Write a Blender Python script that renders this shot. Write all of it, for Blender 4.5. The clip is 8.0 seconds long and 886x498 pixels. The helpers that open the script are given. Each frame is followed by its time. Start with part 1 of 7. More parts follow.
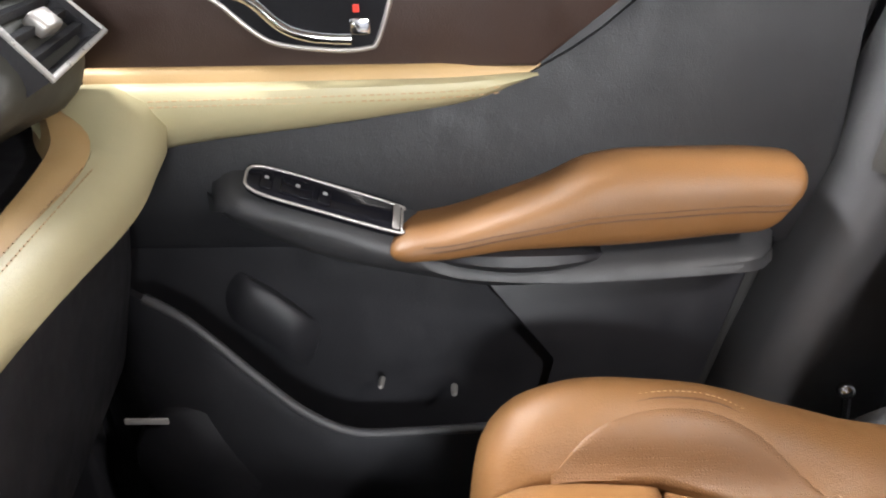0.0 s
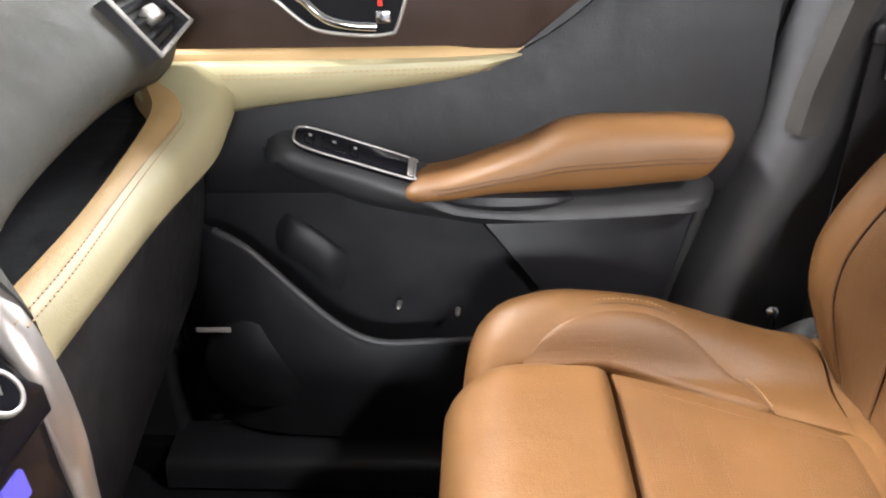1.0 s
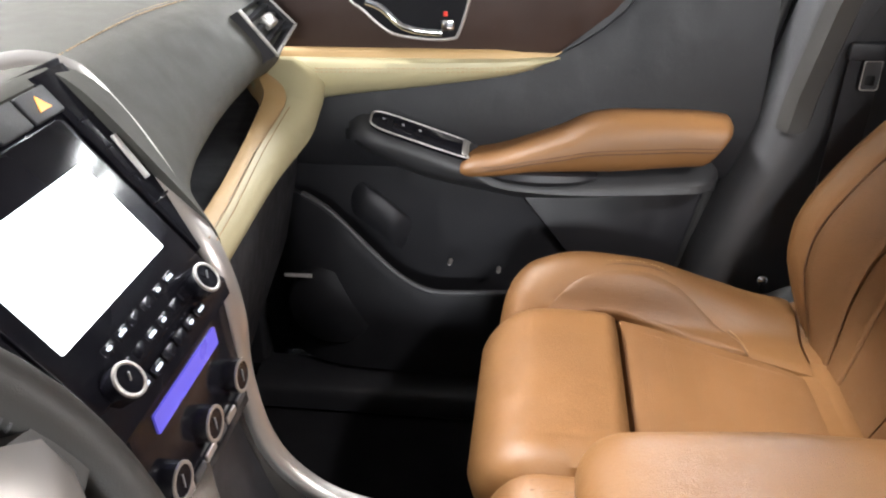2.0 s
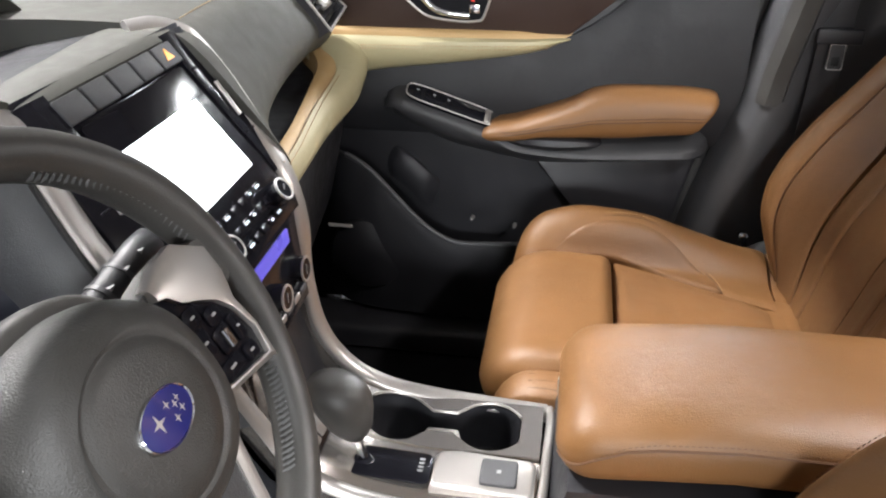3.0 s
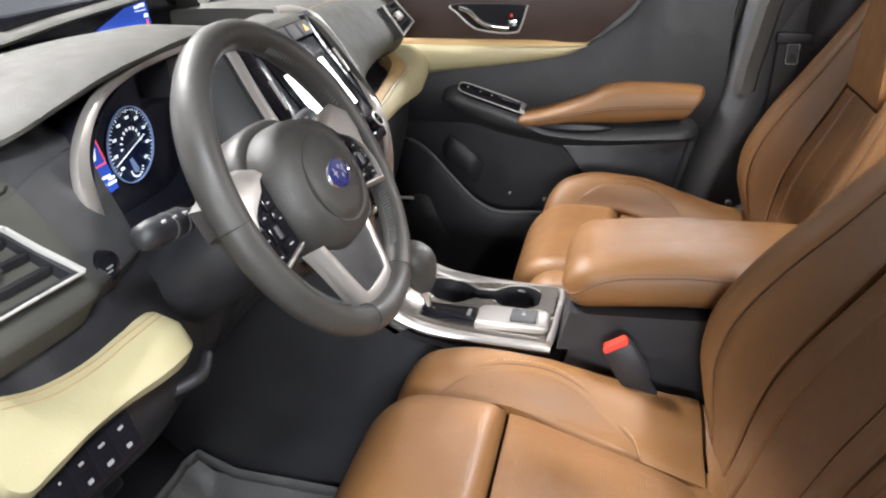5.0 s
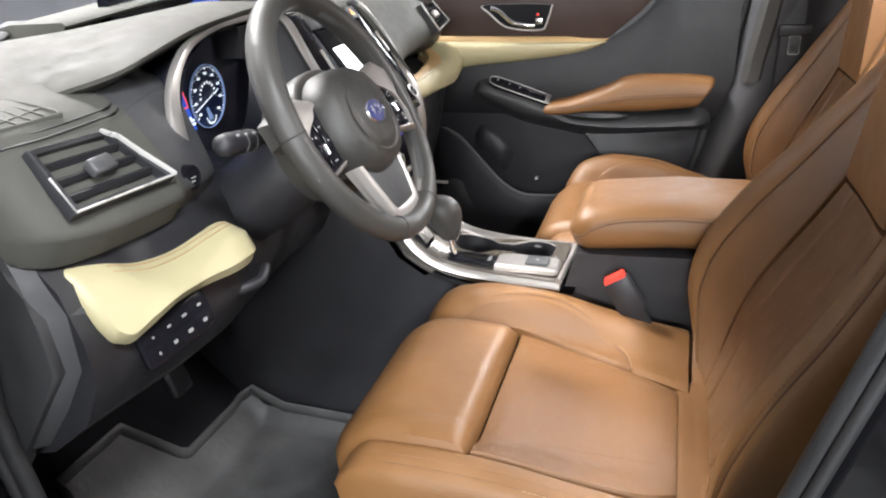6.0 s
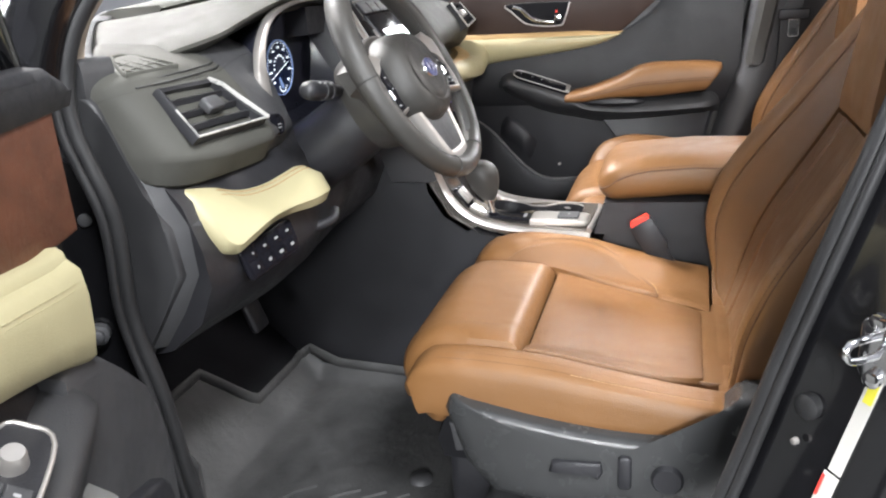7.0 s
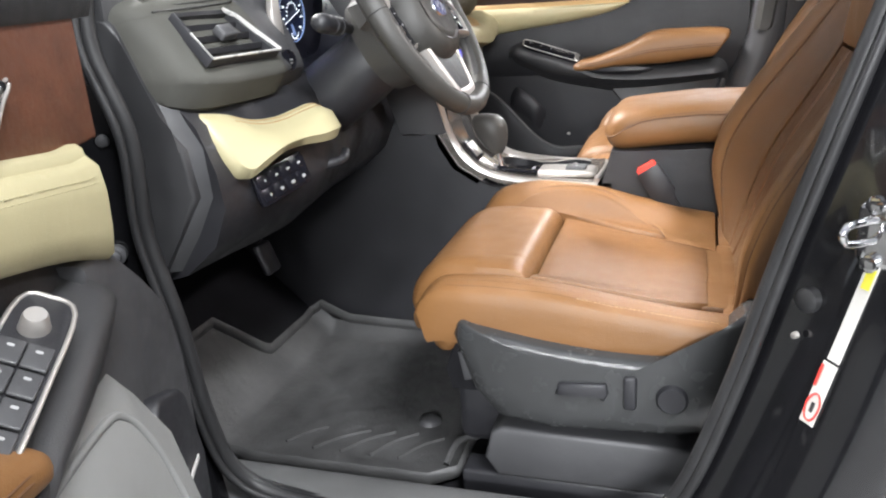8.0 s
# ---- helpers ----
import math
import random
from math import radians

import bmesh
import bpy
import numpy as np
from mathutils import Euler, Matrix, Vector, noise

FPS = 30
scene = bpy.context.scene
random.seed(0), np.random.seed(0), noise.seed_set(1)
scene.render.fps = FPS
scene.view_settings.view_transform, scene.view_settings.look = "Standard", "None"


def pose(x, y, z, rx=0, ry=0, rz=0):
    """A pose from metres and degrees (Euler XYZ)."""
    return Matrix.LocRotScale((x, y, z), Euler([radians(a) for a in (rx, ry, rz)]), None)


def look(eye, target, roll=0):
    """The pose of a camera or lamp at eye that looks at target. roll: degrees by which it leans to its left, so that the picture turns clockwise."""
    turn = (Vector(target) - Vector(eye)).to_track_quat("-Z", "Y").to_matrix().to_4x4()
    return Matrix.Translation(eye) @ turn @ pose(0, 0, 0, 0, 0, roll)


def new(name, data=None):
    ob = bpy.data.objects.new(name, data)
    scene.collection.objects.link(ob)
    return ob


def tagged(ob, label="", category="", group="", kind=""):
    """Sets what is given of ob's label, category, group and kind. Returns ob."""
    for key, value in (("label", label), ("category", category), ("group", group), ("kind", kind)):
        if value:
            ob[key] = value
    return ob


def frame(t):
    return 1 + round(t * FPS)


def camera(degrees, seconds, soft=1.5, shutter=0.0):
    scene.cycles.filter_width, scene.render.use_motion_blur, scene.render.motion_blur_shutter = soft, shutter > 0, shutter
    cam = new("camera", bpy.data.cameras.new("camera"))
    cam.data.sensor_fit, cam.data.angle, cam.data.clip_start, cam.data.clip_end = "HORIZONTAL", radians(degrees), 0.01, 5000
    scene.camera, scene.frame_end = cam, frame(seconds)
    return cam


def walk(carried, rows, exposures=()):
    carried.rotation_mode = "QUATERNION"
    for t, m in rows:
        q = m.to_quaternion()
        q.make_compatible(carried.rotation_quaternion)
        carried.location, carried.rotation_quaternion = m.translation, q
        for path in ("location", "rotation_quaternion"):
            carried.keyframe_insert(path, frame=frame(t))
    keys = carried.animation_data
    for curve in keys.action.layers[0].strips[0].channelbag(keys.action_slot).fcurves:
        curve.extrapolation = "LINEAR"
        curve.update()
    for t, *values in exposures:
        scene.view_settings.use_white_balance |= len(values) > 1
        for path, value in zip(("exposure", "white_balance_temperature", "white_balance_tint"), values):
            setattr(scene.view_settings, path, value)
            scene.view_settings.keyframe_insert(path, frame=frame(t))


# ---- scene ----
cam = camera(58.7, 8.0, soft=2.1)
PATH = [
    (0, (0.009, -0.033, 1.297), (-0.014, 1.754, 0.4), -0.9),
    (0.5, (0.029, -0.136, 1.301), (-0.023, 1.644, 0.389), -1.2),
    (1, (0.048, -0.269, 1.343), (-0.052, 1.505, 0.426), -1.4),
    (1.5, (0.064, -0.391, 1.39), (-0.114, 1.369, 0.456), -1.0),
    (2.8, (0.095, -0.671, 1.462), (-0.18, 1.054, 0.488), -0.7),
    (3, (0.111, -0.721, 1.461), (-0.185, 1.006, 0.496), -0.5),
    (3.5, (0.141, -0.834, 1.459), (-0.2, 0.91, 0.543), -0.5),
    (4, (0.16, -0.939, 1.452), (-0.2, 0.823, 0.576), -1.1),
    (4.5, (0.164, -1.063, 1.448), (-0.217, 0.708, 0.6), -1.4),
    (4.7, (0.168, -1.108, 1.442), (-0.223, 0.665, 0.605), -1.3),
    (5.8, (0.264, -1.344, 1.381), (-0.24, 0.436, 0.621), -1.5),
    (6, (0.272, -1.386, 1.372), (-0.255, 0.393, 0.626), -1.8),
    (6.5, (0.272, -1.517, 1.344), (-0.286, 0.27, 0.638), -2.9),
    (7, (0.27, -1.604, 1.293), (-0.294, 0.196, 0.628), -3.7),
    (7.5, (0.281, -1.642, 1.245), (-0.298, 0.161, 0.603), -4.0),
    (8, (0.285, -1.658, 1.197), (-0.308, 0.137, 0.544), -4.0),
]
EXPOSURE = [(0, 0.44), (1.0, 0.45), (1.7, 0.32), (2.8, 0.0), (4.0, -0.02), (4.7, 0.0), (5.8, 0.12), (7.0, 0.25), (8, 0.32)]
walk(cam, [(t, look(eye, target, roll)) for t, eye, target, roll in PATH], EXPOSURE)

# ---- world and light ----
world = bpy.data.worlds.new("hall_air")
scene.world = world
world.use_nodes = True
world.node_tree.nodes["Background"].inputs["Color"].default_value = (0.9, 0.95, 1.0, 1)
world.node_tree.nodes["Background"].inputs["Strength"].default_value = 0.33


def area_lamp(name, eye, target, sx, sy, watts, color):
    d = bpy.data.lights.new(name, "AREA")
    d.shape, d.size, d.size_y, d.energy, d.color = "RECTANGLE", sx, sy, watts, color
    ob = new(name, d)
    ob.matrix_world = look(eye, target)
    return ob


WARM, WHITE, COOL = (1.0, 0.97, 0.94), (1.0, 0.985, 0.98), (0.95, 0.975, 1.0)
area_lamp("ceiling_lamp_front", (-2.9, 1.0, 4.6), (0.1, 0.1, 0.9), 0.5, 0.7, 540, WHITE)
# added fill from ahead that lifts the backrests; no window stands there
area_lamp("front_fill_lamp", (-6.8, -0.4, 2.6), (0.4, 0.0, 1.0), 5.0, 2.2, 230, COOL)
# low unseen fill, added to brighten the far pillar and door trim
area_lamp("side_fill_lamp", (0.8, -5.5, 2.25), (0.2, 0.0, 0.9), 1.6, 0.6, 290, COOL)
area_lamp("ceiling_lamp_back", (1.5, -2.3, 3.6), (-0.2, -1.0, 0.7), 1.2, 0.35, 190, COOL)
area_lamp("ceiling_lamp_far", (1.5, 4.6, 3.6), (0.1, 0.0, 0.9), 1.6, 1.0, 230, COOL)
area_lamp("dome_lamp_light", (0.72, -0.012, 1.598), (0.62, -0.012, 0.6), 0.14, 0.08, 11, (1.0, 0.96, 0.95))

# ---- materials ----


def mat(name, color, rough=0.5, metal=0.0, grain=0.0, scale=400.0, blot=0.12, blot_scale=9.0, spec=0.5, coat=0.0, emit=0.0, dots=0.0, dot_scale=260.0, wear=0.08):
    m = bpy.data.materials.new(name)
    m.use_nodes = True
    nt = m.node_tree
    b = nt.nodes["Principled BSDF"]
    b.inputs["Roughness"].default_value = rough
    b.inputs["Metallic"].default_value = metal
    b.inputs["Specular IOR Level"].default_value = spec
    b.inputs["Coat Weight"].default_value = coat
    b.inputs["Coat Roughness"].default_value = 0.05
    co = nt.nodes.new("ShaderNodeTexCoord")
    big = nt.nodes.new("ShaderNodeTexNoise")
    big.inputs["Scale"].default_value, big.inputs["Detail"].default_value = blot_scale, 6
    nt.links.new(co.outputs["Object"], big.inputs["Vector"])
    ramp = nt.nodes.new("ShaderNodeMapRange")
    ramp.inputs["From Min"].default_value, ramp.inputs["From Max"].default_value = 0.3, 0.7
    ramp.inputs["To Min"].default_value, ramp.inputs["To Max"].default_value = 1 - blot, 1 + blot
    nt.links.new(big.outputs["Fac"], ramp.inputs["Value"])
    mul = nt.nodes.new("ShaderNodeVectorMath")
    mul.operation = "SCALE"
    mul.inputs[0].default_value = color
    nt.links.new(ramp.outputs["Result"], mul.inputs["Scale"])
    nt.links.new(mul.outputs["Vector"], b.inputs["Base Color"])
    rr = nt.nodes.new("ShaderNodeMapRange")
    rr.inputs["From Min"].default_value, rr.inputs["From Max"].default_value = 0.3, 0.7
    rr.inputs["To Min"].default_value, rr.inputs["To Max"].default_value = max(0.02, rough - wear), min(1, rough + wear)
    mid = nt.nodes.new("ShaderNodeTexNoise")
    mid.inputs["Scale"].default_value, mid.inputs["Detail"].default_value = blot_scale * 4, 5
    nt.links.new(co.outputs["Object"], mid.inputs["Vector"])
    nt.links.new(mid.outputs["Fac"], rr.inputs["Value"])
    nt.links.new(rr.outputs["Result"], b.inputs["Roughness"])
    normal = None
    if grain:
        v = nt.nodes.new("ShaderNodeTexVoronoi")
        v.inputs["Scale"].default_value = scale
        nt.links.new(co.outputs["Object"], v.inputs["Vector"])
        bump = nt.nodes.new("ShaderNodeBump")
        bump.inputs["Strength"].default_value, bump.inputs["Distance"].default_value = grain, 0.0008
        nt.links.new(v.outputs["Distance"], bump.inputs["Height"])
        wav = nt.nodes.new("ShaderNodeBump")
        wav.inputs["Strength"].default_value, wav.inputs["Distance"].default_value = grain * 0.6, 0.006
        nt.links.new(mid.outputs["Fac"], wav.inputs["Height"])
        nt.links.new(bump.outputs["Normal"], wav.inputs["Normal"])
        normal = wav
    if dots:
        v = nt.nodes.new("ShaderNodeTexVoronoi")
        v.inputs["Scale"].default_value, v.inputs["Randomness"].default_value = dot_scale, 0.0
        nt.links.new(co.outputs["Object"], v.inputs["Vector"])
        r = nt.nodes.new("ShaderNodeMapRange")
        r.inputs["From Min"].default_value, r.inputs["From Max"].default_value = 0.16, 0.26
        nt.links.new(v.outputs["Distance"], r.inputs["Value"])
        bump = nt.nodes.new("ShaderNodeBump")
        bump.inputs["Strength"].default_value, bump.inputs["Distance"].default_value = dots, 0.001
        nt.links.new(r.outputs["Result"], bump.inputs["Height"])
        if normal:
            nt.links.new(normal.outputs["Normal"], bump.inputs["Normal"])
        normal = bump
    if normal:
        nt.links.new(normal.outputs["Normal"], b.inputs["Normal"])
    if emit:
        b.inputs["Emission Color"].default_value = (*color, 1)
        b.inputs["Emission Strength"].default_value = emit
    return m


TAN = mat("tan_leather", (0.180, 0.085, 0.029), 0.46, grain=0.36, scale=700, blot=0.10, blot_scale=7)
TAN_PERF = mat("tan_perforated_leather", (0.155, 0.072, 0.025), 0.47, grain=0.36, scale=700, blot=0.12, blot_scale=7, dots=0.5)
TAN_PALE = mat("pale_tan_leather", (0.48, 0.315, 0.14), 0.5, grain=0.2, scale=700, blot=0.06)
CREAM = mat("cream_leather", (0.43, 0.385, 0.23), 0.45, grain=0.2, scale=700, blot=0.05)
SEAM = mat("dark_seam", (0.10, 0.045, 0.018), 0.7)
THREAD = mat("pale_thread", (0.42, 0.28, 0.15), 0.7)
STITCHGREY = mat("grey_thread", (0.10, 0.10, 0.10), 0.6)
THREAD_BLACK = mat("black_thread", (0.02, 0.02, 0.02), 0.6)
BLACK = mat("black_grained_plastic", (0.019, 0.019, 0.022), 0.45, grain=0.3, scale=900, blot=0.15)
CHARCOAL = mat("charcoal_soft_panel", (0.016, 0.0162, 0.0185), 0.5, grain=0.3, scale=700, blot=0.12, spec=0.4)
SOFTGREY = mat("soft_grey_trim", (0.034, 0.034, 0.036), 0.48, grain=0.3, scale=700, blot=0.12)
DARKGREY = mat("dark_grey_plastic", (0.052, 0.052, 0.055), 0.45, grain=0.25, scale=900, blot=0.1)
PADGREY = mat("grey_dash_pad", (0.074, 0.073, 0.065), 0.66, grain=0.15, scale=650, blot=0.06, spec=0.2)
# one door-panel brown twice: shade put into the first, light into the second
BROWN_SHADED = mat("brown_door_panel_shaded", (0.038, 0.023, 0.019), 0.45, grain=0.25, scale=600, blot=0.15)
BROWN_LIT = mat("brown_door_panel_lit", (0.13, 0.045, 0.022), 0.6, grain=0.3, scale=800, blot=0.2, blot_scale=30)
GLOSS = mat("gloss_black", (0.008, 0.008, 0.011), 0.14, spec=0.2, wear=0.03)
PAINT = mat("black_car_paint", (0.006, 0.006, 0.007), 0.18, coat=1.0, wear=0.05)
RUBBER = mat("black_rubber_seal", (0.017, 0.017, 0.018), 0.5, grain=0.15, scale=500)
SILVER = mat("satin_silver_trim", (0.50, 0.475, 0.45), 0.38, metal=0.75, blot=0.03, wear=0.02)
# silver trim whose reflected light is put into a paler, less metallic colour
SILVER_SHEEN = mat("silver_painted_sheen", (0.58, 0.57, 0.55), 0.32, metal=0.35, blot=0.03)
SILL_LIT = mat("grey_sill_plastic_lit", (0.12, 0.12, 0.12), 0.42, grain=0.25, scale=900, blot=0.15)
SHELL = mat("dark_seat_plastic", (0.036, 0.037, 0.038), 0.24, grain=0.16, scale=900, blot=0.12)
BRONZE = mat("brushed_bronze_trim", (0.42, 0.385, 0.355), 0.2, metal=0.85, blot=0.03, wear=0.02)
CHROME = mat("chrome", (0.8, 0.8, 0.8), 0.08, metal=1.0, blot=0.02, wear=0.03)
HUBGREY = mat("warm_grey_airbag_cover", (0.030, 0.0285, 0.026), 0.5, grain=0.3, scale=700, blot=0.1)
LEATHER_BLACK = mat("black_wheel_leather", (0.040, 0.038, 0.035), 0.48, grain=0.14, scale=800, blot=0.1)
CARPET = mat("black_carpet", (0.015, 0.015, 0.017), 0.95, grain=0.9, scale=1500, blot=0.3, spec=0.1)
# dark door plastic made pale to hold the light on the open door
POCKET_LIT = mat("dark_door_plastic_lit", (0.2, 0.2, 0.195), 0.5, grain=0.25, scale=900, blot=0.1)
MATRUBBER = mat("rubber_mat", (0.060, 0.0595, 0.060), 0.5, grain=0.7, scale=420, blot=0.25, blot_scale=11, wear=0.16)
RED = mat("red_button_plastic", (0.8, 0.05, 0.03), 0.35)
WHITEPL = mat("white_label", (0.5, 0.49, 0.46), 0.5, blot=0.03)
YELLOW = mat("yellow_label", (0.6, 0.55, 0.05), 0.5)
INK = mat("black_ink", (0.02, 0.02, 0.02), 0.6)
REDINK = mat("red_ink", (0.6, 0.04, 0.03), 0.6)
MARK = mat("white_marking", (0.3, 0.3, 0.3), 0.5)
SCREEN = mat("lit_screen", (0.92, 0.97, 1.0), 0.2, emit=3.5)
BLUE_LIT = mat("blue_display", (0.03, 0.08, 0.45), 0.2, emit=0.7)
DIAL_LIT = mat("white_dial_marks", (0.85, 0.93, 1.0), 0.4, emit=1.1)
# glowing colour for the white reflections painted on the radio keys
KEY_GLINT = mat("painted_key_glints", (0.8, 0.88, 1.0), 0.4, emit=0.6)
BOWL = mat("dark_instrument_bowl", (0.016, 0.017, 0.026), 0.35)
DIAL_FACE = mat("dark_blue_dial_face", (0.008, 0.016, 0.055), 0.3, emit=0.12)
DIAL_BLUE = mat("blue_dial_glow", (0.25, 0.36, 0.65), 0.4, emit=0.25)
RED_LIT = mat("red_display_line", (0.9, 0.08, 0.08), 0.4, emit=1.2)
AMBER = mat("amber_hazard_mark", (0.95, 0.4, 0.05), 0.4, emit=0.6)
VIOLET = mat("violet_display_strip", (0.10, 0.09, 0.55), 0.3, emit=0.4)
EMBLEM = mat("blue_emblem", (0.016, 0.02, 0.13), 0.15, coat=1.0)
CONCRETE = mat("hall_floor", (0.2, 0.2, 0.195), 0.35, blot=0.1, blot_scale=3)
PLASTER = mat("grey_hall_paint", (0.50, 0.51, 0.55), 0.7, blot=0.04, blot_scale=2)
LINER = mat("grey_headliner", (0.45, 0.43, 0.4), 0.9, grain=0.4, scale=1200, blot=0.04)
BEIGE = mat("beige_pillar_trim", (0.5, 0.42, 0.33), 0.6, grain=0.2, scale=900, blot=0.05)
LAMPWHITE = mat("lamp_diffuser", (1.0, 0.98, 0.94), 0.5, emit=6.0)
GLASS = bpy.data.materials.new("window_glass")
GLASS.use_nodes = True
_g = GLASS.node_tree.nodes["Principled BSDF"]
_g.inputs["Transmission Weight"].default_value, _g.inputs["Roughness"].default_value, _g.inputs["IOR"].default_value = 1.0, 0.0, 1.1

# ---- building kit ----
BASE, FLIP, MIRROR = {}, {}, {}


def thing(name, base, label, category, group="", kind="", flip=False, turn=0.0):
    """An empty at the thing's base; parts are given in the car's coordinates. flip mirrors them across the car."""
    e = new(name)
    BASE[e], FLIP[e] = Vector(base), flip
    e.matrix_world = Matrix.Translation(base) @ Matrix.Rotation(radians(turn), 4, "Z")
    return tagged(e, label, category, group, kind)


def part(name, bm, material, parent, label="", smooth=50):
    while parent.parent and parent.parent.parent:
        parent = parent.parent  # no deeper than thing > part > sub-part
    root = parent if parent in BASE else parent.parent
    if FLIP[root]:
        for v in bm.verts:
            v.co.y = 2 * MIRROR.get(root, 0.0) - v.co.y
        bmesh.ops.reverse_faces(bm, faces=bm.faces[:])
    bmesh.ops.translate(bm, verts=bm.verts[:], vec=-BASE[root])
    bmesh.ops.recalc_face_normals(bm, faces=bm.faces[:])
    me = bpy.data.meshes.new(name)
    for f in bm.faces:
        f.smooth = smooth > 0
    for e in bm.edges:
        if len(e.link_faces) == 2 and e.calc_face_angle(0) > radians(smooth):
            e.smooth = False
    bm.to_mesh(me)
    bm.free()
    me.materials.append(material)
    ob = new(name, me)
    ob.parent = parent
    if label:
        ob["label"] = label
    return ob


def solo(name, bm, material, label, category="", kind="", smooth=50):
    """A setting piece made of one mesh."""
    bmesh.ops.recalc_face_normals(bm, faces=bm.faces[:])
    me = bpy.data.meshes.new(name)
    for f in bm.faces:
        f.smooth = smooth > 0
    for e in bm.edges:
        if len(e.link_faces) == 2 and e.calc_face_angle(0) > radians(smooth):
            e.smooth = False
    bm.to_mesh(me)
    bm.free()
    me.materials.append(material)
    return tagged(new(name, me), label, category, kind=kind)


def curve(pts, n=8, closed=False):
    """A smooth line through a few points."""
    p = [Vector(q) for q in pts]
    m = len(p)
    out = []
    for i in range(m if closed else m - 1):
        a = p[(i - 1) % m] if closed or i else p[0] * 2 - p[1]
        b, c = p[i], p[(i + 1) % m]
        d = p[(i + 2) % m] if closed or i < m - 2 else p[-1] * 2 - p[-2]
        for k in range(n):
            t = k / n
            out.append(0.5 * (2 * b + (c - a) * t + (2 * a - 5 * b + 4 * c - d) * t * t + (3 * b - a - 3 * c + d) * t ** 3))
    if not closed:
        out.append(p[-1].copy())
    return out


def loft(bm, rings, closed=True, caps=True):
    rows = [[bm.verts.new(q) for q in r] for r in rings]
    n = len(rows[0])
    for a, b in zip(rows, rows[1:]):
        for i in range(n if closed else n - 1):
            j = (i + 1) % n
            bm.faces.new((a[i], a[j], b[j], b[i]))
    if caps and closed:
        bm.faces.new(rows[0][::-1])
        bm.faces.new(rows[-1])
    return bm


def tube(bm, pts, r, seg=8, closed=False, squash=1.0, up=(0, 0, 1)):
    """A round bar along a line; squash flattens it along its second axis."""
    p = [Vector(q) for q in pts]
    rings = []
    m = len(p)
    for i, q in enumerate(p):
        d = (p[(i + 1) % m] - p[i - 1]) if closed else (p[min(i + 1, m - 1)] - p[max(i - 1, 0)])
        d.normalize()
        u = Vector(up) - d * d.dot(Vector(up))
        if u.length < 1e-3:
            u = Vector((1, 0, 0)) - d * d.x
        u.normalize()
        w = d.cross(u)
        rings.append([q + w * math.cos(2 * math.pi * k / seg) * r + u * math.sin(2 * math.pi * k / seg) * r * squash for k in range(seg)])
    if closed:
        rings.append(rings[0])
        rows = [[bm.verts.new(q) for q in r_] for r_ in rings[:-1]]
        rows.append(rows[0])
        for a, b in zip(rows, rows[1:]):
            for i in range(seg):
                bm.faces.new((a[i], a[(i + 1) % seg], b[(i + 1) % seg], b[i]))
        return bm
    return loft(bm, rings)


def slab(bm, outline, at, depth, bevel=0.0, seg=2):
    """A flat shape: outline of (u, v), at(u, v, w) gives the place, w runs over depth."""
    a = [bm.verts.new(at(u, v, 0)) for u, v in outline]
    b = [bm.verts.new(at(u, v, depth)) for u, v in outline]
    n = len(a)
    fs = [bm.faces.new(a[::-1]), bm.faces.new(b)]
    for i in range(n):
        fs.append(bm.faces.new((a[i], a[(i + 1) % n], b[(i + 1) % n], b[i])))
    if bevel:
        es = list(fs[1].edges) + list(fs[0].edges)
        bmesh.ops.bevel(bm, geom=es, offset=bevel, segments=seg, affect="EDGES", profile=0.5)
    return bm


def box(bm, c, s, bevel=0.0, rot=None, seg=2):
    r = bmesh.ops.create_cube(bm, size=1.0)
    vs = r["verts"]
    m = Matrix.Translation(c) @ (rot.to_4x4() if rot else Matrix()) @ Matrix.Diagonal((*s, 1))
    bmesh.ops.transform(bm, matrix=m, verts=vs)
    if bevel:
        bmesh.ops.bevel(bm, geom=list({e for v in vs for e in v.link_edges}), offset=bevel, segments=seg, affect="EDGES", profile=0.5)
    return bm


def turned(bm, p0, axis, profile, seg=24, caps=True):
    """A turned shape: profile of (distance along axis, radius)."""
    a = Vector(axis).normalized()
    u = a.orthogonal().normalized()
    w = a.cross(u)
    rings = [[Vector(p0) + a * d + (u * math.cos(2 * math.pi * k / seg) + w * math.sin(2 * math.pi * k / seg)) * max(r, 1e-4) for k in range(seg)] for d, r in profile]
    return loft(bm, rings, caps=caps)


def B():
    return bmesh.new()


def plane_map(origin, u, v):
    o, u, v = Vector(origin), Vector(u).normalized(), Vector(v).normalized()
    n = u.cross(v)
    return lambda a, b, c: o + u * a + v * b + n * c


def rounded(w, h, r, n=5, cx=0.0, cy=0.0):
    """Outline of a rounded rectangle."""
    out = []
    for sx, sy, a0 in ((1, 1, 0), (-1, 1, 90), (-1, -1, 180), (1, -1, 270)):
        for k in range(n + 1):
            a = radians(a0 + 90 * k / n)
            out.append((cx + sx * (w / 2 - r) + r * math.cos(a), cy + sy * (h / 2 - r) + r * math.sin(a)))
    return out


def ease(x, r):
    x = min(1.0, max(0.0, x / r))
    return math.sqrt(max(0.0, 1 - (1 - x) ** 2))


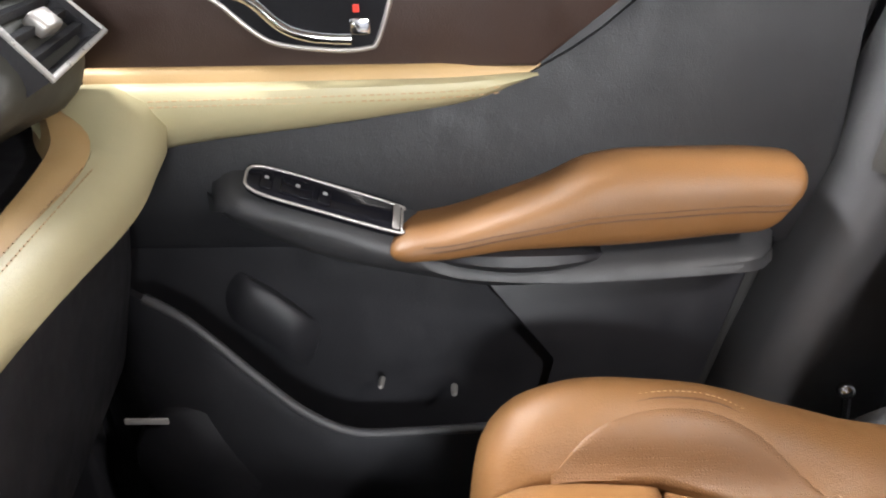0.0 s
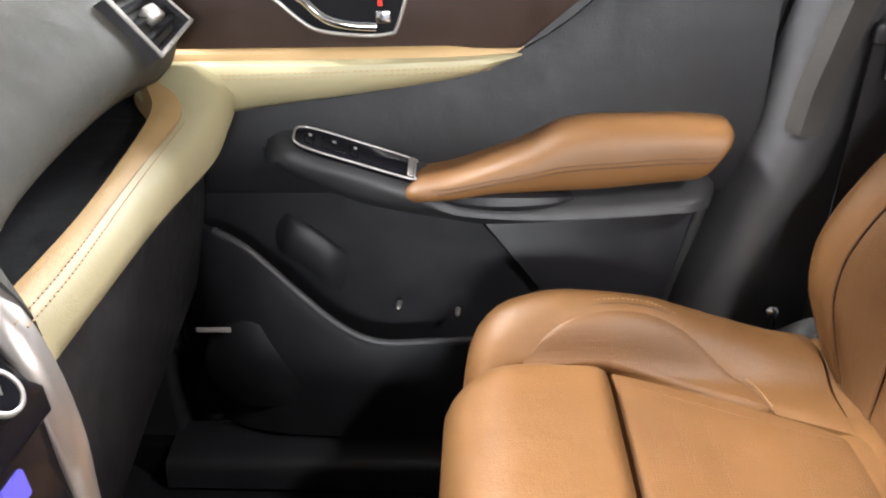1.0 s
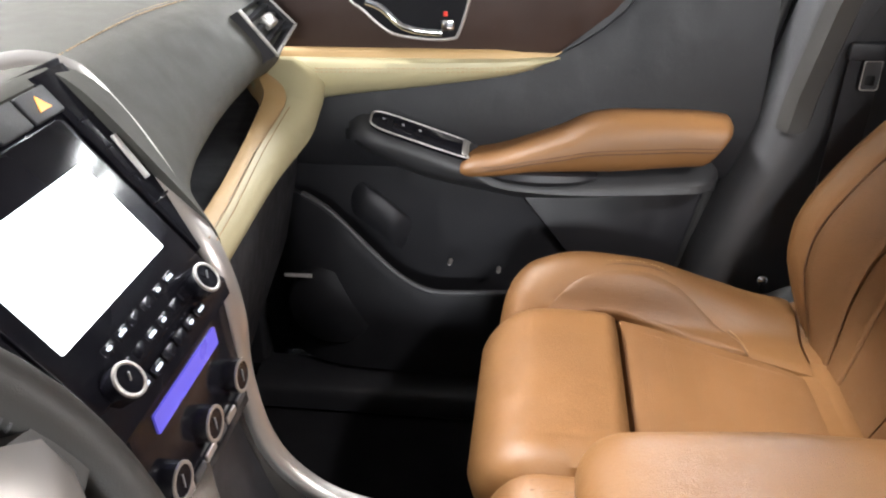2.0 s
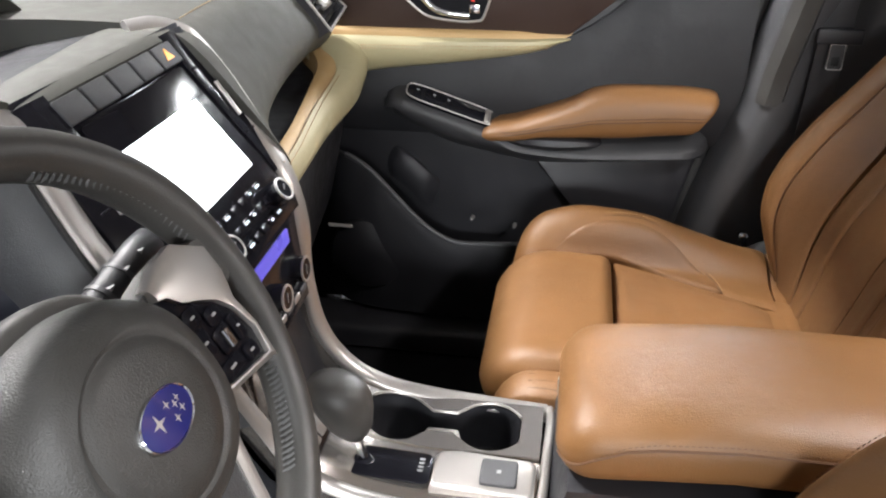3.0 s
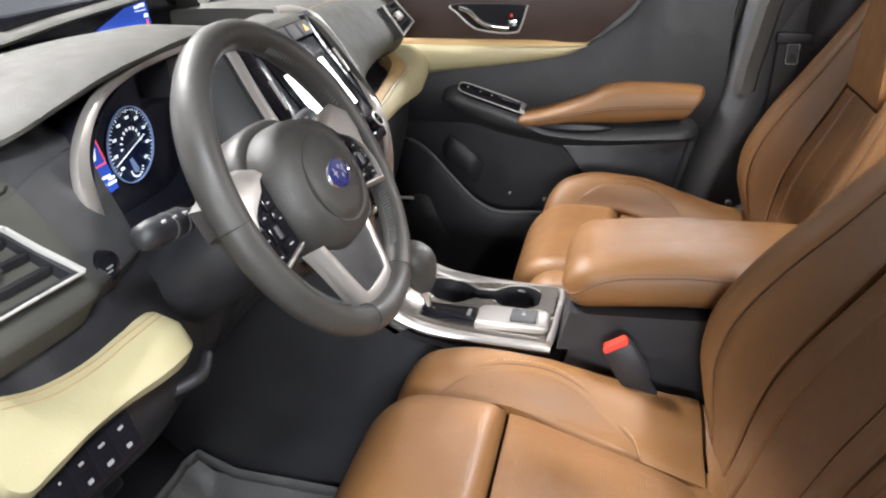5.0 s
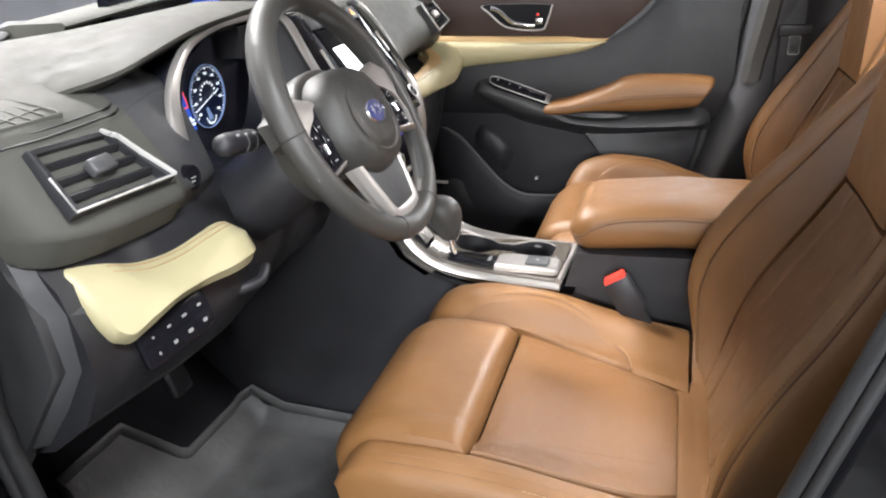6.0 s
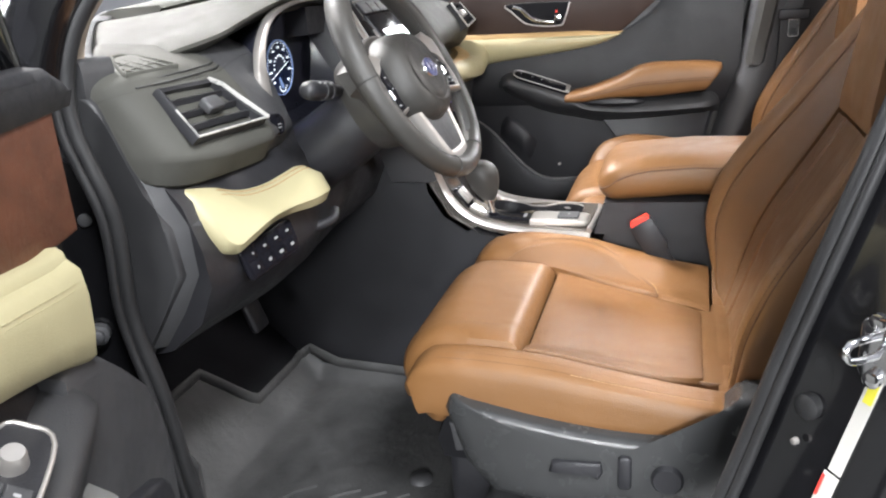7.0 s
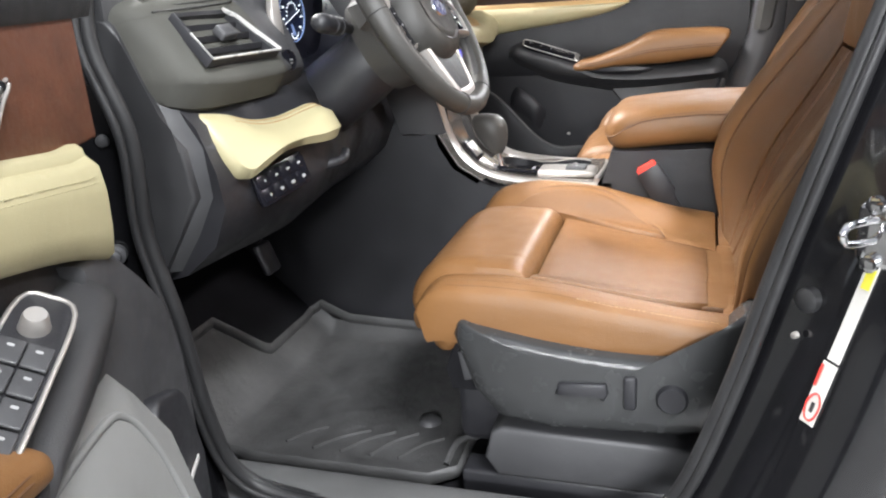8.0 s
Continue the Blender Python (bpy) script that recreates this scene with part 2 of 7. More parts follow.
def patch(bm, S, uv, nu, nv, lu, lv, puff=0.006, r=0.018, skirt=0.02, rt=None):
    """A stuffed panel over the surface S(u, v); uv(s, t) gives its bounds, lu and lv its rough size in metres."""
    rows = []
    e = 1e-3
    ss = [0, 0.012] + [0.012 + 0.976 * (i / nu) for i in range(1, nu)] + [0.988, 1]
    tt = [0, 0.012] + [0.012 + 0.976 * (i / nv) for i in range(1, nv)] + [0.988, 1]
    for i, s in enumerate(ss):
        row = []
        for j, t in enumerate(tt):
            u, v = uv(s, t)
            p = S(u, v)
            n = (S(u + e, v) - S(u - e, v)).cross(S(u, v + e) - S(u, v - e))
            if n.length > 1e-12:
                n.normalize()
            k = ease(min(s, 1 - s) * lu, r) * ease(min(t, 1 - t) * lv, rt or r)
            edge = i in (0, len(ss) - 1) or j in (0, len(tt) - 1)
            row.append(bm.verts.new(p + n * (-skirt if edge else puff * k)))
        rows.append(row)
    for a, b in zip(rows, rows[1:]):
        for j in range(len(a) - 1):
            bm.faces.new((a[j], a[j + 1], b[j + 1], b[j]))
    return bm


def stitches(bm, pts, length=0.0035, gap=0.0025, r=0.0006):
    """Short thread stitches laid along a line."""
    p = [Vector(q) for q in pts]
    acc = 0.0
    for a, b in zip(p, p[1:]):
        L = (b - a).length
        if L < 1e-6:
            continue
        d = (b - a) / L
        while acc < L:
            q0, q1 = a + d * acc, a + d * min(acc + length, L + 0.001)
            tube(bm, [q0, (q0 + q1) / 2, q1], r, 4)
            acc += length + gap
        acc -= L
    return bm


def steps(a, b, n):
    return [a + (b - a) * k / n for k in range(n + 1)]


def arc_profile(pts, n=6):
    """Smooth 2D line through points."""
    return [(q.x, q.y) for q in curve([(a, b, 0) for a, b in pts], n)]


def lerp_table(rows, x):
    """A smooth line through rows of (x, value), without overshoot."""
    n = len(rows)
    if x <= rows[0][0]:
        return rows[0][1]
    if x >= rows[-1][0]:
        return rows[-1][1]
    d = [(rows[k + 1][1] - rows[k][1]) / (rows[k + 1][0] - rows[k][0]) for k in range(n - 1)]
    m = [d[0]] + [0.0 if d[k - 1] * d[k] <= 0 else 2 * d[k - 1] * d[k] / (d[k - 1] + d[k]) for k in range(1, n - 1)] + [d[-1]]
    for k in range(n - 1):
        (a, p), (b, q) = rows[k], rows[k + 1]
        if x <= b:
            h = b - a
            t = (x - a) / h
            return p * (1 + 2 * t) * (1 - t) ** 2 + m[k] * h * t * (1 - t) ** 2 + q * t * t * (3 - 2 * t) + m[k + 1] * h * t * t * (t - 1)

# ---- the hall and the car's shell ----
solo("floor", box(B(), (0, 0, -0.05), (14, 14, 0.1)), CONCRETE, "polished grey hall floor", kind="structure")
solo("ceiling", box(B(), (0, 0, 5.05), (14, 14, 0.1)), PLASTER, "grey painted hall ceiling", kind="structure")
for nm, c, s in (("wall_north", (-7, 0, 2.5), (0.1, 14, 5.0)), ("wall_south", (7, 0, 2.5), (0.1, 14, 5.0)), ("wall_east", (0, 6.9, 2.5), (13.9, 0.1, 5.0)), ("wall_west", (0, -7, 2.5), (13.9, 0.1, 5.0))):
    solo(nm, box(B(), c, s), PLASTER, "plain grey painted hall wall", kind="structure")

CY = -0.012  # the car's middle line


def side(y):
    """The place on the driver's side that mirrors y."""
    return 2 * CY - y


# cabin floor and tunnel
shell = thing("car_body", (0.2, CY, 0.25), "black painted car body with open driver door", "car body", kind="structure")


def floor_z(x, y):
    """Cabin floor: flat, rising towards the toe board."""
    z = 0.415
    if x < -0.5:
        z += (-0.5 - x) * 0.95
    return z


bm = B()
xs = [1.3, 0.6, 0.2, 0.0, -0.2, -0.4, -0.5, -0.56, -0.66, -0.8, -0.92]
loft(bm, [[(x, -0.72, floor_z(x, 0)), (x, 0.70, floor_z(x, 0)), (x, 0.70, floor_z(x, 0) - 0.05), (x, -0.72, floor_z(x, 0) - 0.05)] for x in xs])
part("cabin_floor", bm, CARPET, shell, "black cabin carpet")
bm = B()
box(bm, (-0.95, CY, 0.85), (0.06, 1.5, 0.7))
part("bulkhead", bm, BLACK, shell)
for y in (0.765, side(0.765)):
    bm = B()
    box(bm, (-0.70, y, 0.80), (0.50, 0.05, 0.80), 0.01)
    part("kick_panel", bm, BLACK, shell, "black footwell side panel")
bm = B()
box(bm, (-0.69, 0.865, 0.80), (0.52, 0.13, 0.86), 0.01)
part("hinge_pillar_far", bm, BLACK, shell)
# rocker with sill trim, driver's side and far side
for s in (1, -1):
    f = (lambda y: y) if s > 0 else side
    bm = B()
    prof = [(0.70, 0.41), (0.70, 0.455)] + arc_profile([(0.70, 0.455), (0.72, 0.468), (0.76, 0.47), (0.785, 0.462), (0.80, 0.44), (0.86, 0.43), (0.90, 0.40), (0.93, 0.33), (0.92, 0.25)], 3)[1:] + [(0.70, 0.25)]
    loft(bm, [[(x, f(y), z) for y, z in prof] for x in (-0.75, -0.3, 0.2, 0.8, 1.6)])
    part("rocker", bm, PAINT, shell)
    bm = B()
    prof = arc_profile([(0.665, 0.425), (0.675, 0.462), (0.70, 0.474), (0.745, 0.478), (0.772, 0.474), (0.778, 0.462)], 4)
    ring = prof + [(0.775, 0.458), (0.67, 0.42)]
    loft(bm, [[(x, f(y), z) for y, z in ring] for x in (-0.46, -0.2, 0.1, 0.33)])
    # same trim twice: light painted into the near side, shade into the far
    part("sill_trim", bm, SILL_LIT if s < 0 else BLACK, shell, "dark grey plastic sill trim")

# roof, pillars, windscreen
bm = B()
def arch(y):
    return 1 - (y / 0.62) ** 2


def roof_ring(x, z, bow=0.0):
    ys = steps(-0.62, 0.62, 10)
    return [(x - bow * arch(y), y, z + 0.05 * arch(y)) for y in ys] + [(x - bow * arch(y), y, z - 0.03 + 0.05 * arch(y)) for y in ys[::-1]]


loft(bm, [roof_ring(-0.14, 1.565, 0.22), roof_ring(-0.05, 1.585, 0.12), roof_ring(0.15, 1.6), roof_ring(0.8, 1.62), roof_ring(1.7, 1.58)])
part("roof", bm, LINER, shell, "light grey headliner roof")
dome = thing("dome_lamp", (0.72, -0.012, 1.64), "white lit dome lamp in the headliner", "dome lamp")
bm = B()
box(bm, (0.72, -0.012, 1.626), (0.13, 0.20, 0.03), 0.01)
part("housing", bm, BEIGE, dome, "beige lamp housing")
bm = B()
box(bm, (0.72, -0.012, 1.608), (0.08, 0.14, 0.008), 0.003)
part("lens", bm, LAMPWHITE, dome, "lit white lens")
for f in ((lambda y: y), side):
    bm = B()
    tube(bm, curve([(-1.0, f(0.80), 1.13), (-0.78, f(0.76), 1.26), (-0.45, f(0.70), 1.45), (-0.13, f(0.62), 1.575)], 5), 0.038, 12)
    part("pillar_front", bm, BEIGE, shell, "beige front pillar trim")
    bm = B()
    tube(bm, curve([(-0.2, f(0.62), 1.585), (0.3, f(0.655), 1.61), (0.9, f(0.655), 1.61), (1.7, f(0.62), 1.57)], 4), 0.045, 10)
    part("roof_rail", bm, PAINT, shell)
bm = B()
loft(bm, [[(-0.93, y, 1.15), (-0.15 - 0.22 * arch(y * 0.81), y * 0.81, 1.545 + 0.045 * arch(y * 0.81)), (-0.145 - 0.22 * arch(y * 0.81), y * 0.81, 1.54 + 0.045 * arch(y * 0.81)), (-0.925, y, 1.145)] for y in steps(-0.76, 0.76, 8)])
g = part("windscreen", bm, GLASS, shell, "clear windscreen glass")
g.visible_shadow = False
bm = B()
loft(bm, [[(-0.90, y, 1.17), (-1.15, y, 1.14), (-1.15, y, 1.08), (-0.90, y, 1.08)] for y in (-0.8, 0, 0.8)])
part("cowl", bm, BLACK, shell, "black cowl below the windscreen")
bm = B()
loft(bm, [[(-1.12, y, 1.12), (-1.6, y, 1.08), (-2.0, y, 0.98), (-2.05, y, 0.3), (-1.12, y, 0.3)] for y in (-0.9, 0, 0.9)])
part("bonnet", bm, PAINT, shell, "black bonnet")
for k, (y0, y1) in enumerate(((-0.62, -0.05), (0.05, 0.6))):
    bm = B()
    tube(bm, curve([(-1.0, y0, 1.19), (-0.98, (y0 + y1) / 2, 1.2), (-0.96, y1, 1.195)], 4), 0.008, 6)
    box(bm, (-1.0, y0, 1.18), (0.05, 0.04, 0.04), 0.008)
    part("wiper", bm, BLACK, shell, "black wiper arm")

# rear of the cabin
bm = B()
box(bm, (1.75, CY, 0.95), (0.06, 1.5, 1.2))
part("tail_panel", bm, BLACK, shell)
for s, f in ((1, lambda y: y), (-1, side)):
    bm = B()
    loft(bm, [[(x, f(0.82), 0.3), (x, f(0.95), 0.3), (x, f(0.96), 0.8), (x, f(0.93), 1.2), (x, f(0.87), 1.22), (x, f(0.82), 1.15)] for x in (0.56, 1.0, 1.7)])
    part("rear_side", bm, PAINT, shell, "gloss black rear door side")
    bm = B()
    loft(bm, [[(0.62, f(0.83), 1.2), (1.6, f(0.83), 1.2), (1.6, f(0.68), 1.58), (0.62, f(0.68), 1.58)], [(0.62, f(0.835), 1.2), (1.6, f(0.835), 1.2), (1.6, f(0.685), 1.58), (0.62, f(0.685), 1.58)]])
    g = part("rear_window", bm, GLASS, shell)
    g.visible_shadow = False
# rear bench, dark, only glimpsed
bm = B()
box(bm, (1.2, CY, 0.62), (0.5, 1.3, 0.3), 0.06)
part("rear_bench", bm, BLACK, shell)

# ---- B-pillars ----
SEAL_B = [(0.266, 0.55), (0.290, 0.595), (0.338, 0.736), (0.387, 0.92), (0.445, 1.12), (0.487, 1.26), (0.545, 1.56)]
bm = B()
rings = []
for x, z in [(q.x, q.y) for q in curve([(a, b, 0) for a, b in SEAL_B], 6)]:
    k = min(1, max(0, (z - 0.55) / 0.7))
    o = -0.93 + 0.03 * k if z < 1.2 else -0.90 + (z - 1.2) * 0.7
    i = -0.815 if z < 1.2 else -0.815 + (z - 1.2) * 0.6
    rings.append([(x, i, z), (x + 0.012, i - 0.012, z), (x + 0.03, i - 0.028, z), (x + 0.036, i - 0.032, z), (x + 0.058, o + 0.045, z), (x + 0.085, o + 0.004, z), (x + 0.11, o - 0.012, z), (x + 0.20, o - 0.012, z), (x + 0.20, i, z)])
loft(bm, rings)
part("pillar_middle", bm, PAINT, shell, "gloss black painted door jamb pillar")
# rubber door seal round the driver's opening
seal_line = curve([(-0.20, -0.66, 1.50), (-0.335, -0.735, 1.375), (-0.402, -0.785, 1.29), (-0.430, -0.812, 1.22), (-0.428, -0.828, 1.14), (-0.395, -0.83, 1.03), (-0.40, -0.828, 0.90), (-0.378, -0.825, 0.77), (-0.368, -0.815, 0.62), (-0.345, -0.80, 0.52), (-0.27, -0.788, 0.475), (-0.05, -0.785, 0.465), (0.145, -0.79, 0.475), (0.235, -0.80, 0.52), (0.288, -0.818, 0.595), (0.336, -0.82, 0.736), (0.385, -0.82, 0.92), (0.443, -0.82, 1.12), (0.487, -0.80, 1.26)], 6)
seal = thing("door_seal", (0, -0.82, 0.46), "black rubber weatherstrip round the door opening", "door seal", kind="structure")
part("bulb", tube(B(), seal_line, 0.011, 10, up=(0, -1, 0)), RUBBER, seal)
part("lip", tube(B(), [(p.x + 0.012 * math.tanh(p.x * 12), p.y + 0.012, p.z) for p in seal_line], 0.009, 8, up=(0, -1, 0)), RUBBER, seal)
part("flange", tube(B(), [(p.x + 0.005 * math.tanh(p.x * 12), p.y - 0.014, p.z) for p in seal_line], 0.006, 8, up=(0, -1, 0)), RUBBER, seal)

# A-pillar jamb with hinge bolts
bm = B()
rings = []
for z, x in ((0.40, -0.36), (0.52, -0.375), (0.62, -0.39), (0.77, -0.40), (0.90, -0.415), (1.03, -0.412), (1.14, -0.445), (1.20, -0.445)):
    rings.append([(x, -0.80, z), (x - 0.004, -0.815, z), (x - 0.05, -0.835, z), (x - 0.075, -0.865, z), (x - 0.09, -0.93, z), (x - 0.30, -0.935, z), (x - 0.30, -0.80, z)])
loft(bm, rings)
part("pillar_hinge_side", bm, PAINT, shell, "gloss black front door jamb")
for x, y, z in ((-0.452, -0.822, 1.11), (-0.45, -0.822, 1.025), (-0.45, -0.845, 0.873)):
    bm = B()
    turned(bm, (x, y + 0.012, z), (0.45, -0.9, 0), [(0, 0.014), (0.012, 0.014), (0.014, 0.009), (0.02, 0.009), (0.022, 0.007)], 12)
    part("hinge_bolt", bm, DARKGREY, shell, "grey hinge bolt head")

bm = B()
loft(bm, [[(x, y + 0.03, z), (x + 0.012, y, z + 0.006), (x, y - 0.035, z), (x - 0.05, y - 0.07, z - 0.01), (x - 0.13, y - 0.05, z - 0.03), (x - 0.10, y + 0.03, z - 0.02)] for x, y, z in [(p.x, p.y, p.z) for p in curve([(-0.447, -0.835, 1.15), (-0.437, -0.826, 1.22), (-0.410, -0.80, 1.29), (-0.345, -0.752, 1.375), (-0.21, -0.68, 1.50), (-0.12, -0.65, 1.57)], 5)]])
part("pillar_upper", bm, PAINT, shell, "gloss black upper front pillar")
bm = B()
loft(bm, [[(x, y, z), (x + 0.006, y + 0.012, z), (x - 0.012, y + 0.026, z - 0.004), (x - 0.05, y + 0.02, z - 0.01), (x - 0.05, y - 0.01, z - 0.01)] for x, y, z in [(p.x, p.y, p.z) for p in curve([(-0.448, -0.785, 1.19), (-0.443, -0.778, 1.235), (-0.420, -0.765, 1.28), (-0.345, -0.722, 1.37), (-0.21, -0.655, 1.49)], 5)]])
part("pillar_cover", bm, BEIGE, shell, "beige front pillar cover")
bm = B()
loft(bm, [[(-0.424 - d, -0.798, z), (-0.418 - d, -0.746, z), (-0.455 - d, -0.742, z), (-0.52, -0.77, z), (-0.52, -0.81, z)] for z, d in ((1.11, 0.006), (1.20, 0.0), (1.214, 0.002), (1.218, 0.008))])
part("pillar_foot", bm, DARKGREY, shell, "dark grey foot of the pillar trim")

# far B-pillar trim seen past the passenger door
pil = thing("pillar_trim", (0.45, 0.76, 0.42), "dark grey plastic centre pillar trim with seat belt guide", "pillar trim", kind="structure")
bm = B()
rings = []
for z, x in ((0.42, 0.27), (0.55, 0.29), (0.69, 0.33), (0.76, 0.345), (0.87, 0.378), (1.0, 0.42), (1.1, 0.432), (1.2, 0.447), (1.35, 0.49), (1.58, 0.56)):
    t = max(0, z - 1.1) * 0.28
    rings.append([(x, 0.79 - t, z), (x + 0.012, 0.735 - t, z), (x + 0.03, 0.716 - t, z), (x + 0.07, 0.712 - t, z), (x + 0.10, 0.735 - t, z), (x + 0.24, 0.75 - t, z), (x + 0.26, 0.80 - t, z)])
loft(bm, rings)
part("body", bm, DARKGREY, pil)
bm = B()
rings = []
for z, x in ((1.003, 0.424), (1.012, 0.426), (1.06, 0.432), (1.2, 0.452), (1.4, 0.51)):
    t = max(0, z - 1.1) * 0.28
    w = 0.018 if z < 1.01 else 0.026
    rings.append([(x + 0.02 - w * 0.4, 0.722 - t, z), (x + 0.024, 0.702 - t, z), (x + 0.024 + w, 0.700 - t, z), (x + 0.034 + w, 0.72 - t, z)])
loft(bm, rings)
part("rib", bm, HUBGREY, pil, "lighter grey belt guide rib")

# added black filler that stops light leaking between far door and pillar
bm = B()
loft(bm, [[(x - 0.004, 0.80, z), (x + 0.07, 0.80, z), (x + 0.07, 0.93, z), (x - 0.004, 0.93, z)] for x, z in ((0.235, 0.44), (0.31, 0.55), (0.355, 0.72), (0.413, 0.98), (0.456, 1.18), (0.48, 1.3))])
part("gap_filler_far", bm, BLACK, shell)

# ---- dashboard ----
dash = thing("dashboard", (-0.4, CY, 0.75), "grey padded dashboard with cream knee roll and silver trim", "dashboard")


def sections(bm, rows, n=5):
    """Loft of (y, ((x, z), ...)) rows, smoothed along the car's width."""
    m = len(rows[0][1])
    lines = [curve([(r[1][k][0], r[0], r[1][k][1]) for r in rows], n) for k in range(m)]
    return loft(bm, [[ln[i] for ln in lines] for i in range(len(lines[0]))])


def rounded_row(y, pts, tail):
    """A ring: smooth over pts, straight over tail."""
    return (y, arc_profile(pts, 4) + tail)


bm = B()
sections(bm, [
    rounded_row(0.115, [(-0.215, 1.085), (-0.222, 1.11), (-0.262, 1.165), (-0.318, 1.233), (-0.36, 1.252), (-0.45, 1.258), (-0.62, 1.25), (-0.90, 1.20)], [(-0.90, 1.10), (-0.30, 1.07)]),
    rounded_row(0.17, [(-0.278, 1.112), (-0.262, 1.128), (-0.28, 1.17), (-0.328, 1.233), (-0.37, 1.252), (-0.45, 1.258), (-0.62, 1.25), (-0.90, 1.20)], [(-0.90, 1.10), (-0.33, 1.075)]),
    rounded_row(0.35, [(-0.326, 1.104), (-0.306, 1.122), (-0.308, 1.16), (-0.35, 1.222), (-0.39, 1.242), (-0.47, 1.25), (-0.63, 1.24), (-0.90, 1.195)], [(-0.90, 1.10), (-0.37, 1.07)]),
    rounded_row(0.55, [(-0.355, 1.098), (-0.33, 1.114), (-0.318, 1.15), (-0.355, 1.205), (-0.40, 1.225), (-0.48, 1.232), (-0.64, 1.225), (-0.90, 1.185)], [(-0.90, 1.10), (-0.40, 1.065)]),
    rounded_row(0.70, [(-0.36, 1.085), (-0.338, 1.11), (-0.332, 1.15), (-0.37, 1.195), (-0.42, 1.212), (-0.50, 1.218), (-0.65, 1.21), (-0.90, 1.17)], [(-0.90, 1.10), (-0.42, 1.065)]),
    rounded_row(0.745, [(-0.39, 1.10), (-0.38, 1.12), (-0.375, 1.15), (-0.40, 1.18), (-0.44, 1.195), (-0.52, 1.2), (-0.66, 1.195), (-0.90, 1.16)], [(-0.90, 1.10), (-0.44, 1.08)]),
])
part("passenger_pad", bm, PADGREY, dash, "grey stitched dash pad")
bm = B()
for dx in (0.0, 0.01):
    stitches(bm, curve([(-0.355 - dx, 0.13, 1.2515), (-0.385 - dx, 0.35, 1.2425), (-0.40 - dx, 0.55, 1.2265), (-0.425 - dx, 0.70, 1.2145)], 6), 0.006, 0.003, 0.0008)
part("stitching", bm, THREAD, dash)

# tan shelf and cream roll below the pad
bm = B()
sections(bm, [
    (0.118, ((-0.250, 1.08), (-0.239, 1.106), (-0.230, 1.104), (-0.223, 1.094), (-0.245, 1.06), (-0.30, 1.04))),
    (0.30, ((-0.290, 1.05), (-0.279, 1.081), (-0.268, 1.079), (-0.258, 1.068), (-0.29, 1.04), (-0.36, 1.02))),
    (0.50, ((-0.333, 1.035), (-0.321, 1.067), (-0.308, 1.066), (-0.296, 1.055), (-0.32, 1.03), (-0.40, 1.01))),
    (0.62, ((-0.358, 1.04), (-0.344, 1.069), (-0.325, 1.068), (-0.306, 1.057), (-0.33, 1.03), (-0.41, 1.01))),
    (0.675, ((-0.385, 1.05), (-0.368, 1.076), (-0.346, 1.077), (-0.328, 1.066), (-0.345, 1.03), (-0.41, 1.01))),
    (0.715, ((-0.405, 1.06), (-0.394, 1.084), (-0.382, 1.085), (-0.370, 1.074), (-0.37, 1.03), (-0.41, 1.02))),
])
part("shelf_lip", bm, TAN_PALE, dash, "tan leather shelf edge")
bm = B()
sections(bm, [
    (0.110, ((-0.245, 1.085), (-0.226, 1.099), (-0.218, 1.091), (-0.213, 1.076), (-0.216, 1.062), (-0.25, 1.045))),
    (0.20, ((-0.262, 1.065), (-0.240, 1.089), (-0.231, 1.081), (-0.226, 1.066), (-0.229, 1.052), (-0.26, 1.032))),
    (0.40, ((-0.302, 1.045), (-0.279, 1.071), (-0.265, 1.063), (-0.256, 1.045), (-0.258, 1.028), (-0.29, 1.008))),
    (0.60, ((-0.33, 1.036), (-0.306, 1.060), (-0.285, 1.052), (-0.270, 1.032), (-0.272, 1.01), (-0.32, 0.99))),
    (0.70, ((-0.40, 1.072), (-0.328, 1.080), (-0.294, 1.066), (-0.278, 1.042), (-0.282, 1.018), (-0.33, 0.995))),
    (0.748, ((-0.44, 1.092), (-0.335, 1.094), (-0.300, 1.076), (-0.284, 1.05), (-0.288, 1.022), (-0.34, 1.0))),
], 6)
part("cream_roll", bm, CREAM, dash, "cream leather dash roll")
bm = B()
for dx in (0, 0.007):
    stitches(bm, curve([(-0.219 + dx, 0.10, 1.1035 - dx * 0.3), (-0.239 + dx, 0.20, 1.0895 - dx * 0.3), (-0.278 + dx, 0.40, 1.0712 - dx * 0.3), (-0.306 + dx, 0.60, 1.0612 - dx * 0.3)], 6), 0.005, 0.003, 0.0007)
part("stitching", bm, THREAD, dash)
# glovebox and lower passenger side
bm = B()
sections(bm, [(y, ((-0.40 - d, 1.06), (-0.24 - d, 1.045), (-0.235 - d, 1.01), (-0.25 - d, 0.90), (-0.28 - d, 0.78), (-0.34 - d, 0.72), (-0.55, 0.70), (-0.9, 0.72), (-0.9, 1.06))) for y, d in ((0.10, 0.0), (0.20, 0.01), (0.45, 0.05), (0.70, 0.085), (0.735, 0.10))], 3)
part("glovebox", bm, BLACK, dash, "black glovebox front")

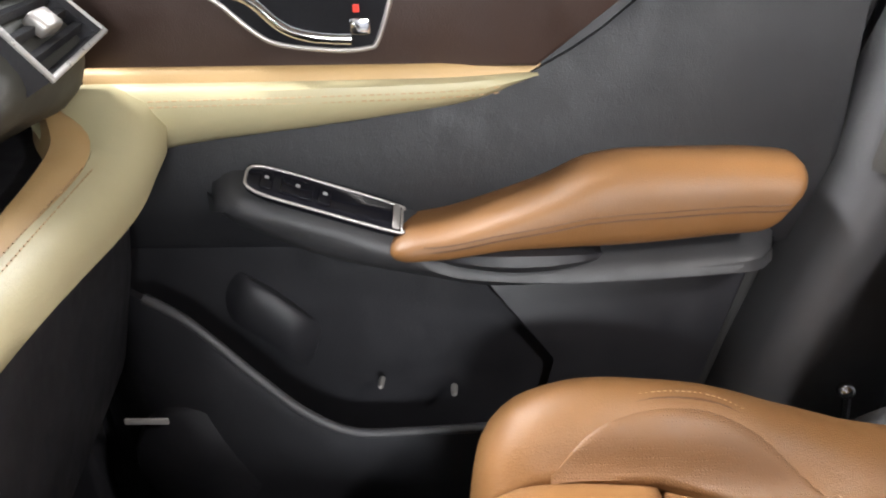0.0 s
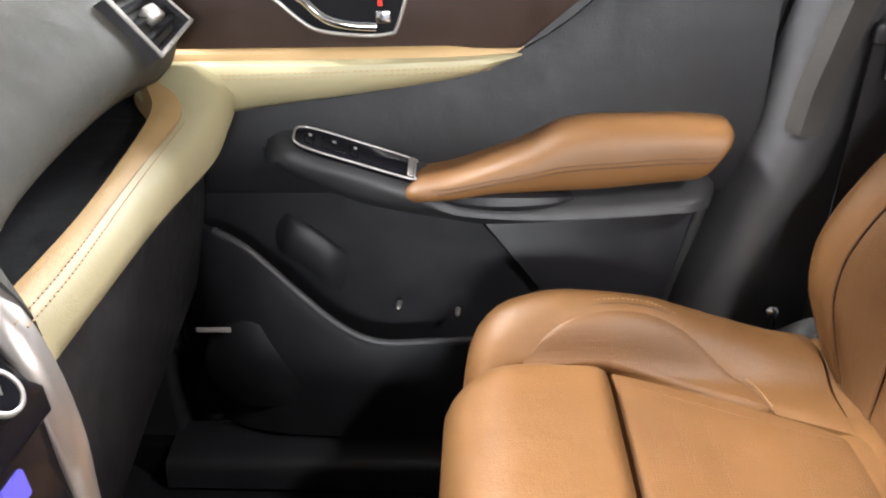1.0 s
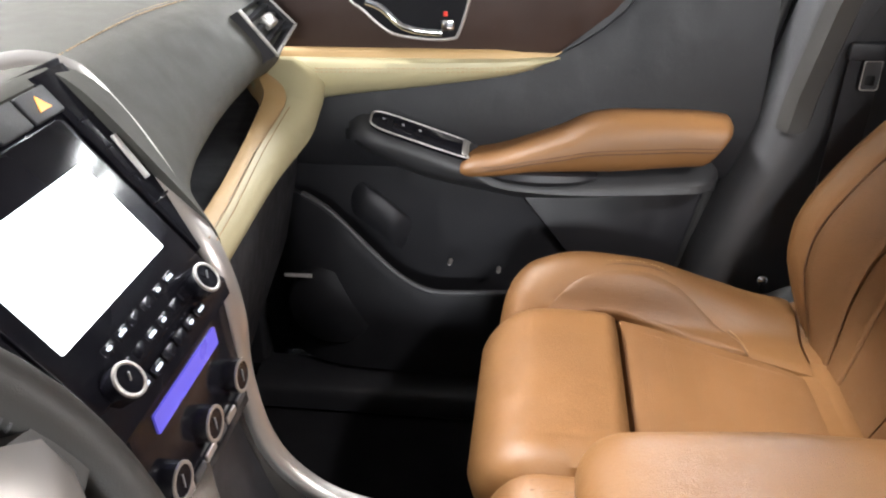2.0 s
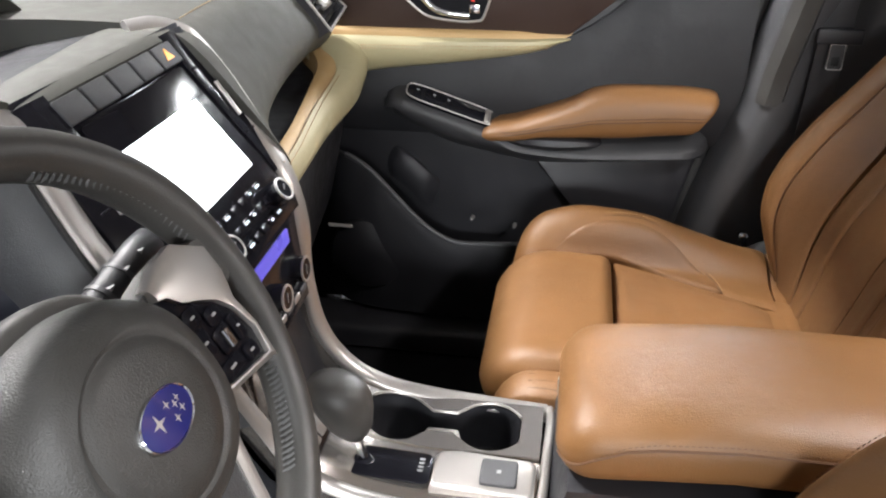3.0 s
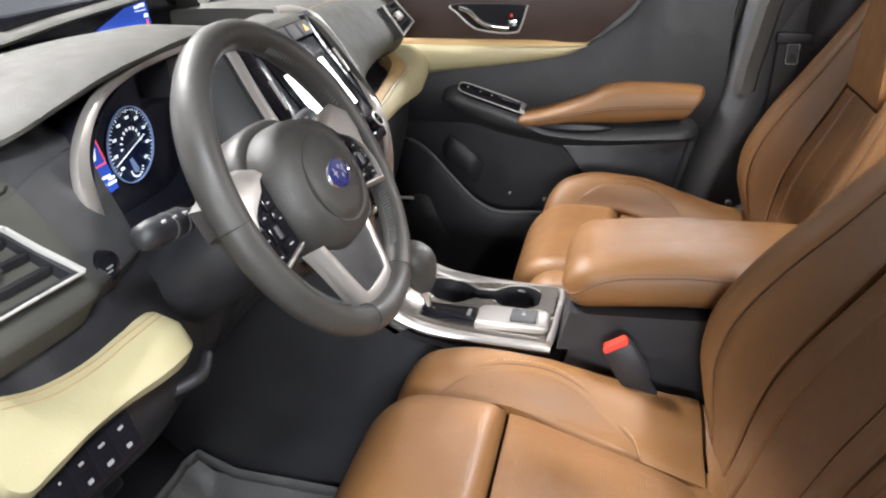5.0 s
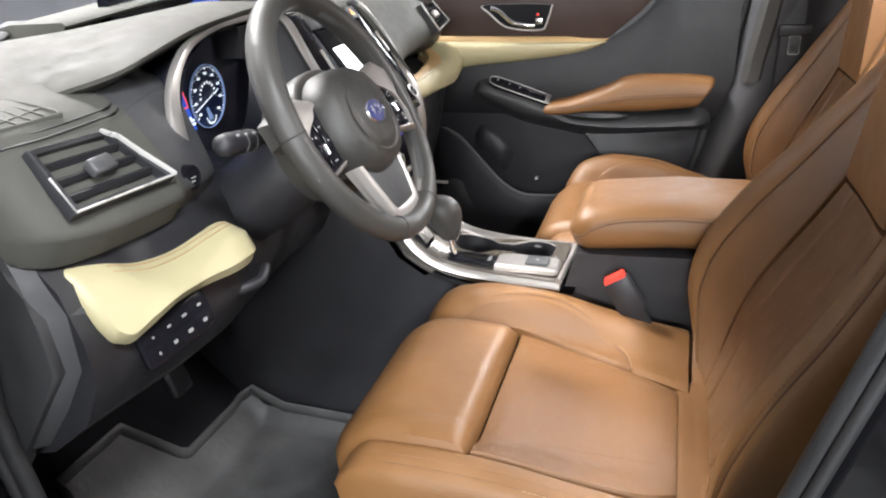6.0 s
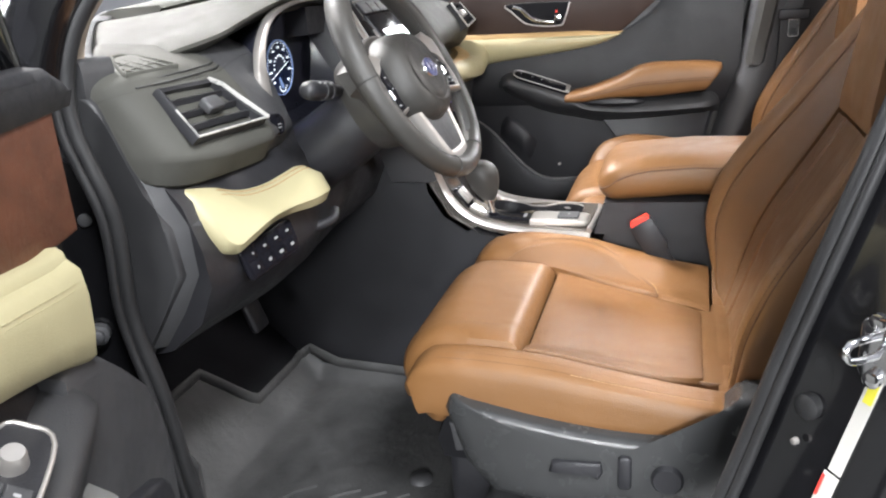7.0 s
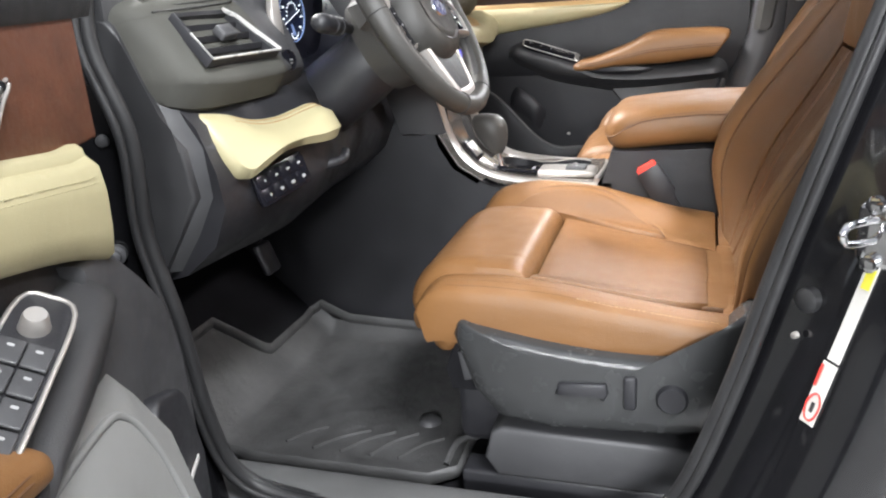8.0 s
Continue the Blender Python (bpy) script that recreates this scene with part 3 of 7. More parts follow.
# centre stack on its leaning face
ST = plane_map((-0.326, -0.02, 1.228), (0, 1, 0), (-0.612, 0, 0.791))
bm = B()
slab(bm, [(0.165, 0.035), (-0.160, 0.035), (-0.180, -0.08), (-0.192, -0.15), (-0.192, -0.212), (0.10, -0.212), (0.115, -0.19), (0.155, -0.11)], lambda a, b, c: ST(a, b, c - 0.012), 0.010, 0.002)
part("stack_panel", bm, GLOSS, dash, "gloss black centre stack panel")
bm = B()
slab(bm, rounded(0.20, 0.175, 0.006, 3, 0, -0.098), ST, 0.002, 0.0008)
panel = part("screen_glass", bm, GLOSS, dash, "gloss black screen surround")
bm = B()
slab(bm, rounded(0.156, 0.092, 0.002, 2, -0.005, -0.094), lambda a, b, c: ST(a, b, c + 0.0024), 0.0008)
part("display", bm, SCREEN, panel, "bright white lit touchscreen")
bm = B()
box(bm, ST(0.055, -0.057, 0.0036), (0.001, 0.012, 0.001))
box(bm, ST(0.068, -0.057, 0.0036), (0.001, 0.008, 0.001))
part("screen_marks", bm, DARKGREY, panel)
# row of keys above the screen
for k in range(5):
    bm = B()
    a = -0.088 + k * 0.044
    slab(bm, rounded(0.04, 0.026, 0.002, 2, a, 0.006), lambda u, v, w: ST(u, v, w + 0.001), 0.004, 0.001)
    key = part("key", bm, DARKGREY, dash, "dark grey push key")
    if k == 4:
        bm = B()
        slab(bm, [(a - 0.008, 0.0), (a + 0.008, 0.0), (a, 0.013)], lambda u, v, w: ST(u, v, w + 0.0054), 0.0006)
        part("hazard_mark", bm, AMBER, key, "amber hazard triangle")
# slim side vents
for s in (-1, 1):
    bm = B()
    slab(bm, [(s * 0.105, 0.028), (s * 0.155, 0.028), (s * 0.148, -0.10), (s * 0.112, -0.165), (s * 0.105, -0.165)] if s > 0 else [(-0.105, 0.028), (-0.150, 0.028), (-0.172, -0.10), (-0.180, -0.16), (-0.110, -0.165)], lambda a, b, c: ST(a, b, c - 0.004), 0.006, 0.001)
    vent = part("side_vent", bm, GLOSS, dash, "tall gloss black air vent")
    for b0 in (-0.02, -0.05, -0.08, -0.11):
        bm = B()
        box(bm, ST(s * (0.128 - max(0, -b0 - 0.06) * 0.15) if s > 0 else -0.132 + b0 * 0.12, b0, 0.0012), (0.004, 0.034, 0.003), 0.001)
        part("vane", bm, GLOSS, vent)
    bm = B()
    tube(bm, [ST(s * 0.130, -0.045, 0.004), ST(s * (0.124 if s > 0 else 0.140), -0.090, 0.004)], 0.0030, 6)
    part("tab", bm, SILVER, vent, "silver vent tab")
# volume and tuning knobs, key rows
def ring_knob(name, at, n, r, h, parent, label):
    bm = B()
    turned(bm, at, n, [(-0.002, r), (h * 0.9, r * 0.96), (h, r * 0.9), (h, 0.0)], 28)
    k = part(name, bm, GLOSS, parent, label)
    bm = B()
    turned(bm, Vector(at) + Vector(n).normalized() * h * 0.93, n, [(0, r * 0.97), (h * 0.12, r * 0.96), (h * 0.15, r * 0.88), (h * 0.12, r * 0.78), (0, r * 0.76)], 28, False)
    part("ring", bm, SILVER, k, "satin silver knob ring")
    bm = B()
    box(bm, Vector(at) + Vector(n).normalized() * (h + 0.0004), (0.0012, 0.0012, r * 0.8))
    part("mark", bm, MARK, k)


for a in (-0.070, 0.070):
    ring_knob("volume_knob", ST(a, -0.182, -0.001), ST(0, 0, 1) - ST(0, 0, 0), 0.0145, 0.016, dash, "black knob with silver ring")
for row, b in enumerate((-0.160, -0.178, -0.197)):
    for k in range(6):
        bm = B()
        slab(bm, rounded(0.017, 0.009, 0.002, 2, -0.05 + k * 0.02, b), ST, 0.0022, 0.0008)
        key = part("radio_key", bm, GLOSS, dash)
        # some keys carry a glowing strip in place of a reflection
        if (row * 2 + k) % 4 in (0, 1):
            bm = B()
            slab(bm, rounded(0.006 + 0.004 * ((k + row) % 2), 0.0026, 0.001, 2, -0.05 + k * 0.02, b), lambda u, v, w: ST(u, v, w + 0.0026), 0.0004)
            part("mark", bm, KEY_GLINT, key)
# climate panel below
CL = plane_map((-0.206, -0.012, 1.050), (0, 1, 0), (-0.08, 0, 0.997))
bm = B()
slab(bm, [(-0.095, 0.01), (-0.093, -0.115), (0.093, -0.115), (0.095, 0.01)], lambda a, b, c: CL(a, b, c - 0.03), 0.03, 0.003)
clim = part("climate_panel", bm, GLOSS, dash, "gloss black climate panel")
bm = B()
slab(bm, rounded(0.12, 0.018, 0.002, 2, 0, -0.015), CL, 0.002)
part("climate_display", bm, VIOLET, clim, "violet lit strip display")
for a in (-0.066, 0.066, 0.0):
    ring_knob("climate_knob", CL(a, -0.064, -0.001), CL(0, 0, 1) - CL(0, 0, 0), 0.0165, 0.014, clim, "temperature knob with silver ring")
for k in range(7):
    bm = B()
    slab(bm, rounded(0.02, 0.008, 0.001, 2, -0.072 + k * 0.024, -0.095), CL, 0.003, 0.001)
    part("climate_key", bm, SILVER if k % 2 else DARKGREY, clim)
# silver frame: over the stack's top, down both sides and on along the console
RAIL = [(-0.383, 0.094, 1.252), (-0.366, 0.122, 1.2515), (-0.346, 0.139, 1.243), (-0.330, 0.142, 1.230), (-0.295, 0.137, 1.187), (-0.257, 0.120, 1.138), (-0.217, 0.098, 1.086), (-0.202, 0.090, 1.03), (-0.202, 0.088, 0.96), (-0.190, 0.087, 0.886), (-0.160, 0.086, 0.836), (-0.11, 0.085, 0.804), (-0.027, 0.084, 0.789), (0.108, 0.083, 0.781)]

RAIL_DRIVER = [(-0.390, -0.160, 1.2525), (-0.366, -0.168, 1.2525), (-0.346, -0.174, 1.2480), (-0.330, -0.180, 1.232), (-0.295, -0.196, 1.184), (-0.261, -0.209, 1.140), (-0.226, -0.214, 1.094), (-0.210, -0.196, 1.045), (-0.204, -0.150, 0.975), (-0.192, -0.113, 0.890), (-0.160, -0.110, 0.836), (-0.11, -0.109, 0.804), (-0.027, -0.108, 0.789), (0.108, -0.107, 0.781)]


def band(bm, pts, face, wid, thick):
    """A rounded flat band along a line; face is the way its flat side looks, wid its width along the way."""
    p = [Vector(q) for q in pts]
    rings = []
    for i, q in enumerate(p):
        d = (p[min(i + 1, len(p) - 1)] - p[max(i - 1, 0)]).normalized()
        f = Vector(face) - d * d.dot(Vector(face))
        f.normalize()
        w = d.cross(f)
        h = wid(i / (len(p) - 1)) / 2
        rings.append([q + w * a * h + f * b * thick for a, b in ((-1, -1), (1, -1), (1, 0.2), (0.75, 0.85), (0, 1), (-0.75, 0.85), (-1, 0.2))])
    return loft(bm, rings)


for m_, f in ((1, lambda y: y), (-1, side)):
    bm = B()
    band(bm, curve(RAIL if m_ > 0 else RAIL_DRIVER, 6), (0.72, -0.25 * m_, 0.6), lambda t: 0.028 if t < 0.4 else 0.028 - 0.006 * min(1, (t - 0.4) / 0.2), 0.006)
    part("frame_rail", bm, SILVER, dash, "satin silver frame rail")
    bm = B()
    tube(bm, [(x - 0.002, y + 0.0165 * m_, z) for x, y, z in curve((RAIL if m_ > 0 else RAIL_DRIVER)[2:7], 6)], 0.003, 6)
    part("rail_gap", bm, INK, dash)
    # flank between the climate panel and the rail
    bm = B()
    loft(bm, [[(x, f(0.094), z), (x - 0.004, f(0.078), z - 0.002), (x - 0.03, f(0.078), z - 0.02), (x - 0.03, f(0.094), z - 0.02)] for x, z in ((-0.205, 1.0), (-0.202, 0.955), (-0.19, 0.885), (-0.16, 0.836), (-0.11, 0.804))])
    part("frame_flank", bm, BRONZE, dash, "satin bronze flank")
bm = B()
loft(bm, [[(p.x - 0.002, p.y, p.z), (p.x - 0.030, p.y - 0.016, p.z), (p.x - 0.085, p.y - 0.024, p.z + 0.004), (p.x - 0.10, p.y - 0.020, p.z), (p.x - 0.02, p.y + 0.02, p.z - 0.004)] for p in curve(RAIL_DRIVER[2:10], 4)])
part("stack_flank", bm, DARKGREY, dash, "warm dark grey flank of the centre stack")
# strip over the keys, dark tray behind it and the recessed upper display
bm = B()
sections(bm, [(y, ((-0.338, 1.246 - d), (-0.346, 1.253 - d), (-0.356, 1.2545 - d), (-0.418 + e, 1.252 - d), (-0.424 + e, 1.246 - d), (-0.424 + e, 1.2), (-0.36, 1.2))) for y, d, e in ((-0.165, 0.003, 0.026), (-0.1, 0, 0.02), (CY, 0, 0.01), (0.08, 0, 0.0), (0.118, 0.002, 0.0))], 4)
part("stack_hood", bm, PADGREY, dash, "grey strip over the centre stack")
bm = B()
sections(bm, [(y, ((-0.37, 1.2475), (-0.43, 1.245), (-0.52, 1.228), (-0.592, 1.212), (-0.592, 1.19), (-0.37, 1.2))) for y in (-0.28, -0.1, 0.0, 0.135)], 3)
tray = part("display_tray", bm, BLACK, dash, "black tray before the display")
bm = B()
turned(bm, (-0.409, 0.024, 1.2465), (0, 0, 1), [(0, 0.003), (0.0012, 0.0026), (0.0015, 0)], 10)
part("sensor", bm, MARK, tray)
bm = B()
box(bm, (-0.605, -0.07, 1.235), (0.02, 0.42, 0.12))
hud = part("display_back", bm, GLOSS, dash, "black display face under the hood")
bm = B()
sections(bm, [(y, ((-0.568, z - 0.004), (-0.563, z + 0.001), (-0.568, z + 0.006), (-0.66, z + 0.003), (-0.90, 1.20), (-0.90, 1.17), (-0.66, z - 0.02))) for y, z in ((-0.42, 1.262), (-0.34, 1.268), (-0.223, 1.277), (-0.108, 1.283), (0.047, 1.289), (0.11, 1.287), (0.15, 1.270), (0.175, 1.248))], 4)
part("display_hood", bm, PADGREY, dash, "grey padded hood over the upper display")
bm = B()
slab(bm, [(-0.102, 1.25), (-0.093, 1.236), (0.01, 1.217), (0.052, 1.230), (0.041, 1.279), (-0.019, 1.274)], lambda a, b, c: Vector((-0.5935 + c, a, b)), 0.001)
scr = part("upper_screen", bm, BLUE_LIT, hud, "blue lit information screen")
bm = B()
for y, z, w, h in ((0.012, 1.272, 0.012, 0.004), (0.027, 1.2735, 0.016, 0.005), (0.022, 1.2655, 0.03, 0.0012), (0.036, 1.256, 0.010, 0.006)):
    box(bm, (-0.5915, y, z), (0.0008, w, h))
part("screen_text", bm, DIAL_LIT, scr, "unreadable white marks")
bm = B()
slab(bm, [(0.036, 1.238), (0.0385, 1.238), (0.041, 1.249), (0.0435, 1.238), (0.046, 1.238), (0.042, 1.2525), (0.040, 1.2525)], lambda a, b, c: Vector((-0.592 + c, a - 0.003, b - 0.003)), 0.0008)
part("compass_mark", bm, RED_LIT, scr, "red direction mark")

# ---- driver's side of the dashboard ----
HOOD = [(-0.618, -0.440, 1.200), (-0.606, -0.424, 1.208), (-0.56, -0.376, 1.225), (-0.50, -0.352, 1.247), (-0.44, -0.340, 1.262), (-0.36, -0.335, 1.270), (-0.28, -0.335, 1.274), (-0.20, -0.338, 1.268), (-0.165, -0.345, 1.255)]
bm = B()
sections(bm, [(y, ((xl - 0.014, z - 0.010), (xl - 0.002, z - 0.004), (xl, z + 0.002), (xl - 0.022, z + 0.009), (xl - 0.10, z + 0.010), (-0.62, 1.25 - 0.02 * max(0, -y - 0.55) / 0.1), (-0.90, 1.19), (-0.90, 1.1), (-0.50, z - 0.05), (xl - 0.05, z - 0.03))) for y, xl, z in HOOD], 4)
part("cluster_hood", bm, PADGREY, dash, "grey hood over the instruments")


def prow(y, low, bulge, crease, top, back):
    """Section of the driver's dash end: underside edge, leaning vent face, soft crease, top."""
    face = [(low[0] + 0.004, low[1]), (bulge[0] - 0.004, bulge[1] - 0.016), bulge, (bulge[0] + (crease[0] - bulge[0]) * 0.5, bulge[1] + (crease[1] - bulge[1]) * 0.55), (crease[0] + 0.004, crease[1] - 0.004), (crease[0] - 0.003, crease[1] + 0.002), (crease[0] - 0.004, crease[1] + 0.004), top]
    return (y, [low] + arc_profile(face, 3) + [(top[0] - 0.06, back - 0.004), (-0.62, back + 0.005), (-0.90, back - 0.04), (-0.90, 1.0), (-0.42, 1.0)])


bm = B()
sections(bm, [
    prow(-0.572, (-0.324, 1.052), (-0.302, 1.088), (-0.368, 1.176), (-0.395, 1.195), 1.224),
    prow(-0.60, (-0.320, 1.048), (-0.296, 1.088), (-0.366, 1.174), (-0.393, 1.193), 1.222),
    prow(-0.70, (-0.330, 1.050), (-0.304, 1.090), (-0.368, 1.172), (-0.386, 1.192), 1.214),
    prow(-0.755, (-0.344, 1.053), (-0.318, 1.095), (-0.378, 1.172), (-0.394, 1.190), 1.208),
    prow(-0.782, (-0.362, 1.060), (-0.342, 1.098), (-0.396, 1.168), (-0.412, 1.184), 1.200),
    prow(-0.795, (-0.395, 1.068), (-0.380, 1.098), (-0.425, 1.160), (-0.44, 1.174), 1.190),
])
part("driver_pad", bm, PADGREY, dash, "grey dash end pad")
# the pad goes on round the start button, darkened here to hold its shade
bm = B()
sections(bm, [
    prow(-0.46, (-0.345, 1.045), (-0.330, 1.080), (-0.378, 1.190), (-0.404, 1.206), 1.234),
    prow(-0.52, (-0.332, 1.050), (-0.312, 1.086), (-0.374, 1.186), (-0.400, 1.203), 1.230),
    prow(-0.574, (-0.327, 1.054), (-0.305, 1.089), (-0.371, 1.176), (-0.398, 1.194), 1.222),
])
part("button_pad_shaded", bm, DARKGREY, dash, "dash pad round the start button, its shade painted dark grey")
bm = B()
for dx, dz in ((0.0, 0.0), (0.009, 0.006)):
    tube(bm, curve([(-0.3725 - dx, -0.58, 1.1855 + dz), (-0.3705 - dx, -0.60, 1.1815 + dz), (-0.3715 - dx, -0.70, 1.1790 + dz), (-0.383 - dx, -0.757, 1.1780 + dz)], 6), 0.0014, 5)
part("stitching", bm, THREAD_BLACK, dash)
# instrument bowl
bm = B()
ring0 = arc_profile([(-0.482, 1.075), (-0.492, 1.14), (-0.478, 1.20), (-0.43, 1.240), (-0.36, 1.254), (-0.25, 1.256), (-0.18, 1.24), (-0.165, 1.18), (-0.19, 1.10), (-0.24, 1.06), (-0.40, 1.055)], 4)
cyz = (-0.33, 1.15)
rings = []
for x, k in ((-0.345, 1.0), (-0.37, 0.97), (-0.412, 0.86), (-0.4125, 0.01)):
    rings.append([(x, cyz[0] + (y - cyz[0]) * k, cyz[1] + (z - cyz[1]) * k) for y, z in ring0])
loft(bm, rings, caps=False)
bowl = part("instrument_bowl", bm, BOWL, dash, "dark instrument bowl")
bm = B()
band(bm, [(-0.346 - 0.03 * max(0, (1.12 - z)), y, z) for y, z in arc_profile([(-0.462, 1.060), (-0.490, 1.093), (-0.505, 1.15), (-0.500, 1.198), (-0.462, 1.238), (-0.40, 1.256), (-0.33, 1.262), (-0.25, 1.263)], 6)], (0.93, -0.36, 0.0), lambda t: 0.021 - 0.012 * max(0, min(1, (t - 0.3) / 0.3)), 0.006)
part("bezel", bm, SILVER, bowl, "satin silver instrument bezel")


def dial(cy, cz, r):
    """Marks, numbers' bars and needle of one dial, facing rearwards."""
    bm = B()
    turned(bm, (-0.4095, cy, cz), (1, 0, 0), [(0, r * 1.02), (0.003, r * 1.02), (0.003, r * 1.0), (0, r * 1.0)], 48, False)
    ring = part("dial_ring", bm, DIAL_BLUE, bowl, "blue lit dial ring")
    bm = B()
    turned(bm, (-0.4105, cy, cz), (1, 0, 0), [(0, r), (0.0008, r), (0.001, 0.0)], 40)
    part("dial_face", bm, DIAL_FACE, ring, "dark blue dial face")
    bm = B()
    for k in range(41):
        a = radians(222 - 264 * k / 40)
        u, v = math.cos(a), math.sin(a)
        L = 0.09 if k % 5 == 0 else 0.05
        tube(bm, [(-0.408, cy + u * r * 0.95, cz + v * r * 0.95), (-0.408, cy + u * r * (0.95 - L), cz + v * r * (0.95 - L))], 0.00035 if k % 5 else 0.0006, 4)
        if k % 5 == 0:
            box(bm, (-0.408, cy + u * r * 0.74, cz + v * r * 0.74), (0.001, 0.0062, 0.0030), 0.0, Matrix.Rotation(radians(4), 3, "X"))
        if k % 3 == 0 and 5 < k < 36:
            box(bm, (-0.408, cy + u * r * 0.44, cz + v * r * 0.44), (0.001, 0.0034, 0.0022), 0.0, Matrix.Rotation(a, 3, "X"))
    part("dial_marks", bm, DIAL_LIT, ring, "white dial marks")
    bm = B()
    tube(bm, [(-0.406, cy - r * 0.84, cz - r * 0.36), (-0.406, cy + r * 0.58, cz + r * 0.14)], 0.0008, 4)
    part("needle", bm, DIAL_LIT, ring)
    bm = B()
    for k in range(9):
        a = radians(190 + 160 * k / 8)
        box(bm, (-0.4085, cy + 0.004 + r * 0.27 * math.cos(a), cz - r * 0.66 + r * 0.24 * math.sin(a)), (0.001, 0.0026, 0.0016), 0.0, Matrix.Rotation(a, 3, "X"))
    part("fuel_marks", bm, DIAL_LIT, ring)
    bm = B()
    slab(bm, [(-0.010, 0.012), (-0.004, 0.013), (0.006, -0.004), (0.004, -0.009), (-0.004, -0.006)], lambda u, v, c: Vector((-0.409 + c, cy + 0.002 + u, cz - r * 0.62 + v)), 0.0008)
    part("fuel_glow", bm, DIAL_BLUE, ring, "blue lit gauge")


dial(-0.328, 1.150, 0.047)
bm = B()
slab(bm, [(-0.424, 1.102), (-0.368, 1.108), (-0.383, 1.146), (-0.398, 1.186), (-0.441, 1.175), (-0.440, 1.14)], lambda a, b, c: Vector((-0.409 + c, a, b)), 0.001)
part("trip_screen", bm, BLUE_LIT, bowl, "blue lit trip screen")
bm = B()
tube(bm, [(-0.4065, -0.434, 1.143), (-0.4065, -0.386, 1.145), (-0.4065, -0.387, 1.150), (-0.4065, -0.400, 1.184)], 0.0009, 4)
part("trip_line", bm, RED_LIT, bowl, "red display line")
bm = B()
slab(bm, [(-0.416, 1.151), (-0.402, 1.153), (-0.400, 1.166), (-0.406, 1.178), (-0.415, 1.179), (-0.420, 1.166)], lambda a, b, c: Vector((-0.4075 + c, a, b)), 0.0008)
part("trip_picture", bm, DIAL_LIT, bowl, "white car outline on the trip screen")
bm = B()
for y, z, w in ((-0.414, 1.112, 0.011), (-0.396, 1.118, 0.007), (-0.380, 1.118, 0.016), (-0.380, 1.124, 0.012), (-0.404, 1.128, 0.045)):
    box(bm, (-0.407, y, z), (0.0008, w, 0.003))
box(bm, (-0.407, -0.414, 1.115), (0.0007, 0.010, 0.007))
part("trip_marks", bm, DIAL_LIT, bowl, "white trip computer marks")

# driver's air vent with silver surround
V0, V1, V2, V3 = Vector((-0.298, -0.598, 1.106)), Vector((-0.311, -0.757, 1.110)), Vector((-0.369, -0.744, 1.170)), Vector((-0.356, -0.630, 1.168))
bm = B()
q = [V0, V1, V2, V3]
nv = (V1 - V0).cross(V3 - V0).normalized()
nv = nv if nv.x > 0 else -nv
cq = sum(q, Vector()) / 4 + nv * 0.003


def inset(k, d):
    c0 = sum(q, Vector()) / 4
    return [cq + (p - c0) * k + nv * d for p in q]


loft(bm, [inset(1.0, -0.01), inset(1.0, 0.004), inset(0.97, 0.006), inset(0.86, 0.003), inset(0.84, -0.012), inset(0.01, -0.02)], caps=False)
vent = part("driver_vent", bm, BLACK, dash, "black air vent with silver edge")
bm = B()
e = inset(0.985, 0.006)
tube(bm, [e[2] + (e[1] - e[2]) * 0.45, e[1], e[0]], 0.0017, 8)
band(bm, [e[0], e[0].lerp(e[3], 0.5) + Vector((0, -0.003, 0)), e[0].lerp(e[3], 0.85) + Vector((0, -0.003, 0)), e[3] + (e[2] - e[3]) * 0.12], nv, lambda t: 0.0058 - 0.002 * t, 0.003)
part("vent_trim", bm, SILVER_SHEEN, vent, "satin silver vent edge")
for t in (0.2, 0.5, 0.8):
    bm = B()
    a, b = inset(0.82, -0.004)[0].lerp(inset(0.82, -0.004)[3], t), inset(0.82, -0.004)[1].lerp(inset(0.82, -0.004)[2], t)
    loft(bm, [[p + nv * 0.006, p + Vector((-0.003, 0, 0.004)), p - nv * 0.006, p + Vector((0.003, 0, -0.004))] for p in (a, a.lerp(b, 0.5), b)])
    part("vane", bm, BLACK, vent)
bm = B()
box(bm, cq + nv * 0.006, (0.02, 0.035, 0.014), 0.003, Matrix.Rotation(radians(45), 3, "Y"))
part("tab", bm, DARKGREY, vent, "grey vent tab")
# black demister channel along the windscreen
bm = B()
band(bm, curve([(-0.435, -0.772, 1.199), (-0.465, -0.738, 1.2115), (-0.502, -0.698, 1.2175), (-0.545, -0.645, 1.226), (-0.60, -0.562, 1.2495), (-0.645, -0.478, 1.2500), (-0.695, -0.395, 1.2560), (-0.74, -0.324, 1.2590)], 5), (0, 0, 1), lambda t: 0.020 + 0.012 * t, 0.002)
part("demister_channel", bm, BLACK, dash, "black demister channel")
# passenger vent
q = [Vector((-0.322, 0.715, 1.148)), Vector((-0.306, 0.565, 1.140)), Vector((-0.345, 0.545, 1.205)), Vector((-0.36, 0.69, 1.2))]
nv = Vector((0.86, 0.06, 0.5)).normalized()
cq = sum(q, Vector()) / 4
bm = B()
loft(bm, [inset(1.0, -0.02), inset(1.0, 0.008), inset(0.96, 0.010), inset(0.86, 0.006), inset(0.84, -0.008), inset(0.01, -0.014)], caps=False)
vent = part("passenger_vent", bm, BLACK, dash, "black air vent with chrome edge")
bm = B()
e = inset(0.985, 0.010)
tube(bm, [e[3], e[0], e[1], e[2]], 0.003, 8)
part("vent_trim", bm, SILVER_SHEEN, vent, "satin silver vent edge")
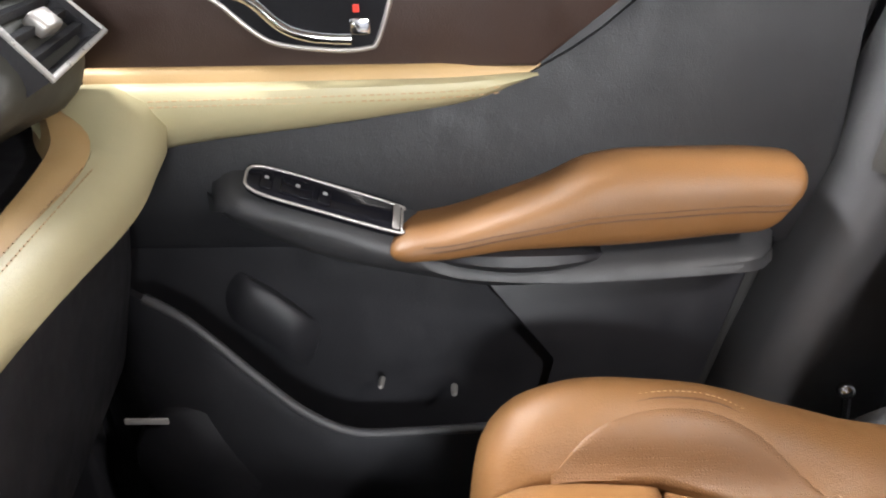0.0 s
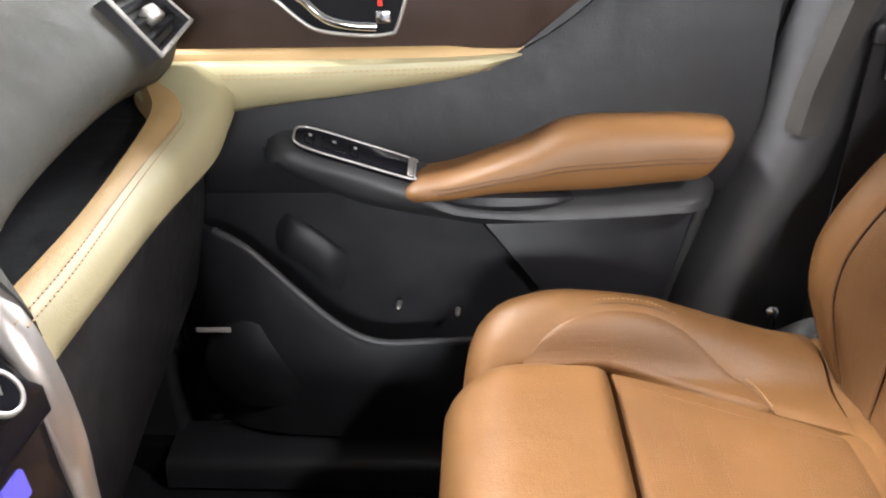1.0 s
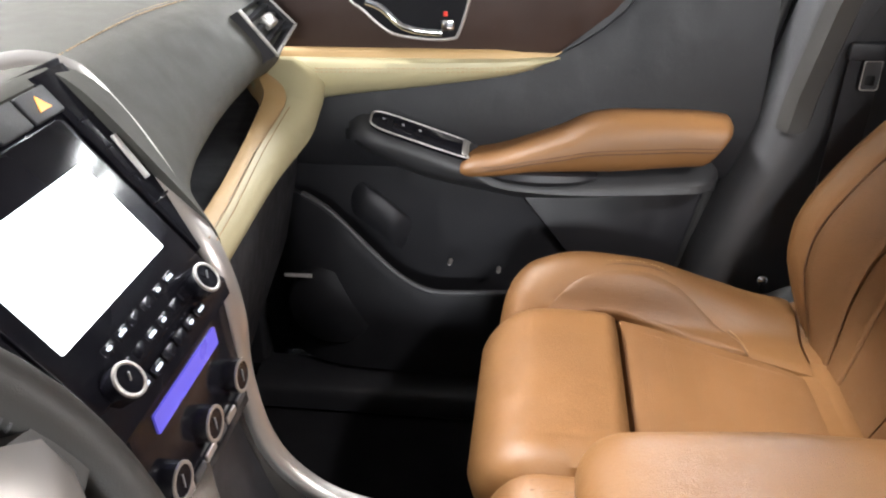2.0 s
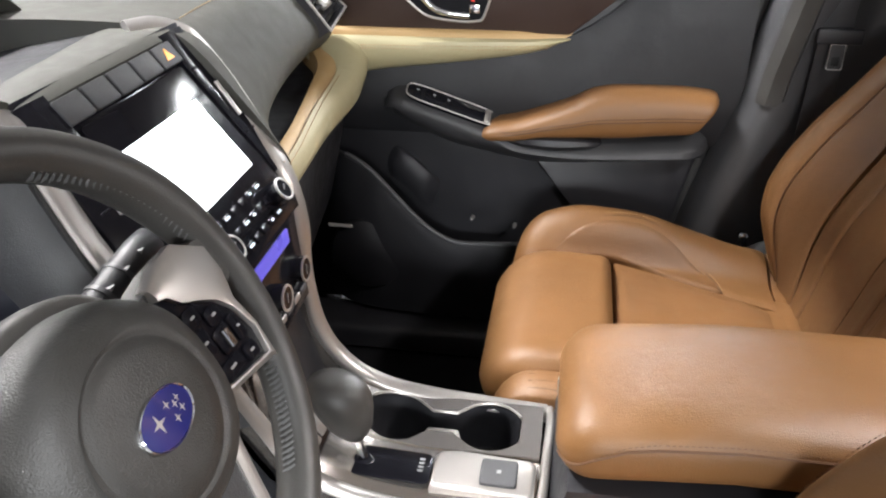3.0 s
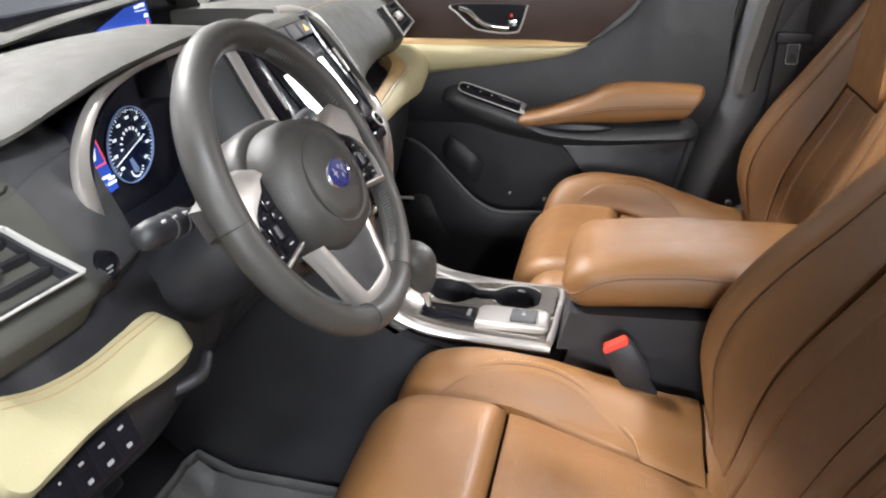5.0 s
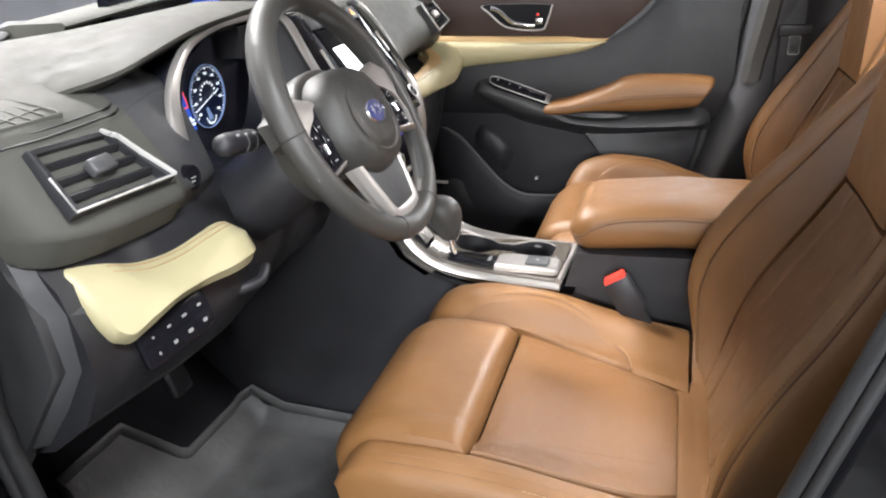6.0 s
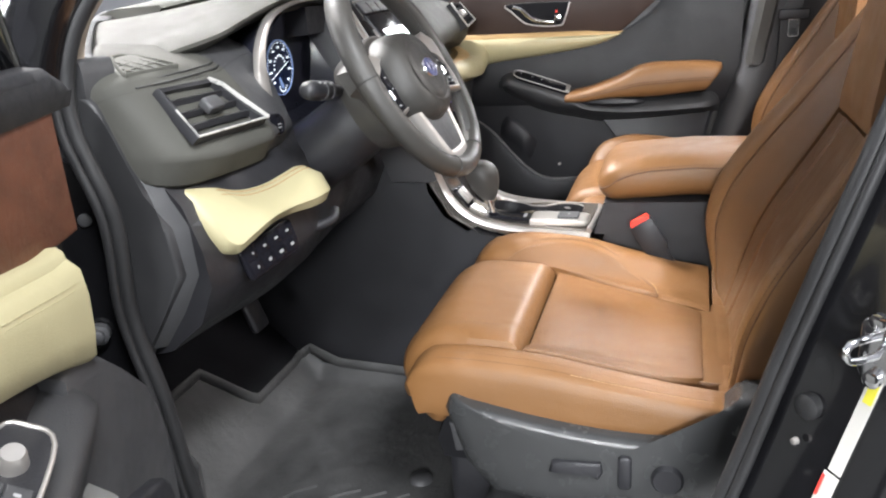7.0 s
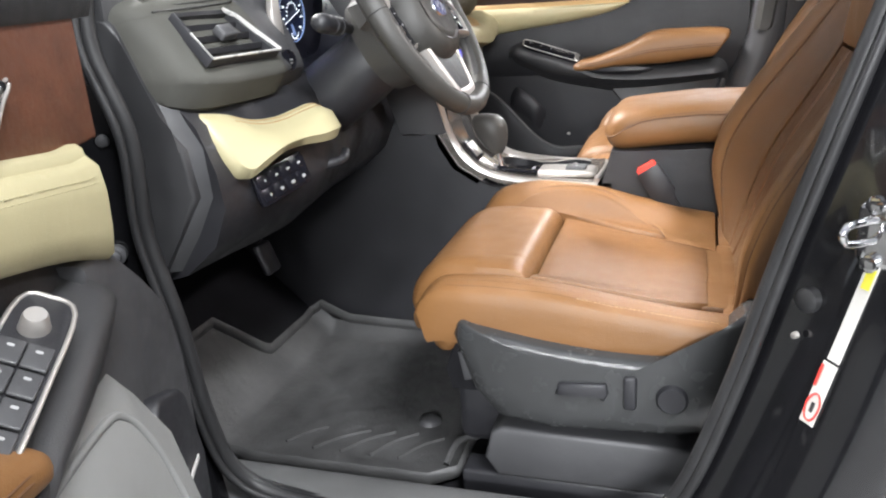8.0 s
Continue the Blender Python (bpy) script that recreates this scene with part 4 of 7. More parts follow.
for t in (0.2, 0.5, 0.8):
    bm = B()
    r_ = inset(0.82, 0.001)
    a, b = r_[0].lerp(r_[3], t), r_[1].lerp(r_[2], t)
    loft(bm, [[p + nv * 0.006, p + Vector((-0.003, 0, 0.004)), p - nv * 0.006, p + Vector((0.003, 0, -0.004))] for p in (a, a.lerp(b, 0.5), b)])
    part("vane", bm, BLACK, vent)
bm = B()
box(bm, cq + nv * 0.008, (0.02, 0.03, 0.014), 0.003, Matrix.Rotation(radians(45), 3, "Y"))
part("tab", bm, SILVER, vent, "silver vent tab")
# defroster grille let into the dash end
GO, GU, GV = Vector((-0.400, -0.752, 1.1945)), Vector((-0.0466, 0.9976, 0.0513)), Vector((-0.9668, -0.0580, 0.2487))
GN = Vector((0.2511, -0.0380, 0.9672))
LEAF = [(0.000, -0.003), (0.045, -0.012), (0.090, -0.018), (0.0935, -0.013), (0.093, 0.012), (0.086, 0.040), (0.070, 0.054), (0.056, 0.055), (0.030, 0.034), (0.004, 0.006)]
gm = (0.055, 0.018)
at = lambda p, k, d: GO + GU * (gm[0] + (p[0] - gm[0]) * k) + GV * (gm[1] + (p[1] - gm[1]) * k) + GN * d
bm = B()
loft(bm, [[at(p, k, d) for p in LEAF] for k, d in ((1.07, -0.006), (1.07, 0.001), (1.02, 0.0028), (0.95, 0.002), (0.93, -0.004), (0.02, -0.004))], caps=False)
gr = part("defroster", bm, PADGREY, dash, "grey leaf-shaped defroster grille")
bm = B()
loft(bm, [[at(p, k, -0.0025) for p in LEAF] for k in (0.935, 0.01)], caps=False)
part("grille_floor", bm, CARPET, gr, "dark grille opening")
for k in range(4):
    bm = B()
    a = 0.018 + 0.019 * k
    lo, hi = lerp_table(((0.0, -0.003), (0.045, -0.011), (0.09, -0.016)), a), lerp_table(((0.004, 0.006), (0.03, 0.034), (0.056, 0.054), (0.070, 0.053), (0.086, 0.04)), a)
    loft(bm, [[GO + GU * (a + x) + GV * v + GN * d for x, d in ((-0.0012, -0.003), (-0.0012, 0.0014), (0.0012, 0.0014), (0.0012, -0.003))] for v in (lo, hi)])
    part("grille_bar", bm, PADGREY, gr)
for v, a0, a1 in ((0.008, 0.008, 0.092), (0.028, 0.026, 0.088)):
    bm = B()
    loft(bm, [[GO + GU * a + GV * (v + x) + GN * d for x, d in ((-0.0012, -0.003), (-0.0012, 0.0010), (0.0012, 0.0010), (0.0012, -0.003))] for a in (a0, a1)])
    part("grille_bar", bm, PADGREY, gr)
# end cap of the dashboard towards the door
bm = B()
cap = arc_profile([(-0.47, 1.185), (-0.425, 1.172), (-0.405, 1.14), (-0.385, 1.09), (-0.36, 1.03)], 3) + [(-0.343, 1.006), (-0.337, 0.94), (-0.372, 0.885), (-0.43, 0.80), (-0.47, 0.73), (-0.60, 0.73), (-0.62, 1.1)]
slab(bm, cap, lambda a, b, c: Vector((a, -0.800 + c, b)), 0.03, 0.006)
part("end_cap", bm, SOFTGREY, dash, "charcoal dash end cap")
bm = B()
face = [(-0.395, 1.10, -0.775), (-0.369, 1.045, -0.772), (-0.346, 1.008, -0.770), (-0.341, 0.94, -0.768), (-0.372, 0.885, -0.768), (-0.412, 0.83, -0.768)]
loft(bm, [[(x, y - 0.022, z), (x + 0.020, y - 0.002, z - 0.004), (x + 0.026, y + 0.03, z - 0.006), (x - 0.03, y + 0.03, z - 0.006)] for x, z, y in face])
part("cap_edge", bm, DARKGREY, dash, "dark grey bent edge of the dash end")
# lower panel, knee roll, switches
bm = B()
sections(bm, [(y, ((-0.36 + d, 1.06), (-0.335 + d, 1.03), (-0.315 + d, 0.97), (-0.31 + d, 0.92), (-0.335 + d, 0.865), (-0.39 + d, 0.82), (-0.55, 0.78), (-0.9, 0.8), (-0.9, 1.06))) for y, d in ((-0.775, 0.0), (-0.70, 0.008), (-0.55, 0.03), (-0.45, 0.02), (-0.28, 0.0), (-0.12, 0.0))], 4)
lower = part("lower_panel", bm, BLACK, dash, "black lower dash panel")
bm = B()
KNEE = [
    (-0.757, ((-0.37, 1.038), (-0.356, 1.044), (-0.347, 1.040), (-0.332, 1.010), (-0.338, 1.002), (-0.37, 1.002))),
    (-0.750, ((-0.37, 1.041), (-0.350, 1.048), (-0.334, 1.037), (-0.306, 0.988), (-0.312, 0.974), (-0.37, 0.97))),
    (-0.734, ((-0.37, 1.036), (-0.342, 1.043), (-0.316, 1.024), (-0.286, 0.966), (-0.296, 0.952), (-0.37, 0.95))),
    (-0.705, ((-0.36, 1.030), (-0.330, 1.036), (-0.296, 1.008), (-0.276, 0.974), (-0.284, 0.960), (-0.36, 0.954))),
    (-0.665, ((-0.35, 1.016), (-0.318, 1.022), (-0.276, 1.000), (-0.264, 0.986), (-0.272, 0.974), (-0.35, 0.964))),
    (-0.615, ((-0.33, 1.012), (-0.306, 1.017), (-0.270, 1.002), (-0.258, 0.986), (-0.266, 0.974), (-0.33, 0.968))),
    (-0.565, ((-0.325, 1.015), (-0.299, 1.020), (-0.267, 1.006), (-0.252, 0.982), (-0.260, 0.968), (-0.325, 0.966))),
    (-0.530, ((-0.32, 1.018), (-0.294, 1.022), (-0.263, 1.009), (-0.249, 0.982), (-0.257, 0.966), (-0.32, 0.964))),
    (-0.508, ((-0.32, 1.015), (-0.295, 1.019), (-0.265, 1.007), (-0.252, 0.982), (-0.259, 0.968), (-0.32, 0.966))),
    (-0.496, ((-0.32, 1.009), (-0.298, 1.012), (-0.272, 1.003), (-0.262, 0.986), (-0.268, 0.974), (-0.32, 0.972))),
    (-0.491, ((-0.32, 1.000), (-0.302, 1.002), (-0.282, 0.998), (-0.274, 0.990), (-0.279, 0.984), (-0.32, 0.984))),
]
sections(bm, KNEE, 5)
knee = part("knee_roll", bm, CREAM, dash, "cream leather knee roll")
for k in (0.12, 0.34):
    bm = B()
    tube(bm, curve([(q[1][0] + (q[2][0] - q[1][0]) * k, y, q[1][1] + (q[2][1] - q[1][1]) * k + 0.0008) for y, q in KNEE[3:9]], 5), 0.0008, 5)
    part("knee_seam", bm, THREAD, knee, "stitched crease")
SW = plane_map((-0.286, -0.655, 0.933), (0.2, 1, 0.12), (-0.30, 0, 0.95))
bm = B()
slab(bm, rounded(0.115, 0.050, 0.008, 3), lambda a, b, c: SW(a, b, c - 0.006), 0.008, 0.002)
swp = part("switch_panel", bm, GLOSS, dash, "gloss black switch panel")
for k in range(4):
    for j in range(2):
        bm = B()
        slab(bm, rounded(0.0235, 0.0195, 0.002, 2, -0.039 + k * 0.026, -0.0105 + j * 0.021), lambda a, b, c: SW(a, b, c + 0.0012), 0.0018, 0.0006)
        key = part("switch_key", bm, GLOSS, swp)
        bm = B()
        slab(bm, rounded((0.003, 0.006, 0.008, 0.0065)[k], (0.0045, 0.003)[j], 0.001, 2, -0.037 + k * 0.026, -0.0115 + j * 0.021), lambda a, b, c: SW(a, b, c + 0.0031), 0.0004)
        part("mark", bm, MARK, key)
bm = B()
turned(bm, (-0.318, -0.544, 1.09), (0.9, -0.2, 0.1), [(0, 0.017), (0.010, 0.0165), (0.012, 0.013), (0.010, 0.012), (0.012, 0)], 24)
sb = part("start_button", bm, GLOSS, dash, "black round start button")
bm = B()
box(bm, (-0.304, -0.548, 1.092), (0.001, 0.010, 0.0015))
box(bm, (-0.304, -0.548, 1.087), (0.001, 0.008, 0.0015))
part("mark", bm, MARK, sb)
bm = B()
tube(bm, curve([(-0.30, -0.52, 0.915), (-0.27, -0.48, 0.92), (-0.28, -0.44, 0.925)], 5), 0.008, 8)
part("release_lever", bm, BLACK, dash)
bm = B()
tube(bm, curve([(-0.56, -0.47, 0.92), (-0.50, -0.47, 0.82), (-0.455, -0.47, 0.765)], 4), 0.007, 8)
box(bm, (-0.445, -0.47, 0.735), (0.016, 0.045, 0.06), 0.007, Matrix.Rotation(radians(-20), 3, "Y"))
part("brake_pedal", bm, BLACK, dash, "black foot pedal")

# ---- steering wheel ----
TH = radians(29.4)
WN, WU = Vector((math.cos(TH), 0, math.sin(TH))), Vector((0, 1, 0))
WV = WN.cross(WU)
WC = Vector((-0.145, -0.395, 1.146))


def WM(a, b, c):
    return WC + WU * a + WV * b + WN * c


wheel = thing("steering_wheel", WC, "black leather steering wheel with silver spokes", "steering wheel")
bm = B()
R = 0.172
rings = []
for k in range(72):
    a = 2 * math.pi * k / 72
    rad = WU * math.cos(a) + WV * math.sin(a)
    th = 0.0165 + 0.0025 * max(0, math.cos(a - 0.6)) ** 8 + 0.0025 * max(0, math.cos(a - math.pi + 0.6)) ** 8
    rings.append([WC + rad * (R + th * math.cos(2 * math.pi * j / 14)) + WN * th * 1.05 * math.sin(2 * math.pi * j / 14) for j in range(14)])
rows = [[bm.verts.new(p) for p in r] for r in rings]
for i in range(72):
    for j in range(14):
        bm.faces.new((rows[i][j], rows[i][(j + 1) % 14], rows[(i + 1) % 72][(j + 1) % 14], rows[(i + 1) % 72][j]))
rim = part("rim", bm, LEATHER_BLACK, wheel, "black leather rim")
for a0, a1 in ((0.30, 1.15), (-1.0, -0.25), (math.pi - 1.15, math.pi - 0.30), (math.pi + 0.25, math.pi + 1.0)):
    bm = B()
    n = 26
    for k in range(n):
        a = a0 + (a1 - a0) * k / n
        b = a + 0.6 * (a1 - a0) / n
        ra, rb = WU * math.cos(a) + WV * math.sin(a), WU * math.cos(b) + WV * math.sin(b)
        tube(bm, [WC + ra * (R - 0.0172) + WN * 0.003, WC + rb * (R - 0.0162) + WN * 0.0095], 0.0010, 4)
        tube(bm, [WC + ra * (R - 0.0172) - WN * 0.001, WC + rb * (R - 0.0162) + WN * 0.0095], 0.0010, 4)
    part("rim_stitching", bm, STITCHGREY, rim, "grey rim stitching")
for a in (-1.2, math.pi + 1.2, math.pi - 0.05):
    bm = B()
    ra = WU * math.cos(a) + WV * math.sin(a)
    tube(bm, [WC + ra * (R + 0.0172 * math.cos(j * math.pi / 8)) + WN * 0.0182 * math.sin(j * math.pi / 8) for j in range(16)], 0.0008, 4, closed=True)
    part("rim_seam", bm, THREAD_BLACK, rim)
# hub: a deep rounded drum with a raised round cap
bm = B()
def drum(rx, ry, p, cy, c, n=48, cx=0.0):
    return [WM(cx + rx * math.copysign(abs(math.cos(a)) ** p, math.cos(a)), ry * math.copysign(abs(math.sin(a)) ** p, math.sin(a)) + cy, c) for a in [2 * math.pi * j / n for j in range(n)]]


hub = [drum(rx * 0.95, ry, 0.84, -0.012, c, cx=0.004) for c, rx, ry in ((-0.030, 0.080, 0.070), (-0.022, 0.0905, 0.0805), (-0.012, 0.0905, 0.0800), (0.0, 0.0885, 0.0775), (0.009, 0.0855, 0.0740), (0.017, 0.081, 0.0700), (0.0225, 0.075, 0.0650), (0.0255, 0.069, 0.060), (0.0275, 0.062, 0.055))]
hub += [drum(0.056 * k, 0.051 * k, 1.0, -0.012, c) for c, k in ((0.0280, 1.07), (0.0268, 1.03), (0.0268, 1.0), (0.0290, 0.96), (0.0305, 0.75), (0.0315, 0.4), (0.0315, 0.02))]
loft(bm, hub)
hubo = part("hub", bm, HUBGREY, wheel, "charcoal airbag cover")
# drum behind the cover: light from above is put into its paler material
bm = B()
loft(bm, [drum(rx * 0.97, ry, 0.82, -0.009, c, cx=0.003) for c, rx, ry in ((-0.090, 0.090, 0.080), (-0.065, 0.097, 0.087), (-0.040, 0.0985, 0.089), (-0.028, 0.097, 0.088), (-0.0235, 0.093, 0.084), (-0.0235, 0.080, 0.070))])
part("hub_back", bm, LEATHER_BLACK, wheel, "back of the wheel hub, painted paler for the light on it")
bm = B()
loft(bm, [[WM(0.027 * k * math.cos(a), 0.0172 * k * math.sin(a) - 0.012, c) for a in [2 * math.pi * j / 32 for j in range(32)]] for c, k in ((0.024, 1.0), (0.033, 1.0), (0.0345, 0.96), (0.033, 0.92), (0.033, 0.01))])
part("emblem_ring", bm, CHROME, hubo, "oval chrome emblem ring")
bm = B()
loft(bm, [[WM(0.025 * k * math.cos(a), 0.0155 * k * math.sin(a) - 0.012, c) for a in [2 * math.pi * j / 32 for j in range(32)]] for c, k in ((0.030, 1.0), (0.0336, 1.0), (0.0342, 0.5), (0.0344, 0.01))])
em = part("emblem", bm, EMBLEM, hubo, "blue oval emblem")
bm = B()
for a, b, r in ((-0.009, 0.002, 0.0065), (0.004, 0.006, 0.003), (0.010, 0.002, 0.003), (0.005, -0.005, 0.003), (0.013, -0.003, 0.003), (0.014, 0.004, 0.0025)):
    slab(bm, [(a + r * (1 if k % 2 == 0 else 0.25) * math.cos(k * math.pi / 4), b - 0.012 + r * (1 if k % 2 == 0 else 0.25) * math.sin(k * math.pi / 4)) for k in range(8)], lambda u, v, w: WM(u, v, w + 0.0343), 0.0006)
part("emblem_stars", bm, SILVER, em, "plain silver marks")
# side spokes: leather root, broad silver frame round a sunk key pod
FRAME_OUT = [(0.080, 0.042), (0.100, 0.050), (0.125, 0.053), (0.152, 0.034), (0.153, 0.012), (0.143, -0.008), (0.147, -0.035), (0.144, -0.066), (0.112, -0.060), (0.080, -0.055)]
FRAME_IN = [(0.078, 0.032), (0.086, 0.029), (0.094, 0.019), (0.112, 0.009), (0.122, 0.002), (0.132, -0.012), (0.138, -0.036), (0.134, -0.057), (0.110, -0.053), (0.080, -0.048)]


def SM(a, b, c):
    """A place on the slightly turned plane of the key pods."""
    return WM(a, b, c + 0.002 + 0.09 * a)


for s in (-1, 1):
    bm = B()
    loft(bm, [[SM(s * a, b1, -0.005), SM(s * a, b0, -0.005), SM(s * a, b0 - 0.004, -0.024), SM(s * a, b1 + 0.004, -0.024)] for a, b0, b1 in ((0.06, -0.050, 0.036), (0.10, -0.050, 0.044), (0.128, -0.046, 0.046), (0.148, 0.0, 0.042), (0.168, 0.010, 0.036))])
    sp = part("spoke", bm, LEATHER_BLACK, wheel, "black spoke")
    bm = B()
    loft(bm, [[SM(s * ao, bo, -0.012), SM(s * ao, bo, -0.0045), SM(s * (ao * 0.8 + ai * 0.2), bo * 0.8 + bi * 0.2, -0.0005), SM(s * (ao * 0.2 + ai * 0.8), bo * 0.2 + bi * 0.8, 0.0030), SM(s * ai, bi, 0.0025), SM(s * ai, bi, -0.012)] for (ao, bo), (ai, bi) in zip(FRAME_OUT, FRAME_IN)])
    part("spoke_trim", bm, SILVER, sp, "satin silver spoke frame")
    bm = B()
    slab(bm, [(s * a, b) for a, b in FRAME_IN], lambda a, b, c: SM(a, b, c - 0.008), 0.0065, 0.001)
    pod = part("key_pod", bm, GLOSS, sp, "gloss black key pod")
    for a, b, w, h in ((0.094, 0.006, 0.016, 0.015), (0.112, -0.004, 0.016, 0.014), (0.090, -0.014, 0.014, 0.022), (0.108, -0.023, 0.018, 0.020), (0.125, -0.024, 0.011, 0.022), (0.097, -0.041, 0.026, 0.013), (0.122, -0.045, 0.016, 0.014)):
        bm = B()
        slab(bm, rounded(w, h, 0.003, 2, s * a, b), lambda u, v, c: SM(u, v, c - 0.0015), 0.0026, 0.0009)
        key = part("wheel_key", bm, GLOSS, pod)
        bm = B()
        slab(bm, rounded(w * 0.30, 0.0020, 0.0006, 2, s * a, b), lambda u, v, c: SM(u, v, c + 0.0012), 0.0004)
        part("mark", bm, MARK, key)
    bm = B()
    tube(bm, [SM(s * 0.108, -0.030, 0.0025), SM(s * 0.108, -0.016, 0.0025)], 0.0040, 10)
    part("scroll_key", bm, CHROME, pod, "chrome scroll key")
# lower spoke: charcoal tongue inside a silver U
bm = B()
slab(bm, [(-0.056, -0.070), (0.056, -0.070), (0.048, -0.100), (0.036, -0.143), (-0.036, -0.143), (-0.048, -0.100)], lambda a, b, c: WM(a, b, c - 0.018), 0.020, 0.004)
lsp = part("lower_spoke", bm, SOFTGREY, wheel, "charcoal lower spoke")
for s in (-1, 1):
    bm = B()
    loft(bm, [[WM(s * ai, bi, -0.012), WM(s * ai, bi, 0.003), WM(s * (ai * 0.75 + ao * 0.25), bi * 0.75 + bo * 0.25, 0.0055), WM(s * (ai * 0.3 + ao * 0.7), bi * 0.3 + bo * 0.7, 0.002), WM(s * ao, bo, -0.006), WM(s * ao, bo, -0.014)] for (ai, bi), (ao, bo) in (((0.060, -0.066), (0.082, -0.062)), ((0.053, -0.084), (0.073, -0.086)), ((0.046, -0.108), (0.064, -0.115)), ((0.039, -0.130), (0.057, -0.142)), ((0.034, -0.140), (0.046, -0.162)), ((0.016, -0.142), (0.018, -0.166)), ((0.0, -0.142), (0.0, -0.166)))])
    part("spoke_blade", bm, SILVER, lsp, "satin silver spoke blade")
# column shroud and stalks
bm = B()
loft(bm, [[WM(0.062 * k * math.cos(a), 0.055 * k * math.sin(a) - 0.015 + o, c) for a in [2 * math.pi * j / 24 for j in range(24)]] for c, k, o in ((-0.045, 0.8, 0), (-0.06, 1.0, 0), (-0.14, 1.1, -0.01), (-0.26, 1.15, -0.02))])
part("column_shroud", bm, BLACK, wheel, "black steering column shroud")


def stalk(p0, p1, r, name):
    bm = B()
    d = (Vector(p1) - Vector(p0))
    L = d.length
    turned(bm, p0, d, [(0, r * 0.55), (L * 0.35, r * 0.6), (L * 0.45, r * 0.95), (L * 0.86, r), (L * 0.97, r * 0.85), (L, r * 0.4)], 16)
    s_ = part(name, bm, BLACK, wheel, "black control stalk")
    for k in range(2):
        bm = B()
        turned(bm, Vector(p0) + d * (0.5 + 0.16 * k), d, [(0, r * 1.03), (0.002, r * 1.05), (0.004, r * 1.03)], 16)
        part("stalk_ring", bm, DARKGREY, s_)
    bm = B()
    for k in range(3):
        box(bm, Vector(p0) + d * (0.52 + 0.14 * k) + Vector((r * 0.6, 0, r * 0.72)), (0.004, 0.006, 0.003))
    part("mark", bm, MARK, s_)


stalk((-0.235, -0.45, 1.125), (-0.232, -0.593, 1.147), 0.0145, "light_stalk")
stalk((-0.235, -0.345, 1.125), (-0.215, -0.205, 1.165), 0.0145, "wiper_stalk")

# ---- centre console ----
con = thing("centre_console", (0.1, CY, 0.42), "black centre console with silver trim and tan armrest", "console")
bm = B()
prof = [(-0.40, 0.44), (0.55, 0.44), (0.55, 0.80), (0.14, 0.80), (0.120, 0.725), (-0.03, 0.715), (-0.14, 0.72), (-0.185, 0.82), (-0.205, 0.885), (-0.22, 0.96), (-0.40, 0.96)]
loft(bm, [[(x, y, z) for x, z in prof] for y in (side(0.088), side(0.080), 0.080, 0.088)])
part("body", bm, BLACK, con, "black console body")
# bowed side skirts
for f in ((lambda y: y), side):
    bm = B()
    loft(bm, [[(x, f(y + 0.012 * (1 if i == 1 else 0)), z) for x, z in ((-0.92, 0.42), (0.12, 0.42), (0.118, 0.762), (-0.03, 0.765), (-0.11, 0.782), (-0.175, 0.82), (-0.215, 0.885), (-0.23, 0.95), (-0.92, 0.95))] for i, y in enumerate((0.082, 0.088, 0.094))])
    part("side_skirt", bm, BLACK, con)
# silver top plate with a slope up to the stack
bm = B()
PL = curve([(-0.198, 0, 0.955), (-0.192, 0, 0.895), (-0.165, 0, 0.845), (-0.115, 0, 0.81), (-0.06, 0, 0.797), (0.0, 0, 0.793), (0.106, 0, 0.787)], 5)
loft(bm, [[(p.x, side(0.082), p.z - 0.004), (p.x, side(0.078), p.z), (p.x, -0.026, p.z + 0.001), (p.x, -0.017, p.z - 0.001), (p.x, -0.017, p.z - 0.02), (p.x, side(0.082), p.z - 0.02)] for p in PL])
part("top_plate", bm, BRONZE, con, "satin bronze console plate")
bm = B()
tube(bm, curve([(0.112, 0.086, 0.783), (0.114, 0.05, 0.79), (0.112, CY, 0.792), (0.110, side(0.05), 0.795), (0.106, side(0.09), 0.793)], 4), 0.006, 8)
part("rear_edge", bm, SILVER, con, "bright silver plate edge")
# cup holder tray on the passenger side: two wells joined by a slot
well, edge = [], []
for k in range(64):
    a = 2 * math.pi * k / 64
    x = 0.098 * math.copysign(abs(math.cos(a)) ** 0.8, math.cos(a))
    r = 0.043
    if abs(abs(x) - 0.0595) < r and abs(x) > 0.018:
        w = math.sqrt(max(0.0, r * r - (abs(x) - 0.0595) ** 2))
    else:
        w = 0.018
    y = w if math.sin(a) >= 0 else -w
    well.append((x - 0.020, y + 0.032))
    edge.append((min(0.104, max(-0.135, x * 1.35 - 0.020)), 0.032 + (0.0475 if math.sin(a) >= 0 else -0.0475)))


def tray_z(x):
    return 0.792 + max(0.0, -0.055 - x) ** 2 * 3.0


bm = B()
loft(bm, [[(x, y, tray_z(x) - 0.012) for x, y in edge], [(x, y, tray_z(x)) for x, y in edge], [(x, y, tray_z(x)) for x, y in well], [(x, y, tray_z(x) - 0.004) for x, y in well]], caps=False)
part("cup_tray", bm, BRONZE, con, "satin bronze cup holder tray")
bm = B()
inner = [(-0.020 + (x + 0.020) * 0.985, 0.032 + (y - 0.032) * 0.97) for x, y in well]
low = [(-0.020 + (x + 0.020) * 0.93, 0.032 + (y - 0.032) * 0.88) for x, y in well]
loft(bm, [[(x, y, tray_z(x) - 0.002) for x, y in inner], [(x, y, 0.765) for x, y in inner], [(x, y, 0.722) for x, y in low], [(-0.020 + (x + 0.020) * 0.3, 0.032, 0.721) for x, y in low]], caps=False)
